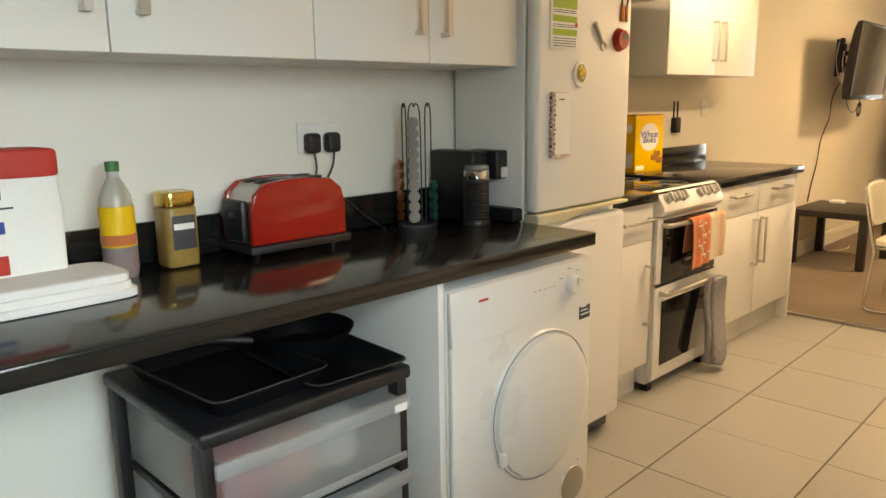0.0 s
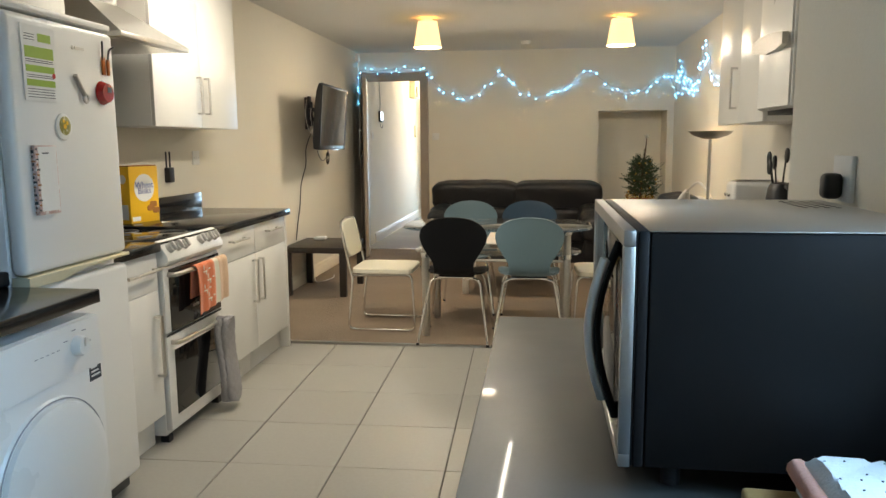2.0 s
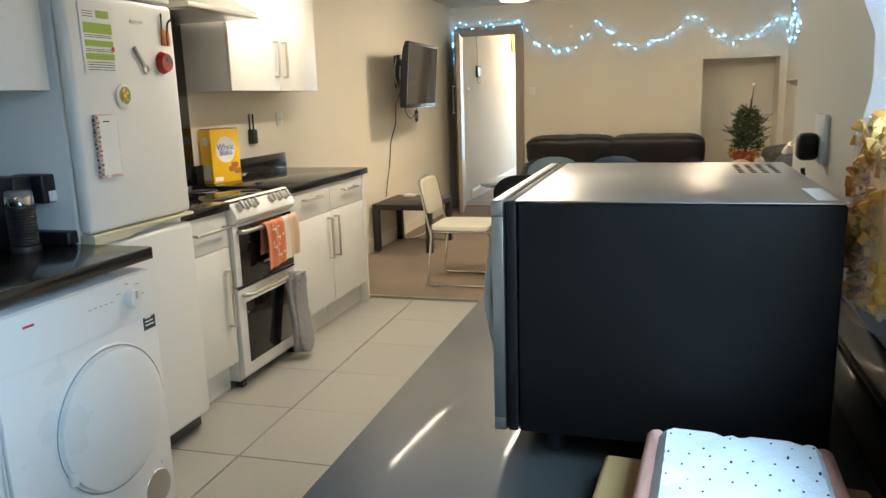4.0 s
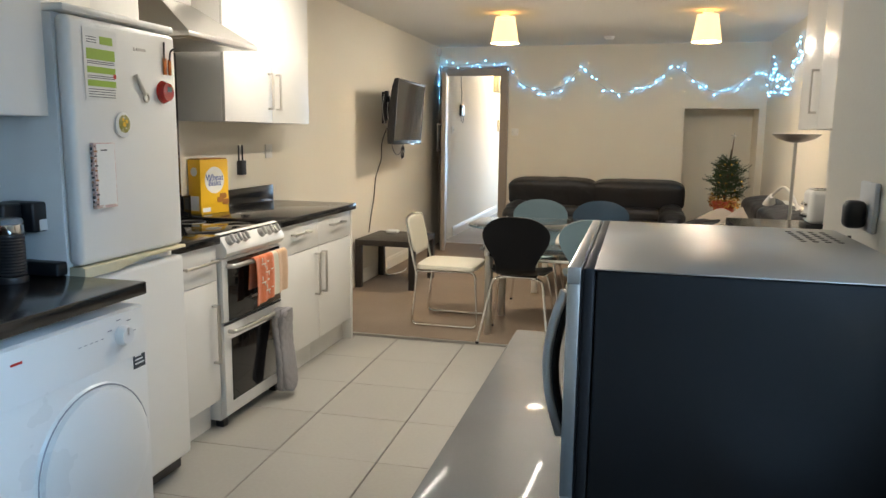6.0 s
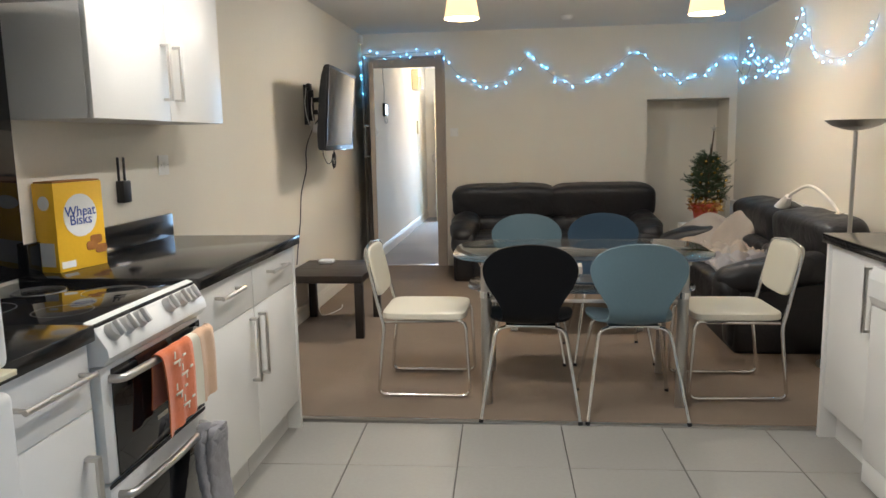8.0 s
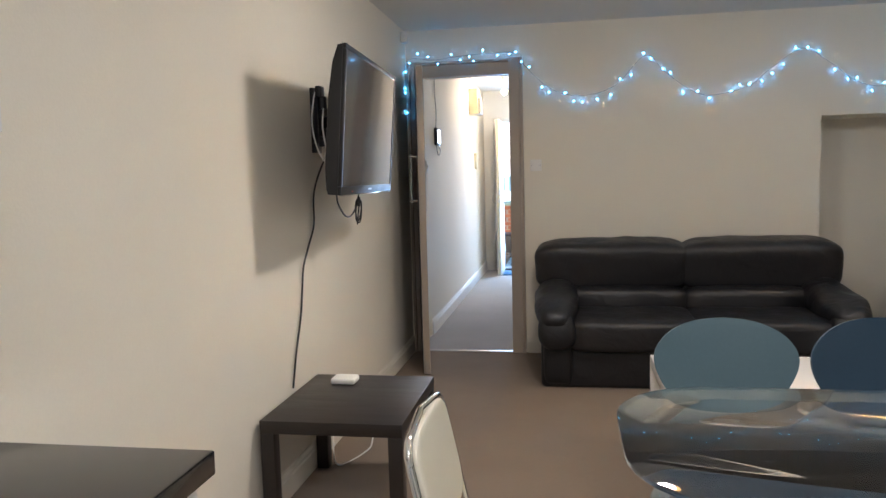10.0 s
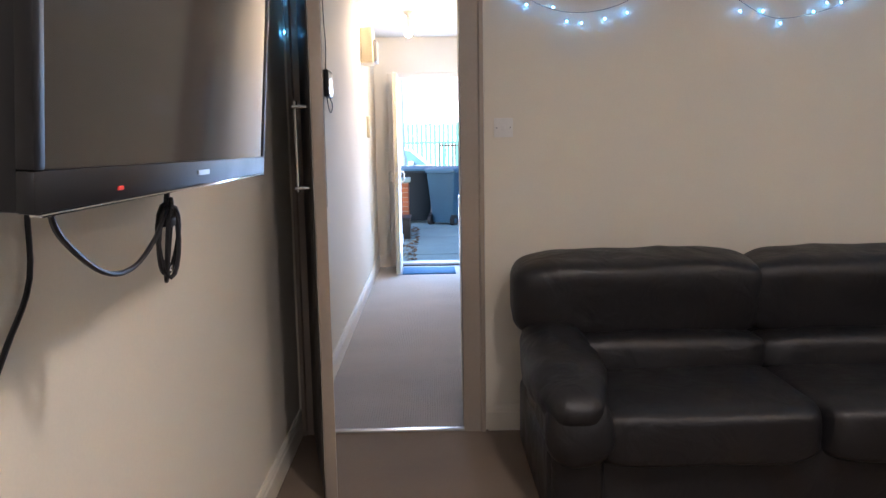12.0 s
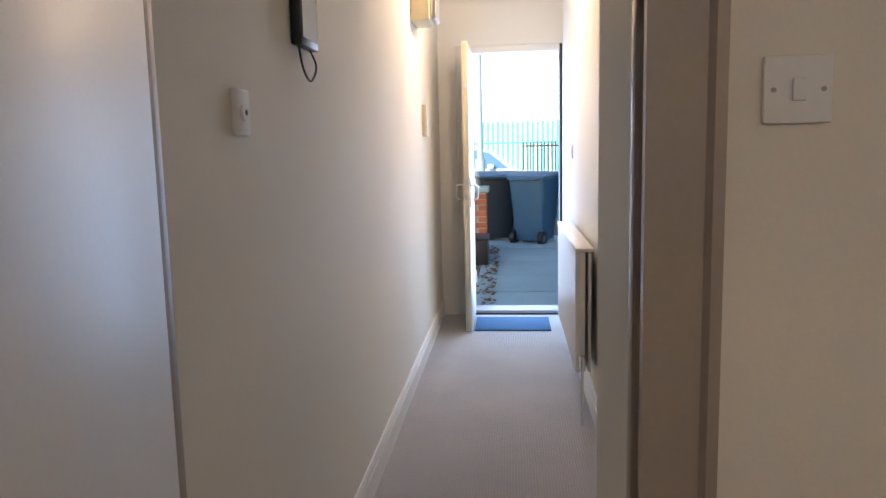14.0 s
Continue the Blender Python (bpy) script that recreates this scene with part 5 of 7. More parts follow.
def pendant(x, y):
    p = thing("pendant_lamp", (x, y, CZ), "lit tapered fabric shade close under the ceiling", "lamp", "living room lamps")
    part("rose", lathe(B(), [(0.0, -0.025), (0.04, -0.022), (0.05, -0.0)], 24), WHITEP, p)
    bm = B()
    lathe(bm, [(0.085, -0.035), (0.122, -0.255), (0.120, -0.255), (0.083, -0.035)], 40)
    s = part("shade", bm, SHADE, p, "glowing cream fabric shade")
    part("bulb", ball(B(), (0, 0, -0.13), 0.03, 14), BULB, p)
    return p


pendant(-0.93, 6.62)
pendant(0.75, 6.78)


def strip_light(x, y):
    p = thing("strip_light", (x, y, CZ), "lit fluorescent strip on the kitchen ceiling", "lamp", "kitchen strip lights")
    part("batten", box(B(), -0.03, 0.03, -0.62, 0.62, -0.045, -0.001, 0.004), WHITEP, p)
    part("tube", cyl(B(), (0, -0.58, -0.062), (0, 0.58, -0.062), 0.013, seg=12), TUBEM, p, "glowing tube")
    for s in (-1, 1):
        part("tube_holder", box(B(), -0.016, 0.016, s * 0.6 - 0.02, s * 0.6 + 0.02, -0.08, -0.0455, 0.003), WHITEP, p)
    return p


strip_light(-0.51, 3.67)
strip_light(-1.37, 3.71)
s = thing("smoke_alarm", (-0.11, 8.30, CZ), "round white smoke alarm on the ceiling", "smoke alarm")
part("body", lathe(B(), [(0.0, -0.035), (0.035, -0.034), (0.05, -0.02), (0.055, 0.0)], 28), PAPER, s)
s = thing("alarm_sensor", (LW + 0.002, 8.86, 2.30), "small white sensor in the ceiling corner", "sensor")
part("body", box(B(), 0, 0.045, 0, 0.06, 0, 0.085, 0.012, 3), PAPER, s)


def plate(name, at, turn, w, h, label, cat, kind=""):
    """A wall plate that faces -y before its turn."""
    p = thing(name, at, label, cat, turn=turn)
    part("plate", box(B(), -w / 2, w / 2, -0.009, 0, -h / 2, h / 2, 0.003), PAPER, p)
    if kind == "rocker":
        part("rocker", box(B(), -0.0085, 0.0085, -0.014, -0.0095, -0.014, 0.014, 0.002), PAPER, p)
        for s in (-1, 1):
            part("screw", cyl(B(), (s * w * 0.36, -0.0105, 0), (s * w * 0.36, -0.0088, 0), 0.0032, seg=10), GREYS, p)
    if kind == "dial":
        part("dial", cyl(B(), (0, -0.016, 0), (0, -0.0092, 0), 0.018, seg=20), PAPER, p)
        part("pip", cyl(B(), (0, -0.0175, 0), (0, -0.0162, 0), 0.006, seg=12), DARKPR, p)
    return p


plate("light_switch", (-1.208, FW, 1.40), 0, 0.084, 0.084, "white rocker light switch beside the doorway", "switch", "rocker")
plate("light_switch", (LW, 4.60, 1.24), 90, 0.09, 0.09, "white blank switch plate over the worktop", "switch", "rocker")
plate("heating_dial", (HL, 9.535, 1.42), 90, 0.085, 0.095, "white plate with a round dial in the hall", "switch", "dial")
plate("light_switch", (HR, 12.95, 1.30), -90, 0.06, 0.09, "white switch near the front door", "switch", "rocker")
r = thing("wifi_extender", (LW, 4.19, 1.10), "black plug-in box with two aerials", "wifi extender")
part("body", box(B(), 0, 0.035, 0, 0.062, 0, 0.09, 0.006), BLACKP, r)
for y in (0.008, 0.052):
    part("aerial", box(B(), 0.008, 0.018, y - 0.004, y + 0.004, 0.085, 0.185, 0.003), BLACKP, r)


# ---- fir tree ----
def tree():
    t = thing("potted_fir_tree", (1.14, 8.24, 0.52), "small decorated fir tree in a red pot with gold tinsel", "tree")
    part("pot", lathe(B(), [(0.0, 0.0), (0.085, 0.0), (0.115, 0.16), (0.125, 0.165), (0.125, 0.19), (0.11, 0.19), (0.10, 0.17), (0.0, 0.17)], 28), POT, t, "red pot")
    part("trunk", cyl(B(), (0, 0, 0.17), (0.055, 0.0, 0.84), 0.014, 0.005, 8), BARK, t)
    rnd = random.Random(4)
    limbs, needles, baubles = B(), [], []
    verts, faces = [], []
    def needle(p, d, L):
        s = d.orthogonal().normalized() * 0.0028
        k = len(verts)
        verts.extend([p - s, p + s, p + d * L])
        faces.append((k, k + 1, k + 2))
    for i in range(84):
        h = 0.215 + 0.40 * (i / 84)
        reach = 0.205 * min(1.0, 0.65 + 1.4 * (h - 0.215)) * (1 - ((h - 0.215) / 0.42) ** 1.6 * 0.85) * rnd.uniform(0.6, 1.15) + 0.015
        a = i * 2.4 + rnd.uniform(-0.3, 0.3)
        p0 = Vector((0.01, 0, h))
        tip = p0 + Vector((math.cos(a) * reach, math.sin(a) * reach, reach * rnd.uniform(0.05, 0.40)))
        tube(limbs, [p0, (p0 + tip) / 2 - Vector((0, 0, 0.01)), tip], 0.0028, 5)
        twigs = [(p0, tip)]
        for k in range(6):
            f = rnd.uniform(0.3, 0.95)
            q = p0.lerp(tip, f)
            b = a + rnd.choice((-1, 1)) * rnd.uniform(0.5, 1.0)
            twigs.append((q, q + Vector((math.cos(b), math.sin(b), rnd.uniform(-0.25, 0.9))) * (0.03 + reach * 0.36)))
        for u, v in twigs:
            n = max(8, int((v - u).length / 0.0042))
            ax = (v - u).normalized()
            for k in range(n):
                q = u.lerp(v, (k + rnd.random()) / n)
                side = Vector((rnd.uniform(-1, 1), rnd.uniform(-1, 1), rnd.uniform(-0.5, 1))).normalized()
                needle(q, (side + ax * 0.7).normalized(), rnd.uniform(0.016, 0.030))
        if i % 3 == 0:
            baubles.append(tip + Vector((math.cos(a) * 0.012, math.sin(a) * 0.012, -0.022)))
    for k in range(90):
        q = Vector((0.02 + 0.016 * k / 90, 0, 0.55 + 0.17 * k / 90))
        needle(q, Vector((rnd.uniform(-1, 1), rnd.uniform(-1, 1), 0.8)).normalized(), 0.02)
    part("limbs", limbs, BARK, t)
    bm = B()
    vs = [bm.verts.new(v) for v in verts]
    for f in faces:
        bm.faces.new([vs[i] for i in f])
    tagged(part("foliage", bm, NEEDLE, t, "dark green fir needles", smooth=False), kind="stuff")
    for b in baubles:
        part("bauble", ball(B(), b, 0.014, 10), GOLD, t, "gold bauble")
    bm = B()
    for k in range(340):
        a, h = rnd.uniform(0, 6.28), rnd.uniform(0.13, 0.24)
        r = 0.122 + rnd.uniform(0, 0.03)
        p = Vector((math.cos(a) * r, math.sin(a) * r, h))
        d = Vector((rnd.uniform(-1, 1), rnd.uniform(-1, 1), rnd.uniform(-1, 1))).normalized() * 0.03
        s = d.orthogonal().normalized() * 0.004
        vs = [bm.verts.new(q) for q in (p - s, p + s, p + d + s, p + d - s)]
        bm.faces.new(vs)
    part("tinsel", bm, GOLD, t, "gold foil tinsel", smooth=False)
    bm = B()
    for k in range(5):
        a = 2 * math.pi * k / 5
        cyl(bm, (0.056, 0, 0.86), (0.056 + 0.036 * math.sin(a), 0, 0.86 + 0.036 * math.cos(a)), 0.010, 0.001, 6)
    part("star", bm, SATIN, t, "silver star")
    return t


tree()
slab_table("side_table", (0.94, 8.06, 0.006), 0.42, 0.36, 0.513, WHITEP, "small white stand under the potted tree", 0.04, 0.03)
g = thing("storage_box", (1.40, 8.10, 0.006), "plain white cardboard box in the corner", "box")
part("carton", box(B(), 0, 0.17, 0, 0.30, 0, 0.72, 0.004), PAPER, g)


# ---- string lights ----
def string_lights():
    far = [(-2.138, 1.80), (-2.15, 1.97), (-2.14, 2.19), (-1.94, 2.185), (-1.784, 2.20), (-1.606, 2.21), (-1.33, 2.205), (-1.29, 2.13), (-1.109, 1.954), (-0.888, 1.887), (-0.644, 1.947), (-0.437, 2.146), (-0.308, 2.035), (-0.165, 1.92), (0.0, 1.852), (0.256, 1.905), (0.392, 2.01), (0.605, 2.14), (0.778, 2.036), (0.982, 1.889), (1.204, 1.881), (1.396, 2.048), (1.503, 2.098)]
    side = [(8.92, 1.93), (8.70, 1.86), (8.457, 2.05), (8.182, 1.90), (7.90, 1.81), (7.657, 1.83), (7.547, 1.976), (7.201, 2.104), (7.12, 1.949), (6.90, 1.86), (6.636, 1.818), (6.371, 1.845), (6.215, 1.897), (6.118, 2.02)]
    pts = [(x, FW - 0.012 if -2.1 < x and (x < -2.1 or x > -1.25) else FW - 0.046, z) for x, z in far] + [(RW - 0.012, y, z) for y, z in side]
    loose = [(RW - 0.016, y + 0.13, z + 0.05 + 0.10 * math.sin(9 * y)) for y, z in side[1:9]]
    t = thing("string_lights", (0, 0, 0), "string of pale blue fairy lights looped along the walls", "string lights")
    data = mesh_of("bulb", ball(B(), (0, 0, 0), 0.0045, 8), FAIRY)
    rnd = random.Random(9)
    for line in (smooth_line(pts, 8), smooth_line(loose, 8)):
        part("wire", tube(B(), line, 0.0010, 5), WIRE, t)
        run, nxt = 0.0, 0.03
        for a, b in zip(line, line[1:]):
            run += (b - a).length
            if run >= nxt:
                nxt = run + rnd.uniform(0.045, 0.100)
                ob = new("bulb", data)
                ob.parent = t
                off = Vector((0, -0.012, 0)) if b.y > 8.95 else Vector((-0.012, 0, 0))
                ob.location = b + off + Vector((rnd.uniform(-0.012, 0.012), 0, rnd.choice((-0.040, -0.022, 0.004, 0.026)) + rnd.uniform(-0.010, 0.010)))


string_lights()


# ---- hall ----
t = thing("wall_tablet", (HL, 9.93, 1.61), "black display unit on the hall wall with a loose cable", "display")
part("case", box(B(), 0, 0.03, 0, 0.17, 0, 0.15, 0.006), BLACKP, t)
part("screen", box(B(), 0.0302, 0.031, 0.012, 0.158, 0.02, 0.135), SCREEN, t)
part("cable", tube(B(), smooth_line([(0.012, 0.10, 0.02), (0.03, 0.13, -0.04), (0.025, 0.09, -0.085), (0.02, 0.04, -0.06), (0.015, 0.02, 0.0)], 6), 0.003, 6), BLACKP, t)
part("cable", tube(B(), smooth_line([(0.006, 0.07, 0.15), (0.008, 0.09, 0.30), (0.006, 0.05, 0.48), (0.006, 0.06, 0.88)], 6), 0.0028, 6), BLACKP, t)
t = thing("junction_box", (HL, 12.75, 1.42), "small cream box on the hall wall", "box")
part("case", box(B(), 0, 0.03, 0, 0.17, 0, 0.20, 0.004), CREAM, t)
t = thing("fuse_box", (HL, 12.30, 2.06), "cream and grey fuse box high on the wall", "fuse box")
part("case", box(B(), 0, 0.11, 0, 0.28, 0, 0.30, 0.010), CREAM, t)
part("cover", box(B(), 0.1105, 0.145, 0.02, 0.26, 0.01, 0.20, 0.012), SATIN, t, "grey flip cover")
p = thing("ceiling_bulb", (-1.70, 12.36, 2.50), "bare lit bulb on the hall ceiling", "lamp")
part("rose", lathe(B(), [(0.0, -0.04), (0.03, -0.035), (0.05, 0.0)], 24), PAPER, p)
part("holder", cyl(B(), (0, 0, -0.155), (0, 0, -0.04), 0.018, seg=16), PAPER, p)
part("bulb", ball(B(), (0, 0, -0.188), 0.036, 16), BULB, p)
p = thing("smoke_alarm", (-1.60, 11.1, 2.50), "round white smoke alarm on the hall ceiling", "smoke alarm")
part("body", lathe(B(), [(0.0, -0.035), (0.035, -0.034), (0.05, -0.02), (0.055, 0.0)], 28), PAPER, p)


def front_door():
    f = thing("door_2", (FX0, HF, 0), "white frame of the open front door, its right jamb dark", "doorway", kind="structure")
    w = HR - FX0
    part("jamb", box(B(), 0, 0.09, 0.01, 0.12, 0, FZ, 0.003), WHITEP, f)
    # right jamb much darker than the left jamb and the head
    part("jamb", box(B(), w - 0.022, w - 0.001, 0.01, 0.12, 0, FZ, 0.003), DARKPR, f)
    part("head", box(B(), 0.09, w - 0.022, 0.01, 0.12, FZ - 0.055, FZ, 0.003), WHITEP, f)
    part("sill", box(B(), 0.09, w - 0.022, 0.0, 0.2, -0.05, 0.035, 0.004), GREYS, f, "grey door sill")
    part("weather_strip", box(B(), 0.09, w - 0.022, -0.03, -0.001, 0.006, 0.02, 0.003), BLACKP, f)
    d = thing("front_door", (-1.8995, 13.262, 0.018), "cream front door standing open into the hall", "door")
    L = HF - 13.262 + 0.005
    part("leaf", box(B(), 0, 0.045, 0, L, 0, 2.055, 0.003), WHITEP, d)
    part("lock_edge", box(B(), 0.006, 0.040, -0.0035, 0.0, 0.01, 2.045, 0.001), CREAM, d, "cream lock edge")
    for z in (0.30, 0.86, 0.96, 1.06, 1.72):
        part("lock_keep", box(B(), 0.014, 0.032, -0.005, -0.0036, z, z + 0.045, 0.0005), STEEL, d)
    for s, x in ((-1, 0), (1, 0.045)):
        h = part("handle_plate", box(B(), x if s > 0 else x - 0.008, x + 0.008 if s > 0 else x, 0.04, 0.075, 0.90, 1.12, 0.003), STEEL, d)
        part("lever", tube(B(), round_path([(x + s * 0.008, 0.057, 1.06), (x + s * 0.055, 0.057, 1.06), (x + s * 0.055, 0.057 - 0.0, 0.96), (x + s * 0.015, 0.06, 0.95)], 0.03), 0.007, 8), STEEL, h)
    for z in (0.25, 1.75):
        part("hinge", cyl(B(), (0.05, L - 0.03, z), (0.05, L - 0.03, z + 0.10), 0.008, seg=10), STEEL, d)
    m = thing("door_mat", (-1.84, 13.31, 0.005), "blue rubber door mat inside the front door", "door mat")
    part("mat", box(B(), 0, 0.56, 0, 0.42, 0, 0.012, 0.004), BLUEMAT, m)


front_door()


# ---- small things on the near worktop ----
def toaster():
    t = thing("toaster", (-1.815, 1.105, 0.905), "red and black two-slot toaster on the worktop", "toaster")
    w, d, h = 0.30, 0.165, 0.20
    for x0 in (0.0, 0.12, 0.135, 0.15):
        part("foot", cyl(B(), (0.03 + x0 * 0.7, 0.03 if x0 in (0.0, 0.135) else w - 0.03, 0), (0.03 + x0 * 0.7, 0.03 if x0 in (0.0, 0.135) else w - 0.03, 0.012), 0.010, seg=10), BLACKP, t)
    part("base", box(B(), -0.008, d + 0.008, -0.012, w + 0.012, 0.010, 0.032, 0.006), BLACKP, t)
    side = [(0.0, 0.033), (0.0, 0.12), (0.012, 0.165), (0.045, 0.192), (0.12, 0.20), (0.18, 0.20), (w - 0.045, 0.192), (w - 0.012, 0.165), (w, 0.12), (w, 0.033)]
    part("front_panel", prism(B(), side, "x", d - 0.022, d, 0.006), RED, t, "gloss red side panel")
    part("back_panel", prism(B(), side, "x", 0.0, 0.022, 0.006), RED, t, "gloss red side panel")
    part("core", prism(B(), [(0.008 + u * (w - 0.016) / w, v * 0.985) for u, v in side], "x", 0.0225, d - 0.0225), SATIN, t, "steel top and ends")
    for x in (0.045, 0.10):
        part("slot", box(B(), x, x + 0.024, 0.05, w - 0.05, 0.188, 0.1985), BLACKP, t)
    part("end_cap", box(B(), 0.03, d - 0.03, -0.014, 0.008, 0.04, 0.15, 0.008), BLACKP, t)
    part("lever", box(B(), 0.06, 0.105, -0.035, -0.014, 0.105, 0.125, 0.005), BLACKP, t)
    return t


toaster()


def socket(at, turn, label, plugs):
    p = plate("double_socket", at, turn, 0.148, 0.088, label, "socket")
    for s in (-0.036, 0.036):
        part("switch", box(B(), s - 0.006, s + 0.006, -0.0115, -0.0092, 0.022, 0.036, 0.001), PAPER, p)
        if plugs:
            part("plug", box(B(), s - 0.024, s + 0.024, -0.045, -0.0092, -0.045, 0.015, 0.012, 3), BLACKP, p, "black plug")
            part("flex", tube(B(), smooth_line([(s, -0.035, -0.045), (s * 0.8, -0.032, -0.09), (s * 0.5 - 0.015, -0.02, -0.15), (s * 0.2 - 0.03, -0.02, -0.245)], 5), 0.0035, 6), DARKPR, p)
    return p


socket((LWK, 1.45, 1.20), 90, "white double socket with two black plugs", True)
p = plate("single_socket", (RWN, 1.44, 1.258), -90, 0.082, 0.082, "white socket with a black plug behind the microwave", "socket")
part("plug", box(B(), -0.017, 0.017, -0.042, -0.0092, -0.036, 0.010, 0.010, 3), BLACKP, p, "black plug")
part("flex", tube(B(), smooth_line([(0, -0.03, -0.05), (0.02, -0.025, -0.11), (0.06, -0.02, -0.2), (0.08, -0.02, -0.30)], 5), 0.004, 6), BLACKP, p)

c = thing("appliance_cable", (0, 0, 0), "thin black cable lying behind the toaster", "cable")
part("cable", tube(B(), smooth_line([(-1.80, 1.43, 1.03), (-1.79, 1.50, 1.015), (-1.78, 1.58, 0.95), (-1.74, 1.62, 0.91), (-1.72, 1.60, 0.91)], 6), 0.0035, 6), BLACKP, c)


def jars():
    j = thing("instant_coffee_jar", (-1.745, 0.945, 0.905), "gold and brown instant coffee jar", "jar")
    part("jar", prism(B(), rounded_rect(0.085, 0.085, 0.02, 5), "z", 0.0, 0.150, 0.006), COFFEE, j)
    part("lid", prism(B(), rounded_rect(0.082, 0.082, 0.02, 5), "z", 0.151, 0.188, 0.004), GOLD, j, "gold lid")
    part("label", box(B(), 0.0426, 0.0436, -0.030, 0.030, 0.045, 0.130, 0.0004), DARKPR, j, "dark oval label")
    part("label_band", box(B(), 0.0437, 0.0442, -0.026, 0.026, 0.095, 0.110), PAPER, j)
    b = thing("squash_bottle", (-1.715, 0.790, 0.905), "clear squash bottle with a yellow label and green cap", "bottle")
    part("bottle", lathe(B(), [(0.0, 0.0), (0.036, 0.0), (0.040, 0.02), (0.038, 0.16), (0.036, 0.19), (0.020, 0.225), (0.013, 0.235), (0.013, 0.25), (0.0, 0.25)], 24), CLEARP, b)
    part("squash", lathe(B(), [(0.0, 0.003), (0.034, 0.003), (0.037, 0.02), (0.0365, 0.06), (0.0, 0.06)], 20), POT, b, "pink squash")
    part("label", lathe(B(), [(0.0388, 0.075), (0.0398, 0.076), (0.0392, 0.17), (0.0383, 0.17)], 24), YELLOW, b, "yellow and orange label")
    part("label_print", lathe(B(), [(0.0402, 0.08), (0.0403, 0.105), (0.0399, 0.105), (0.0399, 0.08)], 24), ORANGE, b)
    part("cap", cyl(B(), (0, 0, 0.25), (0, 0, 0.272), 0.0155, seg=20), material("green_cap", (0.01, 0.16, 0.05), 0.4), b, "green screw cap")
    g = thing("bread_bag", (-1.70, 0.42, 0.905), "white and red printed bread bag standing upright", "bag")
    part("bag", puff(B(), 0, 0.07, 0.155, 0.11, 0.33, 0.31, 11, 44, 0.006, 2.0), PAPER, g)
    part("top_band", puff(B(), 0.0, 0.07, 0.283, 0.113, 0.335, 0.062, 11, 44), REDPR, g, "red printed band")
    for y0, y1, z0, z1, m in ((0.0, 0.12, 0.215, 0.24, BLUEPR), (-0.05, 0.05, 0.07, 0.16, GREENP), (0.07, 0.12, 0.06, 0.10, REDPR), (0.07, 0.12, 0.145, 0.17, BLUEPR), (0.05, 0.14, 0.195, 0.199, DARKPR)):
        part("print_patch", box(B(), 0.0565, 0.059, y0, y1, z0, z1, 0.001), m, g)
    c = thing("folded_cloth", (-1.60, 0.60, 0.905), "folded white towelling cloth on the worktop", "cloth")
    for k in range(3):
        part("fold", puff(B(), 0, 0.0, 0.010 + 0.017 * k, 0.20 - 0.01 * k, 0.30 - 0.012 * k, 0.022, 7, 32, 0.006, k), WHITEC, c)


jars()


def capsule_stand():
    s = thing("capsule_stand", (-1.735, 1.762, 0.905), "wire capsule stand with bronze, silver and teal pods", "capsule holder")
    part("base", lathe(B(), [(0.0, 0.0), (0.065, 0.0), (0.065, 0.006), (0.0, 0.010)], 28), DARKPR, s)
    for k, m, n in ((0, CAPS_B, 6), (1, CAPS_S, 10), (2, CAPS_T, 4), (3, DARKPR, 3)):
        a = radians((-112, -52, 18, 75)[k])
        x, y = 0.042 * math.cos(a), 0.042 * math.sin(a)
        bm = B()
        for e in (-0.020, 0.020):
            ex, ey = -math.sin(a) * e, math.cos(a) * e
            tube(bm, smooth_line([(x + ex, y + ey, 0.005), (x + ex, y + ey, 0.20), (x + ex * 0.9, y + ey * 0.9, 0.36), (x + ex * 0.3, y + ey * 0.3, 0.392), (x, y, 0.38)], 5), 0.0022, 6)
        part("wire_rail", bm, BLACKP, s)
        for i in range(n):
            bm = B()
            lathe(bm, [(0.0, 0.0), (0.012, 0.002), (0.017, 0.016), (0.019, 0.018), (0.0, 0.019)], 14)
            z = 0.03 + 0.033 * i
            bmesh.ops.transform(bm, matrix=Matrix.Translation((x * 1.12, y * 1.12, z)) @ Matrix.Rotation(a, 4, "Z") @ Matrix.Rotation(radians(75), 4, "Y"), verts=bm.verts[:])
            part("capsule", bm, m, s)


capsule_stand()
m = thing("coffee_machine", (-1.812, 1.855, 0.905), "black pod coffee machine with a water tank", "coffee machine")
part("body", box(B(), 0.0, 0.20, 0.04, 0.115, 0.0, 0.235, 0.010, 3), BLACKP, m)
part("water_tank", box(B(), 0.0, 0.10, 0.118, 0.195, 0.0, 0.225, 0.008, 3), BLACKG, m)
part("head", box(B(), 0.10, 0.235, 0.118, 0.195, 0.14, 0.235, 0.010, 3), BLACKP, m)
part("drip_tray", box(B(), 0.11, 0.30, 0.13, 0.20, 0.0, 0.045, 0.008, 3), BLACKP, m)
part("label", box(B(), 0.2352, 0.2362, 0.14, 0.175, 0.075 + 0.07, 0.11 + 0.07), PAPER, m)
f = thing("milk_frother", (-1.590, 1.888, 0.905), "ribbed black milk frother with a chrome band", "milk frother")
part("base", lathe(B(), [(0.0, 0.0), (0.045, 0.0), (0.047, 0.012), (0.043, 0.02), (0.0, 0.02)], 32), BLACKP, f)
prof = [(0.0, 0.021)]
for k in range(13):
    prof += [(0.0405, 0.022 + 0.0095 * k), (0.043, 0.0267 + 0.0095 * k)]
part("ribbed_sleeve", lathe(B(), prof + [(0.041, 0.148), (0.0, 0.149)], 32), BLACKP, f)
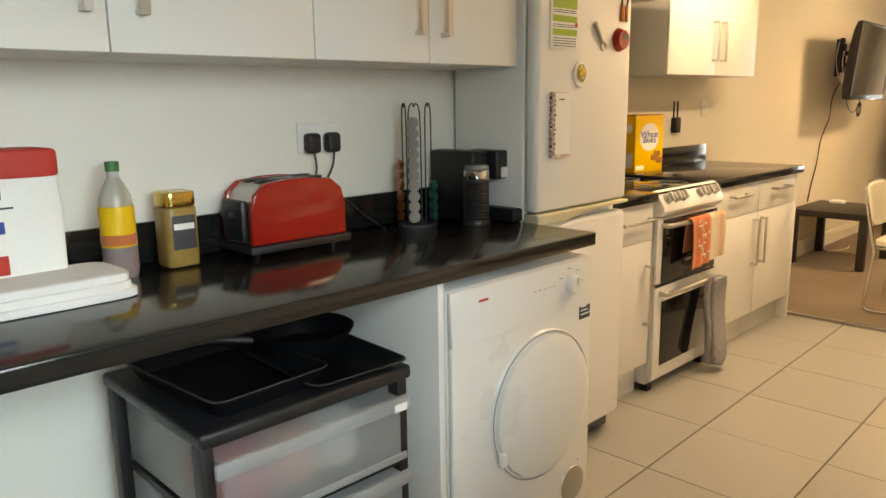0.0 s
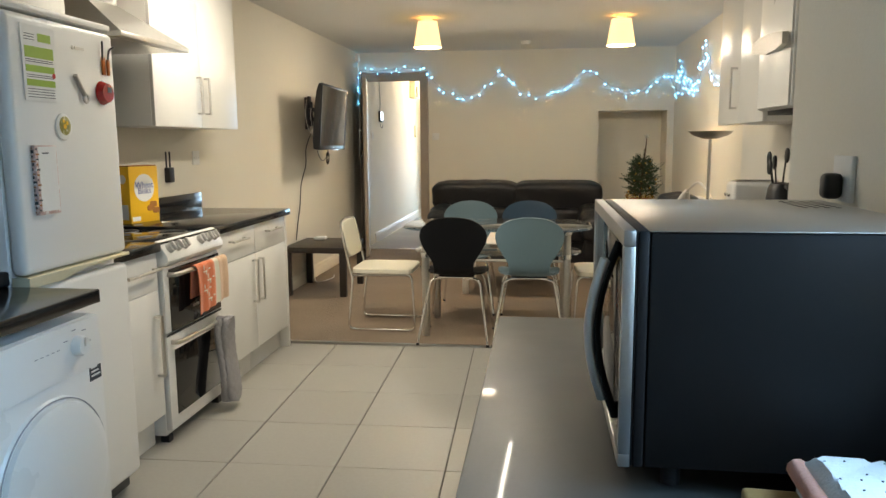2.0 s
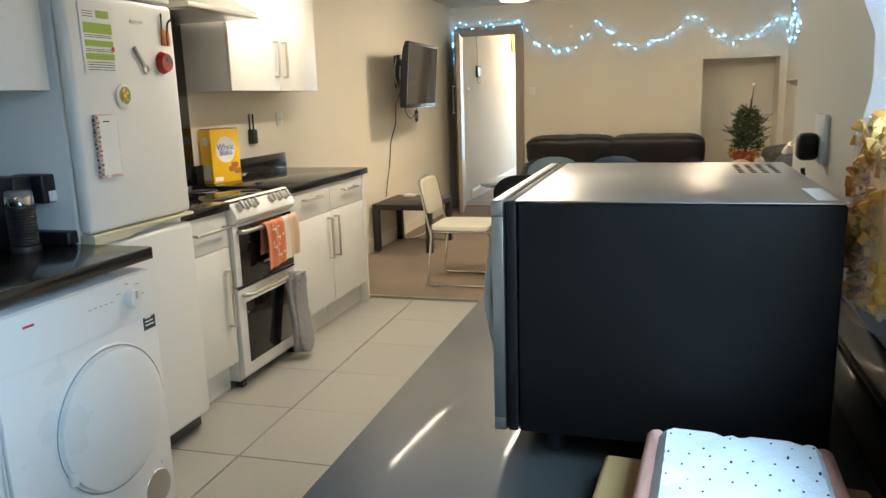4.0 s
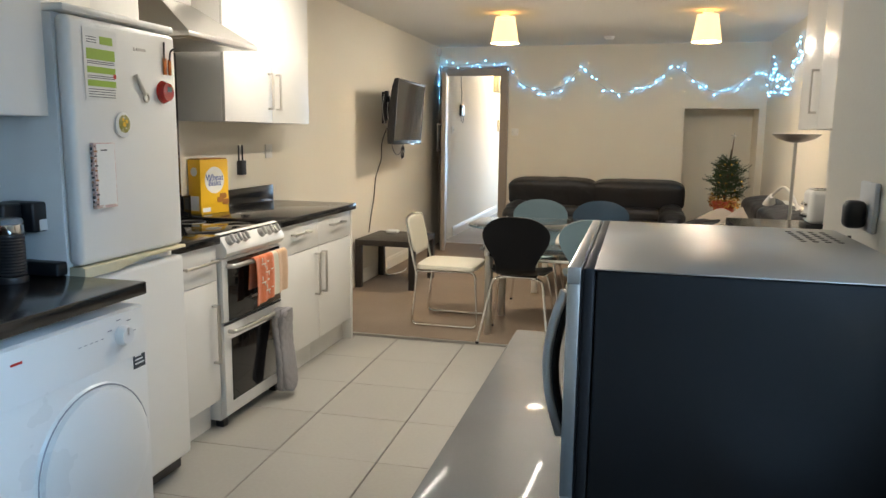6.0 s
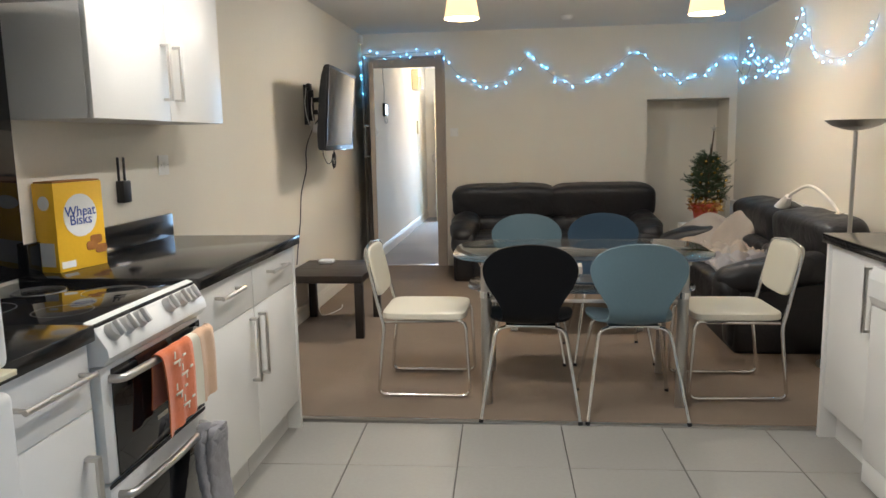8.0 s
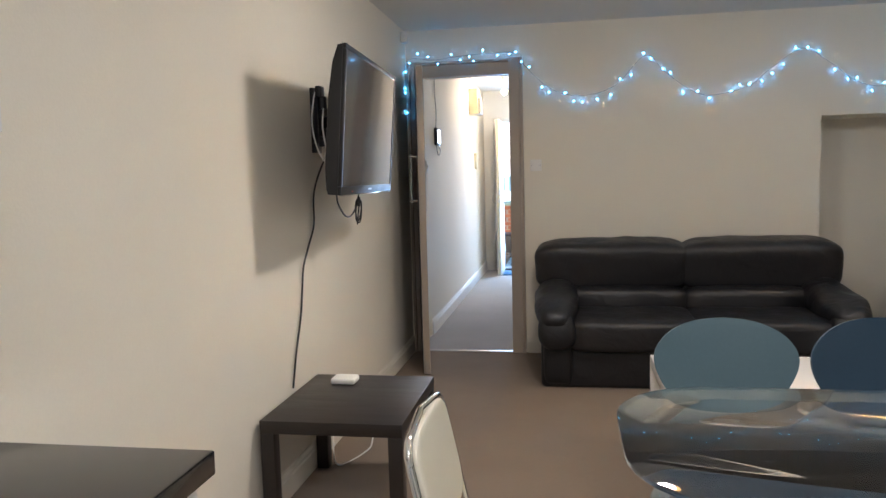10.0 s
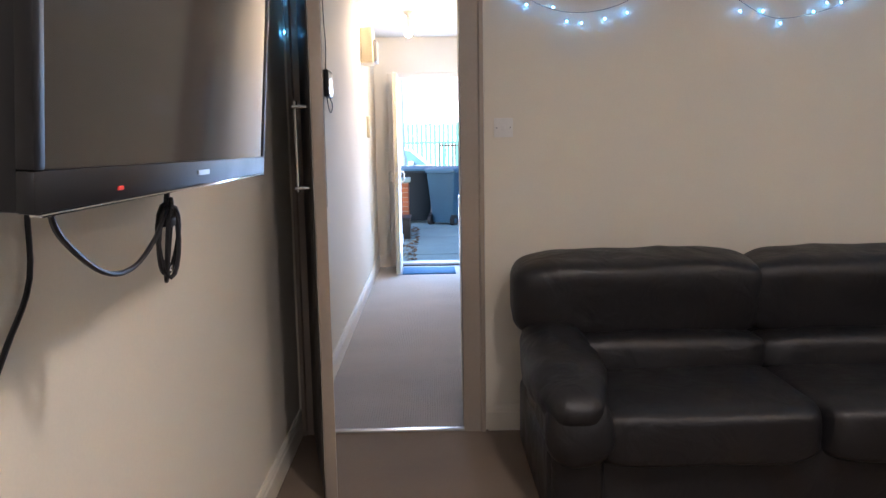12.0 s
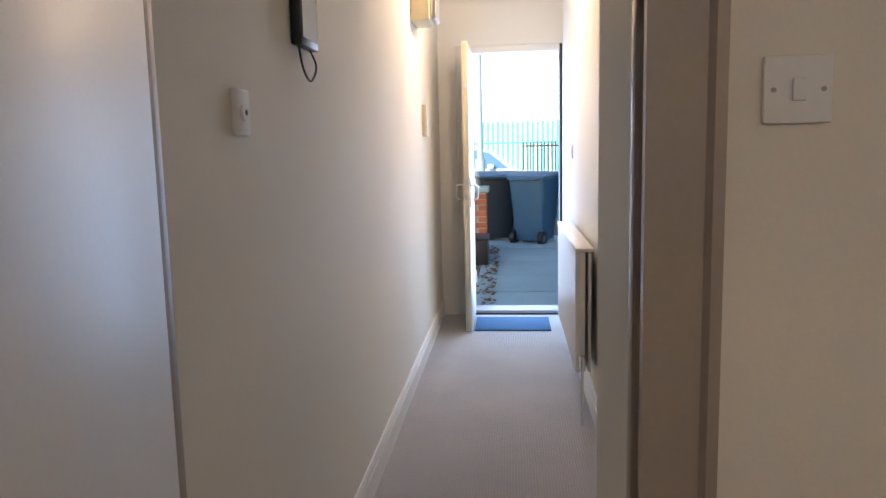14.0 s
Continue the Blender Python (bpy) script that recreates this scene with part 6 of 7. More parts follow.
part("chrome_band", lathe(B(), [(0.0415, 0.1495), (0.0425, 0.152), (0.0425, 0.178), (0.040, 0.18)], 32), CHROME, f, "chrome band")
part("lid", lathe(B(), [(0.0, 0.196), (0.036, 0.195), (0.041, 0.188), (0.041, 0.1805), (0.0, 0.1805)], 32), CLEARP, f, "clear lid")


def drawer_tower():
    t = thing("plastic_drawer_tower", (-1.77, 0.735, 0), "black framed tower of clear plastic drawers", "drawers")
    w, d, h = 0.56, 0.51, 0.665
    part("top", box(B(), 0, d, 0, w, h - 0.035, h, 0.010, 3), BLACKP, t, "black plastic top")
    for x in (0.01, d - 0.055):
        for y in (0.005, w - 0.035):
            part("post", box(B(), x, x + 0.04, y, y + 0.03, 0, h - 0.036, 0.004), BLACKP, t)
    for k in range(3):
        z = 0.03 + 0.20 * k
        part("shelf_frame", box(B(), 0.02, d - 0.01, 0.036, w - 0.036, z - 0.022, z - 0.004, 0.004), BLACKP, t)
        r = part("drawer", box(B(), 0.03, d + 0.004, 0.040, w - 0.040, z, z + 0.165, 0.010, 3), CLEARP, t, "clear frosted drawer")
        part("front_lip", box(B(), d + 0.0045, d + 0.020, 0.02, w - 0.02, z + 0.135, z + 0.170, 0.006), CLEARP, r)
        part("front_rim", box(B(), d + 0.0045, d + 0.012, 0.03, w - 0.03, z, z + 0.02, 0.004), CLEARP, r)
    for y, m, a in ((0.13, REDPR, 0.05), (0.24, PINK, 0.06), (0.36, PAPER, 0.07)):
        g = thing("packet", (-1.77 + 0.36, 0.735 + y, 0.445), "packet seen dimly inside the clear drawer", "packet")
        part("packet", puff(B(), 0, 0, a, 0.20, 0.11, 2 * a - 0.01, 5, 24), m, g)
    part("price_label", box(B(), d + 0.0202, d + 0.021, w - 0.075, w - 0.035, h - 0.10, h - 0.08), PAPER, t)
    return t


drawer_tower()


def tray(at, w, d, h, label, turn):
    """A dark roasting tin with sloping sides."""
    t = thing("roasting_tin", at, label, "baking tray", turn=turn)
    bm = B()
    o = rounded_rect(w, d, 0.03, 4)
    i = rounded_rect(w - 0.05, d - 0.05, 0.025, 4)
    k = rounded_rect(w - 0.056, d - 0.056, 0.023, 4)
    q = rounded_rect(w - 0.012, d - 0.012, 0.028, 4)
    part("rim", tube(B(), [(x, y, h) for x, y in o], 0.003, 6, True), BLACKP, t, "rolled black rim")
    rings = [[bm.verts.new((x, y, z)) for x, y in c] for c, z in ((i, 0.0), (o, h), (q, h), (k, 0.003))]
    n = len(o)
    for a, b in zip(rings, rings[1:]):
        for s in range(n):
            bm.faces.new((a[s], a[(s + 1) % n], b[(s + 1) % n], b[s]))
    bm.faces.new(rings[0][::-1])
    bm.faces.new(rings[-1])
    part("tin", bm, BLACKL, t)
    return t


tray((-1.50, 0.92, 0.6655), 0.42, 0.30, 0.045, "dark metal roasting tin on the drawer tower", 4)
tray((-1.48, 1.16, 0.6655), 0.44, 0.27, 0.018, "flat dark baking tray on the drawer tower", -3)
p = thing("frying_pan", (-1.52, 1.15, 0.686), "black frying pan resting on a baking tray", "frying pan")
part("pan", lathe(B(), [(0.0, 0.0), (0.10, 0.0), (0.135, 0.055), (0.132, 0.056), (0.098, 0.005), (0.0, 0.004)], 36), BLACKL, p)
part("handle", tube(B(), [(-0.02, -0.13, 0.045), (-0.05, -0.22, 0.062), (-0.08, -0.30, 0.066)], 0.011, 10), BLACKP, p)


# ---- things by the cooker ----
def cereal_box():
    c = thing("cereal_box", (-2.065, 3.645, 0.9115), "yellow cereal box printed with biscuits", "cereal box", turn=-12)
    w, d, h = 0.215, 0.09, 0.30
    part("carton", box(B(), -d, 0, 0, w, 0, h, 0.0015), YELLOW, c)
    part("flap", box(B(), -d + 0.004, -0.004, 0.004, w - 0.004, h + 0.0005, h + 0.006, 0.001), BROWNPR, c)
    f = B()
    cyl(f, (0.0003, w * 0.5, h * 0.62), (0.0012, w * 0.5, h * 0.62), 0.074, seg=36)
    disc = part("white_oval", f, PAPER, c)
    up = Matrix.Rotation(radians(90), 4, "Z") @ Matrix.Rotation(radians(90), 4, "X")
    for txt, z in (("Wheat", 0.665), ("Bisks", 0.565)):
        lettering(txt, 0.049, BLUEPR, c, Matrix.Translation((0.002, w * 0.5, h * z)) @ up)
    for k, (y, z) in enumerate(((0.15, 0.075), (0.19, 0.06), (0.17, 0.095))):
        part("printed_biscuit", puff(B(), 0.001, y, z, 0.003, 0.055, 0.032, 4, 20), BROWNPR, c)
    part("side_badge", cyl(B(), (-d * 0.5, -0.0012, h * 0.78), (-d * 0.5, -0.0003, h * 0.78), 0.024, seg=24), PAPER, c)
    part("side_panel_print", box(B(), -d + 0.015, -0.015, -0.0012, -0.0003, 0.02, 0.10), PAPER, c)
    part("base_band", box(B(), 0.0003, 0.001, 0.01, 0.07, 0.012, 0.035), PAPER, c)


cereal_box()


def towel():
    t = thing("tea_towel", (-1.545, 2.985, 0), "orange patterned tea towel over the oven handle", "towel")
    bm = B()
    n, m = 18, 12
    y0, y1 = 0.195, 0.525
    grid = []
    path = [(0.018, 0.62), (0.021, 0.70), (0.027, 0.765), (0.043, 0.7775), (0.060, 0.765), (0.063, 0.70), (0.066, 0.62), (0.068, 0.545)]
    path = [(p.x, p.z) for p in smooth_line([(a, 0, b) for a, b in path], 3)]
    for i, (x, z) in enumerate(path):
        grid.append([(x + 0.006 * math.sin(9 * j / n * 3.1 + 1.2) * (i / len(path)), y0 + (y1 - y0) * j / n + 0.006 * math.sin(i * 0.5), z + 0.03 * (j / n) * (1 if i > 12 else 0.2) * (i / len(path))) for j in range(n + 1)])
    def strip(j0, j1):
        b = B()
        top = [[b.verts.new(grid[i][j]) for j in range(j0, j1 + 1)] for i in range(len(grid))]
        bot = [[b.verts.new((grid[i][j][0] - 0.004 if i > 9 else grid[i][j][0] + 0.004, grid[i][j][1], grid[i][j][2] - 0.002)) for j in range(j0, j1 + 1)] for i in range(len(grid))]
        c = j1 - j0
        for i in range(len(grid) - 1):
            for j in range(c):
                b.faces.new((top[i][j], top[i][j + 1], top[i + 1][j + 1], top[i + 1][j]))
                b.faces.new((bot[i][j], bot[i][j + 1], bot[i + 1][j + 1], bot[i + 1][j]))
            for j in (0, c):
                b.faces.new((top[i][j], top[i + 1][j], bot[i + 1][j], bot[i][j]))
        for i in (0, len(grid) - 1):
            for j in range(c):
                b.faces.new((top[i][j], top[i][j + 1], bot[i][j + 1], bot[i][j]))
        return b
    bm.free()
    part("orange_panel", strip(0, 10), ORANGE, t, "orange woven panel")
    part("pale_stripe", strip(10, 12), VINYL, t, "pale stripe")
    part("peach_panel", strip(12, n), PEACH, t, "peach panel")
    for k, z in enumerate((0.735, 0.690, 0.645, 0.600)):
        y = 0.235 + 0.040 * (k % 2)
        for dy, dz, w, h in ((0, 0, 0.040, 0.007), (0.006, 0.014, 0.007, 0.020), (0.028, -0.014, 0.007, 0.018), (0.055, 0.008, 0.018, 0.007)):
            part("woven_motif", box(B(), 0.0705, 0.0725, y + dy, y + dy + w, z + dz, z + dz + h, 0.0006), VINYL, t)


towel()


def oven_gloves():
    g = thing("oven_gloves", (-1.545, 2.985, 0), "grey quilted oven gloves hanging from the oven door", "oven gloves")
    for k, (y, x) in enumerate(((0.455, 0.055), (0.462, 0.080))):
        bm = B()
        rows = [(0.020, 0.474), (0.045, 0.462), (0.058, 0.43), (0.064, 0.36), (0.066, 0.26), (0.070, 0.14), (0.062, 0.07), (0.042, 0.045), (0.012, 0.034)]
        line = smooth_line([(h, 0, z) for h, z in rows], 9)
        n = 26
        ring = []
        for q in line:
            row = []
            for j in range(2 * n):
                a = 2 * math.pi * j / (2 * n)
                qx = 0.014 * math.sin(a)
                qy = q.x * math.copysign(abs(math.cos(a)) ** 0.6, math.cos(a))
                quilt = 0.006 * min(1, 2.2 * min(abs(math.sin(math.pi * (qy + q.z) / 0.055)), abs(math.sin(math.pi * (qy - q.z) / 0.055))))
                row.append(bm.verts.new((x + qx + math.copysign(quilt, qx) + 0.012 * math.sin(q.z * 11 + k), y + qy + 0.01 * k, q.z)))
            ring.append(row)
        for a, b in zip(ring, ring[1:]):
            for j in range(2 * n):
                bm.faces.new((a[j], a[(j + 1) % (2 * n)], b[(j + 1) % (2 * n)], b[j]))
        bm.faces.new(ring[0])
        bm.faces.new(ring[-1][::-1])
        part("glove", bm, GREYQ, g)
    part("loop", tube(B(), smooth_line([(0.058, 0.44, 0.46), (0.075, 0.455, 0.475), (0.095, 0.47, 0.465)], 5), 0.006, 8), GREYQ, g)


oven_gloves()


# ---- things on the window counter ----
b = thing("chopping_board", (0.285, 0.52, 0.9055), "pale wooden chopping board on the counter", "chopping board", turn=-4)
part("board", box(B(), 0, 0.27, 0, 0.35, 0, 0.030, 0.006, 3), WOODL, b)


def mitt():
    g = thing("quilted_pot_holder", (0.350, 0.545, 0.9365), "white quilted pot holder with pink binding and dots", "pot holder", turn=-3)
    w, d = 0.165, 0.315
    bm = B()
    n, m = 28, 40
    top, bot = [], []
    for i in range(n + 1):
        ra, rb = [], []
        for j in range(m + 1):
            x, y = w * i / n, d * j / m
            qz = 0.0055 * min(1, 3 * min(abs(math.sin(math.pi * (x + y) / 0.075)), abs(math.sin(math.pi * (x - y) / 0.075))))
            e = min(1, 14 * min(i / n, 1 - i / n, j / m, 1 - j / m))
            z = 0.047 + 0.005 * math.sin(math.pi * j / m)
            ra.append(bm.verts.new((x, y, z * (0.72 + 0.28 * e) + qz * e)))
            rb.append(bm.verts.new((x, y, 0.0)))
        top.append(ra)
        bot.append(rb)
    for i in range(n):
        for j in range(m):
            bm.faces.new((top[i][j], top[i + 1][j], top[i + 1][j + 1], top[i][j + 1]))
    for k in range(m):
        bm.faces.new((top[0][k], top[0][k + 1], bot[0][k + 1], bot[0][k]))
        bm.faces.new((top[n][k], top[n][k + 1], bot[n][k + 1], bot[n][k]))
    for k in range(n):
        bm.faces.new((top[k][0], top[k + 1][0], bot[k + 1][0], bot[k][0]))
        bm.faces.new((top[k][m], top[k + 1][m], bot[k + 1][m], bot[k][m]))
    bm.verts.ensure_lookup_table()
    loose = [v for v in bm.verts if not v.link_faces]
    bmesh.ops.delete(bm, geom=loose, context="VERTS")
    part("quilt", bm, WHITEC, g)
    part("binding", tube(B(), smooth_line([(0, 0, 0.026), (-0.002, d * 0.5, 0.030), (0, d, 0.027)], 8), 0.012, 10), PINK, g, "pink binding")
    part("binding", tube(B(), smooth_line([(w, 0, 0.026), (w + 0.002, d * 0.5, 0.030), (w, d, 0.027)], 8), 0.012, 10), PINK, g, "pink binding")
    part("lower_layer", puff(B(), w / 2, d / 2, 0.011, w * 0.98, d, 0.022, 8, 28), PINK, g, "pink lining")
    for i in range(8):
        for j in range(13):
            x, y = w * (i + 0.5 + 0.3 * (j % 2)) / 8.5, d * (j + 0.5) / 13
            if 0.012 < x < w - 0.012 and 0.012 < y < d - 0.012:
                qz = 0.0055 * min(1, 3 * min(abs(math.sin(math.pi * (x + y) / 0.075)), abs(math.sin(math.pi * (x - y) / 0.075))))
                e = min(1, 14 * min(x / w, 1 - x / w, y / d, 1 - y / d))
                z = (0.047 + 0.005 * math.sin(math.pi * y / d)) * (0.72 + 0.28 * e) + qz * e
                part("dot", cyl(B(), (x, y, z - 0.002), (x, y, z + 0.0008), 0.0012, seg=6), DARKPR, g)


mitt()


def pasta_bag():
    g = thing("pasta_bag", (RWN + 0.008, 0.915, WZ0 + 0.001), "clear bag half full of dried pasta twists on the sill", "bag of pasta")
    bm = B()
    rnd = random.Random(6)
    for k in range(620):
        h = 0.012 + 0.19 * rnd.random()
        a = rnd.uniform(0, 6.28)
        r = 0.092 * rnd.uniform(0.82, 1) * (0.9 if h < 0.03 else 1)
        c = Vector((r * 0.70 * math.cos(a), r * math.sin(a) * 1.05, h))
        ax = Vector((rnd.uniform(-1, 1), rnd.uniform(-1, 1), rnd.uniform(-0.7, 0.7))).normalized()
        u = ax.orthogonal().normalized()
        v = ax.cross(u)
        rows = []
        for i in range(6):
            p = c + ax * (i / 5 - 0.5) * 0.034
            t = i * 1.25
            e = (u * math.cos(t) + v * math.sin(t)) * 0.0065
            f = (u * -math.sin(t) + v * math.cos(t)) * 0.0018
            rows.append([bm.verts.new(p + q) for q in (e + f, e - f, -e - f, -e + f)])
        for A, C in zip(rows, rows[1:]):
            for i in range(4):
                bm.faces.new((A[i], A[(i + 1) % 4], C[(i + 1) % 4], C[i]))
    tagged(part("pasta", bm, PASTA, g, "dry yellow pasta twists"), kind="stuff")
    part("pasta_heap", puff(B(), 0, 0, 0.106, 0.124, 0.184, 0.195, 5, 32, 0.008), PASTA, g)
    b = B()
    rows = []
    for i in range(22):
        z = 0.40 * i / 21
        full = 1 if z < 0.20 else max(0.12, 1 - (z - 0.20) / 0.12)
        row = []
        for j in range(48):
            a = 2 * math.pi * j / 48
            cr = 1 + 0.09 * noise.noise(Vector((math.cos(a) * 4, math.sin(a) * 4, z * 22)))
            sp = 1.0 if z < 0.20 else 1 + 1.1 * (z - 0.20)
            lean = max(0, z - 0.2)
            row.append(b.verts.new((0.071 * cr * full * math.cos(a) - 0.28 * lean + 0.02 * lean / 0.2 * math.sin(7 * math.sin(a)), 0.104 * cr * sp * math.sin(a), z + 0.02 * (i / 21) ** 3 * math.sin(5 * a))))
        rows.append(row)
    for A, C in zip(rows, rows[1:]):
        for j in range(48):
            b.faces.new((A[j], A[(j + 1) % 48], C[(j + 1) % 48], C[j]))
    b.faces.new(rows[0][::-1])
    f = part("film", b, FILM, g, "crinkled clear film")
    f.visible_shadow = False


pasta_bag()

# ---- things on the sink run ----
t = thing("toaster", (1.10, 4.16, 0.9055), "white two-slot toaster at the back of the sink run", "toaster")
part("base", box(B(), -0.01, 0.27, -0.005, 0.175, 0.0, 0.03, 0.008), BLACKP, t)
part("body", box(B(), 0.0, 0.26, 0.0, 0.17, 0.031, 0.20, 0.025, 4), APPL, t)
part("rim", box(B(), 0.02, 0.24, 0.02, 0.15, 0.2005, 0.206, 0.002), STEEL, t)
for y in (0.045, 0.105):
    part("slot", box(B(), 0.04, 0.22, y, y + 0.02, 0.2062, 0.2075), BLACKP, t)
for y in (0.05, 0.12):
    part("knob", cyl(B(), (-0.018, y, 0.07), (0.0, y, 0.07), 0.012, seg=14), CHROME, t)
    part("lever", box(B(), -0.016, 0.0, y - 0.008, y + 0.008, 0.12, 0.135, 0.003), CHROME, t)
j = thing("utensil_jar", (1.27, 3.95, 0.9055), "blue and clear jar holding cooking utensils", "jar")
part("jar", lathe(B(), [(0.0, 0.0), (0.055, 0.0), (0.058, 0.01), (0.058, 0.07), (0.0, 0.07)], 24), BLUEB, j, "blue glass base")
part("upper_jar", lathe(B(), [(0.058, 0.0705), (0.060, 0.17), (0.057, 0.17), (0.055, 0.0705)], 24), CLEARP, j)
for k, (dx, dy, h) in enumerate(((-0.02, 0.03, 0.30), (0.0, 0.05, 0.28), (0.03, -0.03, 0.27), (0.0, -0.05, 0.32), (-0.03, -0.01, 0.26))):
    u = thing("cooking_utensil", (1.27, 3.95, 0.9775), "black plastic cooking utensil standing in the jar", "utensil", "utensils in the jar")
    part("stem", tube(B(), [(dx * 0.3, dy * 0.3, 0.0), (dx * 1.6, dy * 1.6, h - 0.07)], 0.0045, 8), BLACKP, u)
    part("head", puff(B(), dx * 1.9, dy * 1.9, h - 0.045, 0.018, 0.05, 0.075, 2.6, 18), BLACKP, u)
k = thing("kettle", (1.22, 3.74, 0.9055), "black jug kettle on the sink run", "kettle")
part("base", lathe(B(), [(0.0, 0.0), (0.085, 0.0), (0.085, 0.018), (0.0, 0.02)], 28), BLACKP, k)
part("jug", lathe(B(), [(0.0, 0.021), (0.078, 0.021), (0.080, 0.04), (0.066, 0.19), (0.055, 0.215), (0.0, 0.225)], 32), BLACKP, k)
part("handle", tube(B(), round_path([(0, -0.05, 0.205), (0, -0.12, 0.20), (0, -0.125, 0.06), (0, -0.075, 0.05)], 0.04), 0.012, 10), BLACKP, k)
b = thing("washing_up_bottle", (1.16, 3.24, 0.9055), "green washing-up liquid bottle with a red cap", "bottle")
part("bottle", lathe(B(), [(0.0, 0.0), (0.032, 0.0), (0.035, 0.02), (0.030, 0.10), (0.034, 0.14), (0.018, 0.175), (0.012, 0.18), (0.0, 0.18)], 24), GREENB, b)
part("cap", cyl(B(), (0, 0, 0.18), (0, 0, 0.205), 0.013, 0.010, 16), REDPR, b, "red cap")
b = thing("soap_bottle", (1.22, 3.18, 0.9055), "clear soap bottle beside the sink", "bottle")
part("bottle", lathe(B(), [(0.0, 0.0), (0.03, 0.0), (0.032, 0.02), (0.032, 0.12), (0.012, 0.15), (0.0, 0.15)], 24), CLEARP, b)
part("pump", tube(B(), round_path([(0, 0, 0.15), (0, 0, 0.19), (-0.04, 0, 0.185)], 0.015), 0.006, 8), CHROME, b)
s = thing("kitchen_tap", (1.17, 2.92, 0.9055), "chrome mixer tap at the sink", "tap")
part("body", cyl(B(), (0, 0, 0), (0, 0, 0.09), 0.022, 0.018, 18), CHROME, s)
part("spout", tube(B(), smooth_line([(0, 0, 0.09), (0, 0, 0.17), (-0.05, 0, 0.22), (-0.13, 0, 0.21), (-0.16, 0, 0.17)], 6), 0.011, 10), CHROME, s)
part("lever", tube(B(), [(0, 0.02, 0.07), (0.0, 0.09, 0.10)], 0.007, 8), CHROME, s)


# ---- outside ----
solid("ground", box(B(), -150, 150, HF + 0.25, 400, -0.5, -0.07), ASPHALT, "asphalt ground running out to the street", kind="structure", smooth=False)
solid("garden_bed", box(B(), -3.6, -1.86, HF + 0.26, 17.5, -0.07, -0.035), SOIL, "bare soil strewn with dead leaves beside the path", kind="structure", smooth=False)
path = solid("path", box(B(), -1.95, 0.9, HF + 0.26, 19.6, -0.09, -0.052), SOIL, "bed of the concrete path", kind="structure", smooth=False)
n = 0
for y0, y1 in ((14.12, 14.98), (15.0, 15.88), (15.9, 16.9), (16.92, 18.1), (18.12, 19.5)):
    for x0, x1 in ((-1.92, -0.86), (-0.85, 0.2)):
        s = B()
        box(s, x0, x1, y0, y1, -0.06, -0.030 + 0.003 * (n % 3), 0.006)
        part("paving_slab", s, CONCRETE, path)
        n += 1
rnd = random.Random(12)
bm = B()
for k in range(260):
    x, y = -1.82 - abs(rnd.gauss(0, 0.16)) + 0.10, rnd.uniform(14.3, 18.2)
    c = Vector((x, y, -0.022 + rnd.uniform(0, 0.02)))
    a = rnd.uniform(0, 6.28)
    u, v = Vector((math.cos(a), math.sin(a), rnd.uniform(-0.4, 0.4))) * 0.03, Vector((-math.sin(a), math.cos(a), rnd.uniform(-0.4, 0.4))) * 0.02
    grow(bm, [c - u, c - v, c + u, c + v], [(0, 1, 2, 3)])
solid("dead_leaves", bm, DEADLEAF, "dead leaves along the path's edge", "leaves", kind="stuff", smooth=False)


def wheelie_bin(at, turn, label, skin=BINB):
    b = thing("wheelie_bin", at, label, "bin", "bins at the path's end", turn=turn)
    bm = B()
    lo = rounded_rect(0.42, 0.44, 0.05, 3)
    hi = rounded_rect(0.56, 0.62, 0.06, 3)
    a = [bm.verts.new((x, y, 0.06)) for x, y in lo]
    c = [bm.verts.new((x, y, 0.95)) for x, y in hi]
    m = len(lo)
    for i in range(m):
        bm.faces.new((a[i], a[(i + 1) % m], c[(i + 1) % m], c[i]))
    bm.faces.new(a[::-1])
    bm.faces.new(c)
    part("body", bm, skin, b)
    part("rim", prism(B(), rounded_rect(0.60, 0.66, 0.07, 4), "z", 0.925, 0.96, 0.006), skin, b)
    l = B()
    prism(l, [(-0.36, 0.962), (0.34, 0.962), (0.33, 0.99), (0.1, 1.04), (-0.25, 1.035), (-0.36, 0.985)], "x", -0.295, 0.295, 0.010)
    part("lid", l, BINLID, b, "blue hinged lid")
    part("handle", tube(B(), [(-0.22, 0.36, 0.93), (0.22, 0.36, 0.93)], 0.014, 8), skin, b)
    part("rib", box(B(), -0.21, -0.19, -0.30, -0.255, 0.35, 0.8, 0.006), skin, b)
    part("rib", box(B(), 0.19, 0.21, -0.30, -0.255, 0.35, 0.8, 0.006), skin, b)
    for sx in (-1, 1):
        w = B()
        cyl(w, (sx * 0.19, 0.22, 0.10), (sx * 0.25, 0.22, 0.10), 0.10, seg=20)
        wh = part("wheel", w, BLACKP, b, "black rubber wheel")
        part("hub", cyl(B(), (sx * 0.2505, 0.22, 0.10), (sx * 0.256, 0.22, 0.10), 0.045, seg=16), skin, wh)
    return b


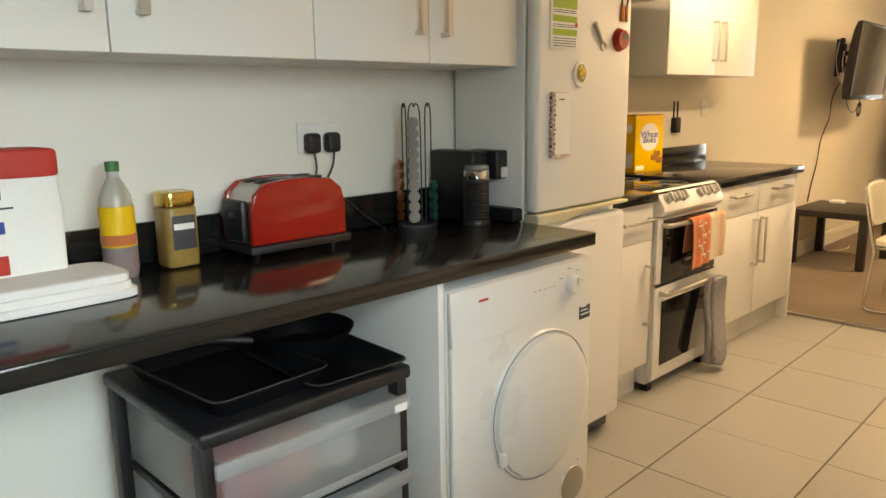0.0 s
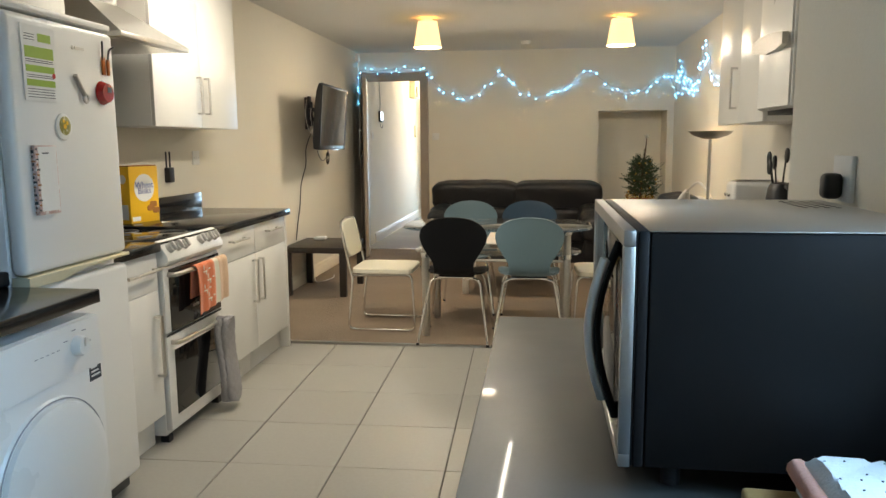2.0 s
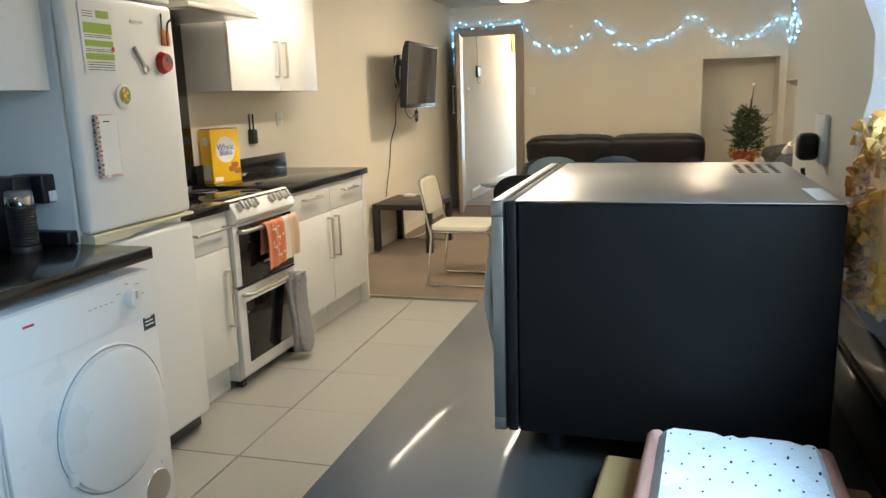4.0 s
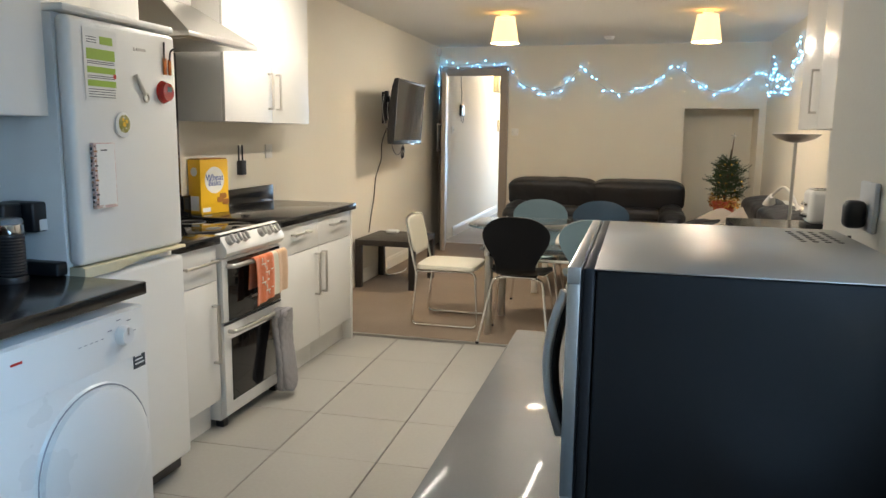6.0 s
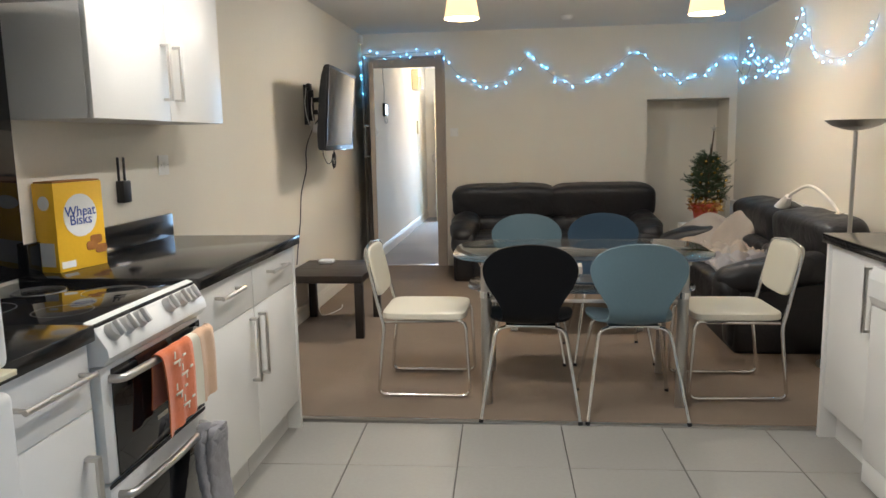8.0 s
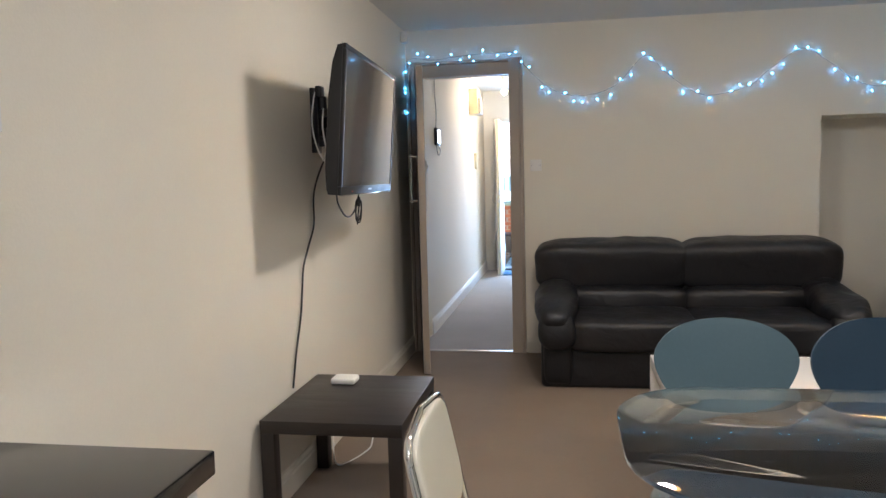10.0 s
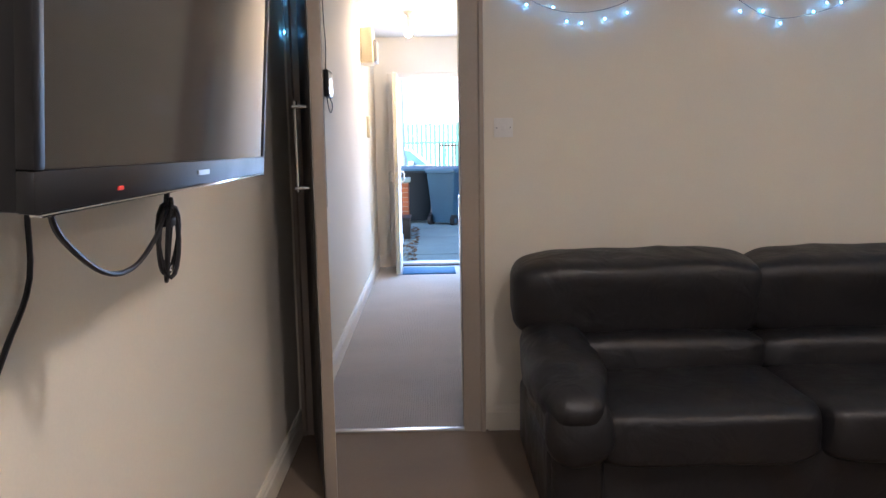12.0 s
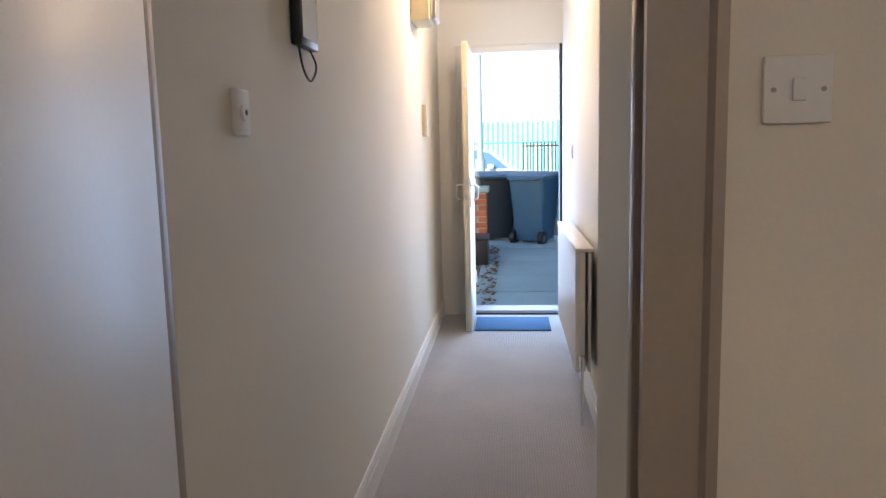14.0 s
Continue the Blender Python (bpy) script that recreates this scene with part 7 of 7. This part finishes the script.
wheelie_bin((-1.22, 18.75, -0.045), 152, "blue-grey wheelie bin with a scuffed lid")
wheelie_bin((-1.78, 19.15, -0.045), 190, "dark wheelie bin beside the brick pier", BIND)
wheelie_bin((-0.55, 19.0, -0.045), 175, "dark wheelie bin behind the others", BIND)
t = thing("planter_box", (-2.14, 16.6, -0.035), "black plastic planter box on the soil", "planter")
part("tub", box(B(), 0, 0.30, 0, 0.55, 0, 0.30, 0.012), BLACKP, t)
part("rim", box(B(), -0.012, 0.312, -0.012, 0.562, 0.301, 0.325, 0.006), BLACKP, t)
p = thing("lamp_post", (-2.15, 22.4, -0.07), "pale steel street lamp post", "lamp post")
part("base", cyl(B(), (0, 0, 0), (0, 0, 1.2), 0.10, seg=16), POSTP, p)
part("column", cyl(B(), (0, 0, 1.2), (0, 0, 6.5), 0.062, 0.045, 14), POSTP, p)
part("arm", tube(B(), smooth_line([(0, 0, 6.4), (0.1, 0, 6.8), (0.7, 0, 7.0)], 5), 0.03, 8), SATIN, p)
part("lantern", puff(B(), 0.9, 0, 6.98, 0.55, 0.22, 0.14, 3, 20), SATIN, p)


def parked_car():
    c = thing("parked_car", (-4.55, 24.6, -0.07), "pale silver hatchback parked at the kerb", "car")
    side = [(0.0, 0.28), (0.02, 0.62), (0.18, 0.74), (0.95, 0.90), (1.45, 1.30), (1.75, 1.42), (2.9, 1.42), (3.45, 1.22), (3.75, 0.95), (3.98, 0.88), (4.05, 0.55), (4.02, 0.26)]
    part("body", prism(B(), [(4.05 - u, v) for u, v in side], "y", 0.0, 1.68, 0.05), CARP, c)
    g = [(1.10, 0.95), (1.52, 1.30), (1.80, 1.37), (2.85, 1.37), (3.3, 1.2), (3.5, 0.98)]
    # opaque blue colour stands in for the sky mirrored in the glass
    part("side_glass", prism(B(), [(4.05 - u, v) for u, v in g], "y", -0.012, -0.001), BINLID, c, "side glass painted blue for the reflected sky")
    part("pillar", box(B(), 1.85, 1.93, -0.016, -0.0125, 0.95, 1.37), CARP, c)
    for x in (0.78, 3.25):
        w = part("wheel", cyl(B(), (x, -0.03, 0.30), (x, 0.18, 0.30), 0.30, seg=28), BLACKP, c)
        part("rim", cyl(B(), (x, -0.038, 0.30), (x, -0.031, 0.30), 0.19, seg=20), SATIN, w)
    part("headlight", puff(B(), 3.95, 0.12, 0.66, 0.22, 0.22, 0.12, 3, 16), CLEARP, c)
    part("wing_mirror", puff(B(), 2.55, -0.10, 1.0, 0.16, 0.2, 0.12, 3, 16), CARP, c)
    return c


parked_car()
f = thing("metal_railings", (-1.25, 27.0, -0.07), "dark metal railings along the street", "railings")
for z in (0.18, 1.42):
    part("rail", box(B(), 0, 5.0, 0, 0.04, z, z + 0.04), BLACKP, f)
for k in range(56):
    part("bar", box(B(), 0.09 * k, 0.09 * k + 0.032, 0.01, 0.032, 0.0, 1.55), BLACKP, f, smooth=False)
f = thing("timber_fence", (-2.65, 29.2, -0.07), "teal painted picket fence", "fence")
for k in range(20):
    part("board", box(B(), 0.14 * k, 0.14 * k + 0.085, 0, 0.022, 0, 2.12 + 0.02 * (k % 3)), TEAL, f, smooth=False)
for z in (0.4, 1.5):
    part("rail", box(B(), 0, 2.75, 0.023, 0.06, z, z + 0.08), TEAL, f)


def terrace(at, w, h, mat, label, cols):
    t = thing("terraced_house", at, label, "house")
    part("wall", box(B(), 0, w, 0, 7, 0, h), mat, t, smooth=False)
    part("roof", prism(B(), [(-0.3, h), (3.5, h + 2.6), (7.3, h)], "x", -0.1, w + 0.1), SLATE, t, smooth=False)
    part("chimney", box(B(), 0.3, 0.9, 3.0, 3.8, h + 1.8, h + 3.6), BRICK, t, smooth=False)
    for k in range(cols):
        x = w * (k + 0.5) / cols
        for z in (0.9, 3.7):
            win = part("window", box(B(), x - 0.55, x + 0.55, -0.03, -0.001, z, z + 1.4), WHITEP, t, "white framed window", smooth=False)
            for sx in (-1, 1):
                part("pane", box(B(), x + sx * 0.27 - 0.22, x + sx * 0.27 + 0.22, -0.038, -0.031, z + 0.08, z + 1.32), PALEPANE, win, smooth=False)
            part("sill", box(B(), x - 0.65, x + 0.65, -0.10, -0.001, z - 0.08, z - 0.001), WHITEP, t, smooth=False)
    part("door", box(B(), 0.25, 1.15, -0.03, -0.001, 0.05, 2.15), WHITEP, t, smooth=False)
    return t


terrace((-13.0, 41.0, -0.07), 11.1, 6.0, RENDERW, "pale rendered terraced house across the street", 3)
terrace((-1.895, 41.0, -0.07), 9.09, 6.6, RENDERW, "sunlit pale terraced house across the street", 2)
terrace((7.2, 41.0, -0.07), 11.0, 6.0, RENDERW, "pale rendered terraced house along the street", 4)

# ---- pieces: pier bricks and floor tiles ----
pier = thing("brick_pier", (-2.23, 17.55, -0.07), "low red brick pier with a stone cap", "pier")
part("core", box(B(), 0.012, 0.338, 0.012, 0.338, 0, 0.84), MORTAR, pier, smooth=False)
part("cap", box(B(), -0.03, 0.38, -0.03, 0.38, 0.842, 0.91, 0.008), CONCRETE, pier, "weathered stone cap")
long_brick = mesh_of("brick", box(B(), -0.1075, 0.1075, -0.051, 0.051, -0.0325, 0.0325, 0.004, 1), BRICK, False)
for k in range(11):
    z = 0.04 + 0.075 * k
    for i, (x, y, a) in enumerate(((0.108, 0.051, 0), (0.298, 0.108, 90), (0.242, 0.298, 0), (0.052, 0.242, 90))):
        ob = new("brick", long_brick)
        ob.parent = pier
        if k % 2:
            x, y = 0.35 - x, y
        ob.matrix_basis = pose(x, y, z, 0, 0, a)

S = 0.4585
G, H = 0.0055, 0.0028
tile_mesh = mesh_of("tile", box(B(), -(S - G) / 2, (S - G) / 2, -(S - H) / 2, (S - H) / 2, -0.008, 0.0, 0.0015, 1), TILE, False)
grid = pose(-0.803, 4.668, 0.0, 0, 0, 1.5)
rnd = random.Random(3)
for i in range(-4, 6):
    for j in range(0, 13):
        c = grid @ Vector(((i + 0.5) * S, -(j + 0.5) * S, 0))
        if LW - 0.25 < c.x < RWK + 0.2 and c.y > KB - 0.2:
            ob = new("tile", tile_mesh)
            ob.parent = floor
            ob.matrix_basis = Matrix.Translation((c.x, c.y, rnd.uniform(-0.0008, 0.0006))) @ Matrix.Rotation(radians(1.5 + 180 * rnd.randrange(2)), 4, "Z")
